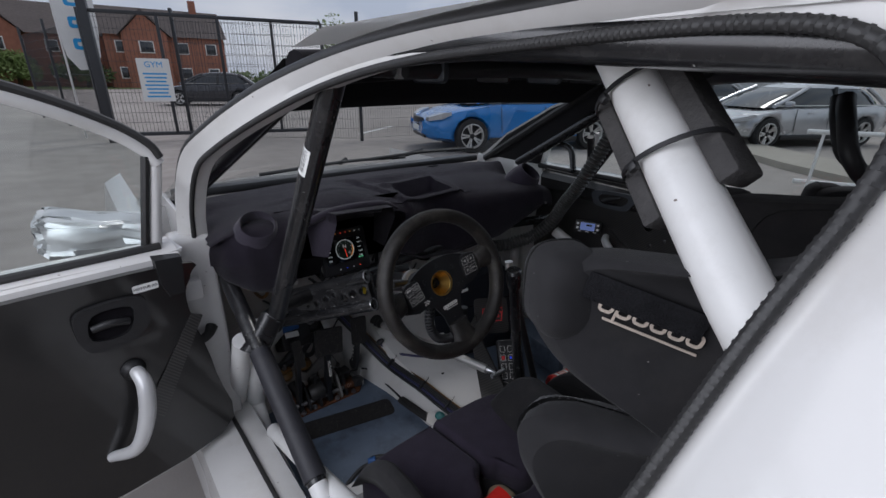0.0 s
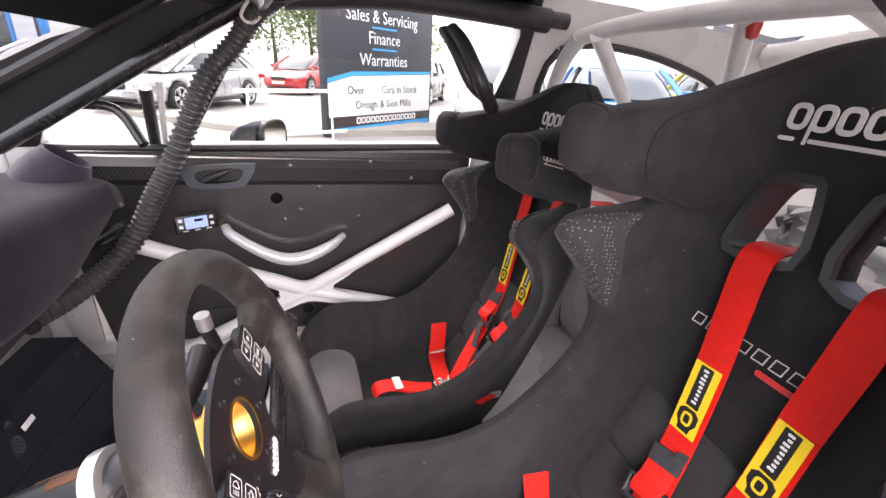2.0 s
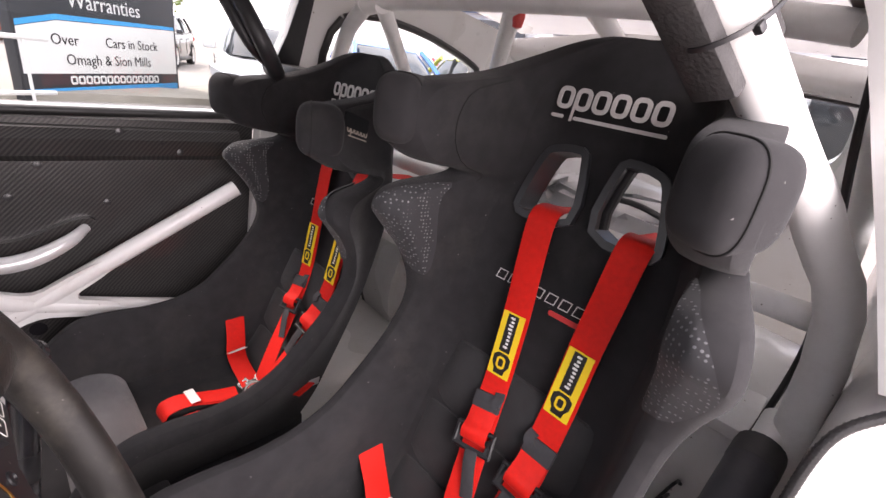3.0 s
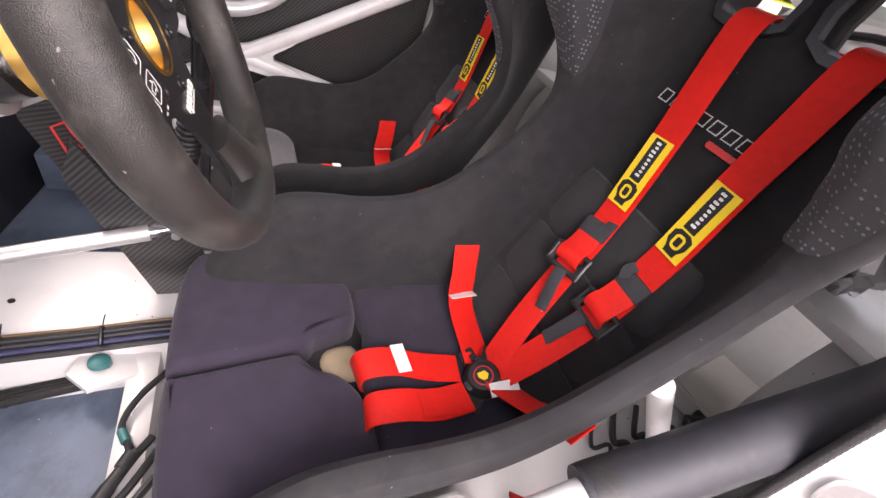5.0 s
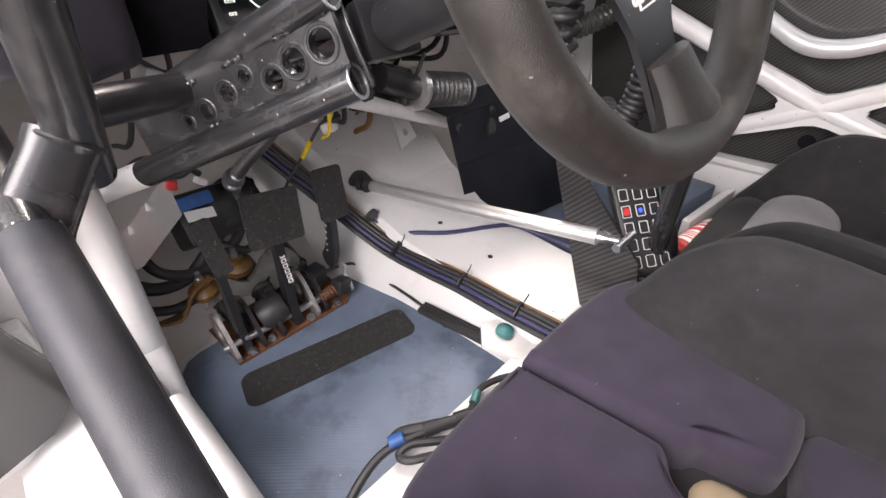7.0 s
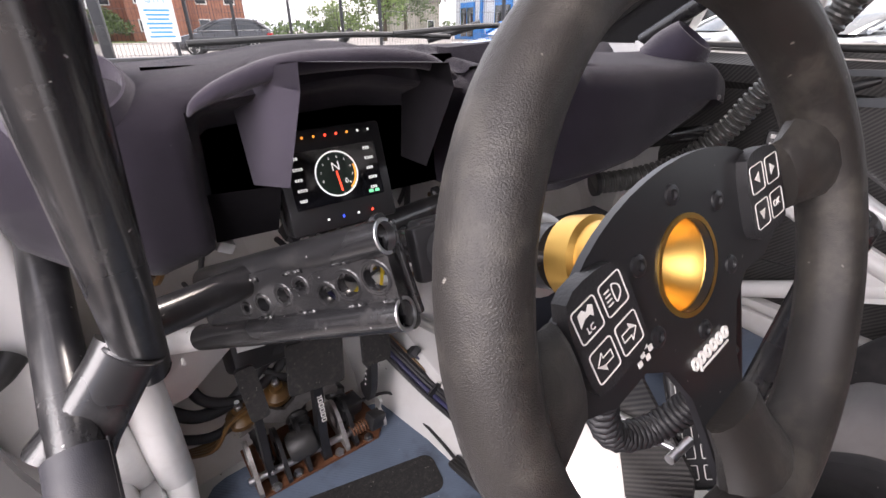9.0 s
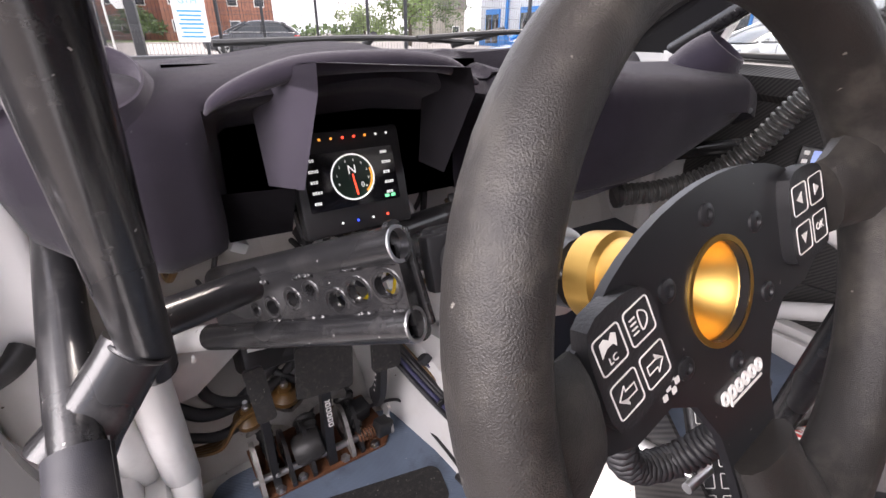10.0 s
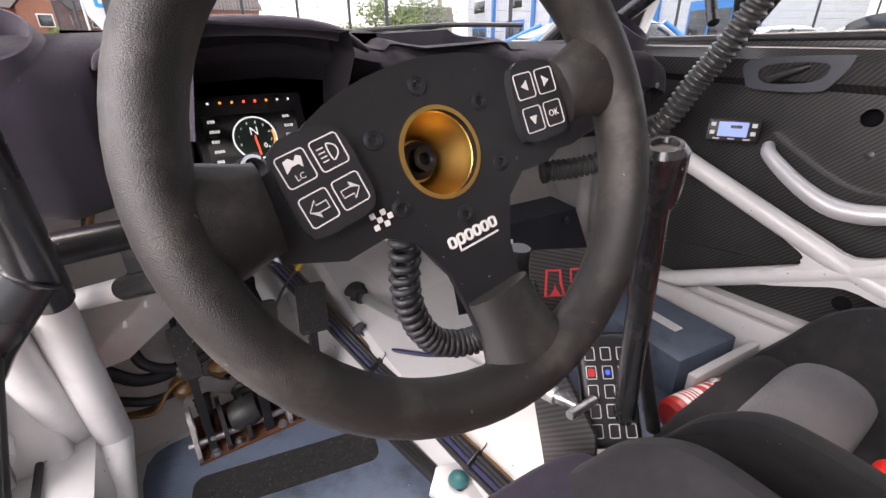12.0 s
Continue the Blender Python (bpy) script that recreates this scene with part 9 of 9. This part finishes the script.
# mesh fence
def fence_run(a, b, h=2.4, post_every=2.5, label="dark welded mesh fence on steel posts"):
    a, b = Vector((*a, 0)), Vector((*b, 0))
    fe = thing("fence", label, "fence")
    n = max(1, int((b - a).length / post_every))
    d = (b - a).normalized()
    for k in range(n + 1):
        p = a.lerp(b, k / n)
        part("post", box((0.06, 0.06, h + 0.25), Matrix.Translation(p + Vector((0, 0, (h + 0.25) / 2))) @ pose(0, 0, 0, 0, 0, math.degrees(math.atan2(d.y, d.x))), 0.006), M["fence"], fe)
    for k in range(n):
        p, q = a.lerp(b, k / n), a.lerp(b, (k + 1) / n)
        bm = bmesh.new()
        nv = int((q - p).length / 0.06)
        for i in range(nv):
            s_ = p.lerp(q, i / nv)
            tube([s_ + Vector((0, 0, 0.06)), s_ + Vector((0, 0, h))], 0.0035, 3, bm)
        nh = int(h / 0.2)
        for i in range(nh + 1):
            z = 0.06 + i * (h - 0.06) / nh
            tube([p + Vector((0, 0, z)), q + Vector((0, 0, z))], 0.004, 3, bm)
        part("mesh_panel", bm, M["fence"], fe)
    return fe


fence_run((1.2, 10.9), (4.23, 8.54))
fence_run((4.23, 8.54), (13.5, 4.7 + 3.2))
fence_run((13.5, 7.9), (24.0, 4.5))
fence_run((-0.3, 12.2), (-1.5, 19.0))
gate = thing("gate", "black steel gate with upright bars and printed board", "gate")
ga, gb = Vector((-0.25, 11.1, 0)), Vector((4.0, 9.8, 0))
gd = (gb - ga).normalized()
gang = math.degrees(math.atan2(gd.y, gd.x))
for k, w_ in ((0.0, 0.16), (0.27, 0.06), (0.52, 0.06), (0.76, 0.06), (1.0, 0.06)):
    p = ga.lerp(gb, k)
    part("upright", box((w_, w_, 2.75 if k == 0 else 2.35), Matrix.Translation(p + Vector((0, 0, 1.375 if k == 0 else 1.33))) @ pose(0, 0, 0, 0, 0, gang), 0.008), M["fence"], gate)
for z in (0.16, 2.5):
    part("rail", box(((gb - ga).length, 0.06, 0.07), Matrix.Translation((ga + gb) / 2 + Vector((0, 0, z))) @ pose(0, 0, 0, 0, 0, gang), 0.006), M["fence"], gate)
bm = bmesh.new()
for i in range(int((gb - ga).length / 0.07)):
    s_ = ga + gd * (0.07 * i)
    tube([s_ + Vector((0, 0, 0.18)), s_ + Vector((0, 0, 2.5))], 0.0035, 3, bm)
for i in range(12):
    tube([ga + Vector((0, 0, 0.2 + i * 0.2)), gb + Vector((0, 0, 0.2 + i * 0.2))], 0.004, 3, bm)
part("mesh_infill", bm, M["fence"], gate)
gb_m = Matrix.Translation(ga.lerp(gb, 0.22) + Vector((0, -0.06, 1.25))) @ pose(0, 0, 0, 90, 0, gang) @ Matrix.Scale(0.62, 4)
notice = thing("notice_board", "white notice board with blue lettering tied to the gate", "notice")
part("board", plate(rounded(0.95, 1.35, 0.02), (), 0.01, gb_m), M["white_label"], notice)
part("letters", text_mesh("GYM", 0.26, gb_m @ pose(0, 0.48, 0.012), 0.002), M["blue_print"], notice)
for i in range(7):
    part("text_bar", plate(rounded(0.7 - 0.06 * (i % 3), 0.05, 0.01, 2, 0, 0.20 - i * 0.12), (), 0.004, gb_m @ pose(0, 0, 0.01)), M["blue_print"], notice)
flag = thing("feather_flag", "tall white feather flag with blue lettering bars", "flag")
fm_ = Matrix.Translation((-0.35, 12.4, 2.3)) @ pose(0, 0, 0, 90, 0, 10)
part("cloth", plate(smooth_outline([(-0.3, -0.6), (0.3, -0.6), (0.38, 1.6), (0.1, 2.2), (-0.3, 2.0)], 3), (), 0.01, fm_), M["white_label"], flag)
part("pole", tube([(-0.68, 12.35, 0), (-0.68, 12.35, 4.5)], 0.02, 8), M["alloy"], flag)
for k in range(3):
    part("text_bar", plate(rounded(0.3, 0.22, 0.05, 3, 0.02, -0.35 + k * 0.42), [rounded(0.16, 0.08, 0.03, 3, 0.02, -0.35 + k * 0.42)], 0.004, fm_ @ pose(0, 0, 0.01)), M["blue_print"], flag)

# big sign
sg = thing("dealer_sign", "large dark sign board with white and blue lettering", "sign")
sa = Vector((7.50, -0.44, 0))
sd = Vector((0.64, -0.77, 0)).normalized()
SW = 3.0
s_m = Matrix((sd, Vector((0, 0, 1)), Vector((sd.y, -sd.x, 0)))).transposed().to_4x4()
s_m.translation = sa + Vector((0, 0, -0.28))
part("post", box((0.14, 3.3, 0.14), s_m @ pose(0.05, 1.60, -0.05), 0.01), M["sign_dark"], sg)
part("post", box((0.14, 3.3, 0.14), s_m @ pose(SW, 1.60, -0.05), 0.01), M["sign_dark"], sg)
part("board", box((SW, 2.85, 0.06), s_m @ pose(SW / 2, 1.77, 0), 0.006), M["sign_dark"], sg)
part("white_band", plate([(0.02, 1.18), (0.6, 1.30), (SW, 1.36), (SW, 0.62), (0.02, 0.62)], (), 0.004, s_m @ pose(0, 0, 0.032)), M["white_label"], sg)
part("blue_band", plate([(0.02, 1.26), (0.6, 1.38), (SW, 1.42), (SW, 1.37), (0.6, 1.31), (0.02, 1.19)], (), 0.004, s_m @ pose(0, 0, 0.033)), M["blue_print"], sg)
part("blue_band", plate([(0.02, 0.42), (SW, 0.46), (SW, 0.36), (0.02, 0.36)], (), 0.004, s_m @ pose(0, 0, 0.033)), M["blue_print"], sg)
for txt, z, mat_, size in (("Sales & Servicing", 2.30, "white_label", 0.30), ("Finance", 1.95, "white_label", 0.30), ("Warranties", 1.58, "white_label", 0.30), ("Over        Cars in Stock", 1.06, "ink", 0.21), ("Omagh & Sion Mills", 0.80, "ink", 0.21)):
    part("letters", text_mesh(txt, size, s_m @ pose(SW / 2, z, 0.038), 0.002), M[mat_], sg)
for z in (2.13, 1.77):
    part("rule", plate(rounded(0.7, 0.03, 0.005, 2, SW / 2, z), (), 0.003, s_m @ pose(0, 0, 0.034)), M["blue_print"], sg)
bm = bmesh.new()
for k in range(14):
    ring_plate(rounded(0.115, 0.12, 0.03, 3, 0.75 + 0.13 * k, 0.53), 0.03, 0.003, s_m @ pose(0, 0, 0.034), bm)
part("web_bars", bm, M["white_label"], sg)
# white metal stand on the kerb island
std = thing("white_stand", "low white tubular metal stand in front of the sign", "stand")
p0, p1 = Vector((6.41, 0.86, 0.0)), Vector((7.21, -0.74, 0.0))
for z in (0.16, 0.80):
    part("rail", tube([p0 + Vector((0, 0, z)), p1 + Vector((0, 0, z))], 0.03, 8), M["white_tube"], std)
for k in (0.1, 0.85):
    p = p0.lerp(p1, k)
    part("leg", tube([p + Vector((-0.1, 0, 0.02)), p + Vector((0, 0, 0.80))], 0.018, 8), M["white_tube"], std)
isl = solo("kerb_island", plate([(7.5, 0.15), (8.4, 1.5), (12.3, 5.4), (13.0, 5.0), (9.6, 1.0), (9.0, -2.6), (14, -7.5), (12, -8.5), (7.9, -3.2)], (), 0.11), M["kerb"], "low concrete kerb island", "kerb", kind="structure")

# buildings
def house(name, label, x, y, ang, w, d, h, wallm, roofm):
    ho = thing(name, label, "house")
    m = Matrix.Translation((x, y, 0)) @ pose(0, 0, 0, 0, 0, ang)
    part("wall", box((w, d, h), m @ pose(0, 0, h / 2), 0.02), M[wallm], ho)
    part("roof", loft([[m @ Vector((sx * (w / 2 + 0.3), yy, zz)) for yy, zz in ((-d / 2 - 0.4, h - 0.1), (0, h + d * 0.36), (d / 2 + 0.4, h - 0.1), (0, h + d * 0.36 - 0.25))] for sx in (-1, 1)]), M[roofm], ho)
    part("chimney", box((0.7, 0.7, 1.8), m @ pose(w * 0.3, 0, h + d * 0.36 + 0.2), 0.02), M[wallm], ho)
    nw = max(2, int(w / 2.6))
    for k in range(nw):
        for z in (1.5, 4.0):
            if z + 0.8 < h:
                wx = -w / 2 + w * (k + 0.5) / nw
                wi = part("window", box((1.1, 0.08, 1.15), m @ pose(wx, -d / 2 - 0.02, z), 0.01), M["white_label"], ho)
                part("pane", box((0.92, 0.04, 0.97), m @ pose(wx, -d / 2 - 0.06, z), 0.005), M["car_glass"], wi)
    # front gable
    gx = -w * 0.18
    part("gable", loft([[m @ Vector((gx + xx, yy, zz)) for xx, zz in ((-2.0, 0), (2.0, 0), (2.0, h), (0, h + 2.0), (-2.0, h))] for yy in (-d / 2 - 1.0, 0)]), M[wallm], ho)
    part("gable_roof", loft([[m @ Vector((gx + xx, yy, zz)) for xx, zz in ((-2.4, h - 0.25), (0, h + 2.1), (2.4, h - 0.25), (0, h + 2.35))] for yy in (-d / 2 - 1.25, 0)]), M[roofm], ho)
    wi = part("window", box((1.3, 0.08, 1.2), m @ pose(gx, -d / 2 - 1.03, h - 1.2), 0.01), M["white_label"], ho)
    part("pane", box((1.1, 0.04, 1.0), m @ pose(gx, -d / 2 - 1.07, h - 1.2), 0.005), M["car_glass"], wi)
    return ho


house("house", "red brick house with dark tiled gables", -2.0, 68, 2, 16, 9, 5.2, "brick", "roof_tile")
house("house", "red brick house with dark tiled gables", 9.5, 62, -6, 11, 8, 5.2, "brick", "roof_tile")
house("house", "red brick house with dark tiled gables", -12.5, 55, 8, 9, 8, 4.8, "brick", "roof_tile")
house("house", "pale rendered house with dark roof", 42, 66, -30, 8, 7, 4.5, "kerb", "roof_tile")
unit = thing("industrial_unit", "pale clad industrial unit with blue frames and doors", "building")
u_a, u_b = Vector((30.5, 40, 0)), Vector((26, 11.0, 0))
ud = (u_b - u_a).normalized()
un = Vector((ud.y, -ud.x, 0))
if un.dot(-u_a) < 0:
    un = -un
u_m = Matrix((ud, Vector((0, 0, 1)), un)).transposed().to_4x4()
u_m.translation = u_a
UL = (u_b - u_a).length
part("wall", box((UL, 6.0, 10.0), u_m @ pose(UL / 2, 3.0, -5.0), 0.02), M["clad"], unit)
part("roof", box((UL + 0.6, 0.25, 10.6), u_m @ pose(UL / 2, 6.1, -5.0), 0.02), M["silver_paint"], unit)
part("plinth", box((UL, 0.9, 0.1), u_m @ pose(UL / 2, 0.45, 0.05), 0.01), M["blue_clad"], unit, "blue lower wall")
for k in range(5):
    cx_ = 2.5 + k * (UL - 5) / 4
    dr = part("door", box((2.6, 3.2, 0.12), u_m @ pose(cx_, 1.6, 0.06), 0.01), M["blue_clad"], unit, "blue framed glazed front")
    for j in range(2):
        part("pane", box((1.1, 2.5, 0.06), u_m @ pose(cx_ - 0.62 + 1.24 * j, 1.5, 0.12), 0.01), M["car_glass"], dr)
    wi = part("window", box((2.2, 1.2, 0.1), u_m @ pose(cx_, 4.6, 0.05), 0.01), M["white_label"], unit)
    part("pane", box((2.0, 1.0, 0.06), u_m @ pose(cx_, 4.6, 0.08), 0.01), M["car_glass"], wi)
    part("column", box((0.35, 6.0, 0.2), u_m @ pose(cx_ + 2.6, 3.0, 0.1), 0.01), M["blue_clad"], unit)
shop = thing("showroom", "glazed showroom with blue fascia behind the rally car", "building")
part("wall", box((22, 0.4, 4.5), pose(2.0, -15.0, 2.25, 0, 0, 12), 0.02), M["clad"], shop)
part("fascia", box((22, 0.3, 1.0), pose(2.0, -14.7, 3.6, 0, 0, 12), 0.02), M["blue_clad"], shop, "blue fascia")
for k in range(6):
    part("window", box((2.6, 0.1, 2.6), pose(2.0 - 9 + 3.5 * k, -14.72 + (-9 + 3.5 * k) * 0.2126, 1.6, 0, 0, 12), 0.02), M["car_glass"], shop)


# trees: tapered trunk, limbs and a crown of many small leaf clumps
def tree(x, y, h, r, seed, matn="leaf"):
    rg = random.Random(seed)
    t = thing("tree", "leafy green tree with uneven crown", "tree", "trees")
    tr = tube([(x, y, 0), (x + 0.1, y, h * 0.25), (x - 0.05, y + 0.1, h * 0.5), (x, y, h * 0.75)], [0.22, 0.17, 0.12, 0.04], 8, smooth_n=3)
    for k in range(7):
        a = rg.random() * 6.28
        z = h * (0.3 + 0.35 * rg.random())
        tube([(x, y, z), (x + math.cos(a) * r * 0.4, y + math.sin(a) * r * 0.4, z + h * 0.12), (x + math.cos(a) * r * 0.75, y + math.sin(a) * r * 0.75, z + h * 0.2)], [0.07, 0.05, 0.02], 6, tr, smooth_n=3)
    part("trunk", tr, M["bark"], t)
    verts, faces = [], []
    blobs = [(Vector((rg.gauss(0, 0.5) * r, rg.gauss(0, 0.5) * r, h * (0.62 + 0.22 * rg.gauss(0, 0.7)))), r * (0.28 + 0.25 * rg.random())) for _ in range(16)]
    for c_, br in blobs:
        for _ in range(170):
            v = Vector((rg.gauss(0, 1), rg.gauss(0, 1), rg.gauss(0, 0.8)))
            v = v.normalized() * br * (0.65 + 0.4 * rg.random())
            p = Vector((x, y, 0)) + c_ + v
            if p.z < h * 0.18:
                continue
            s_ = 0.10 + 0.13 * rg.random()
            u1 = Vector((rg.gauss(0, 1), rg.gauss(0, 1), rg.gauss(0, 1))).normalized()
            u2 = u1.orthogonal().normalized()
            i0 = len(verts)
            verts += [p - u1 * s_, p + u2 * s_ * 0.55, p + u1 * s_, p - u2 * s_ * 0.55]
            faces.append((i0, i0 + 1, i0 + 2, i0 + 3))
    me = bpy.data.meshes.new("crown")
    me.from_pydata([tuple(v) for v in verts], [], faces)
    me.materials.append(M[matn])
    cr = new("crown", me)
    cr.parent = t
    cr["kind"] = "stuff"
    return t


for i, (bear, dist, h, r) in enumerate(((29.0, 44, 5.6, 2.8), (31.5, 55, 6.5, 3.2), (24.0, 66, 4.2, 2.6), (1.5, 60, 3.4, 2.0), (-3.5, 62, 3.2, 2.0), (87.5, 45, 8.5, 4.5), (91.5, 48, 9.5, 5.0), (95.5, 50, 9.0, 4.5), (100, 46, 8.0, 4.0))):
    tree(math.sin(radians(bear)) * dist, math.cos(radians(bear)) * dist, h, r, 100 + i, "leaf" if i % 2 == 0 else "leaf_dark")
hedge_bm = bmesh.new()
rg = random.Random(5)
for k in range(2600):
    bx_, hx = -30 + 100 * rg.random(), 0.0
    p = Vector((bx_, 74 - abs(bx_) * 0.15 + rg.random() * 3, rg.random() ** 1.5 * 2.0))
    s_ = 0.25 + 0.3 * rg.random()
    u1 = Vector((rg.gauss(0, 1), rg.gauss(0, 1), rg.gauss(0, 1))).normalized()
    u2 = u1.orthogonal().normalized()
    hedge_bm.faces.new([hedge_bm.verts.new(q) for q in (p - u1 * s_, p + u2 * s_, p + u1 * s_, p - u2 * s_)])
hedge = solo("far_hedge", hedge_bm, M["leaf_dark"], "far line of green bushes", "bushes", kind="stuff")
verge = solo("verge", plate([(-40, 44), (30, 60), (80, 60), (80, 90), (-40, 90)], (), 0.05), M["grass"], "grass verge beyond the road", "grass", kind="structure")
lines = thing("parking_lines", "white painted parking lines on the asphalt", "markings")
for x, y, a, l in ((5.75, 10.4, -55, 2.2), (-4.5, 25, 10, 6.0), (-3.5, 17, 0, 5.0)):
    part("line", box((0.10, l, 0.004), pose(x, y, 0.004, 0, 0, a), 0.001), M["white_label"], lines)
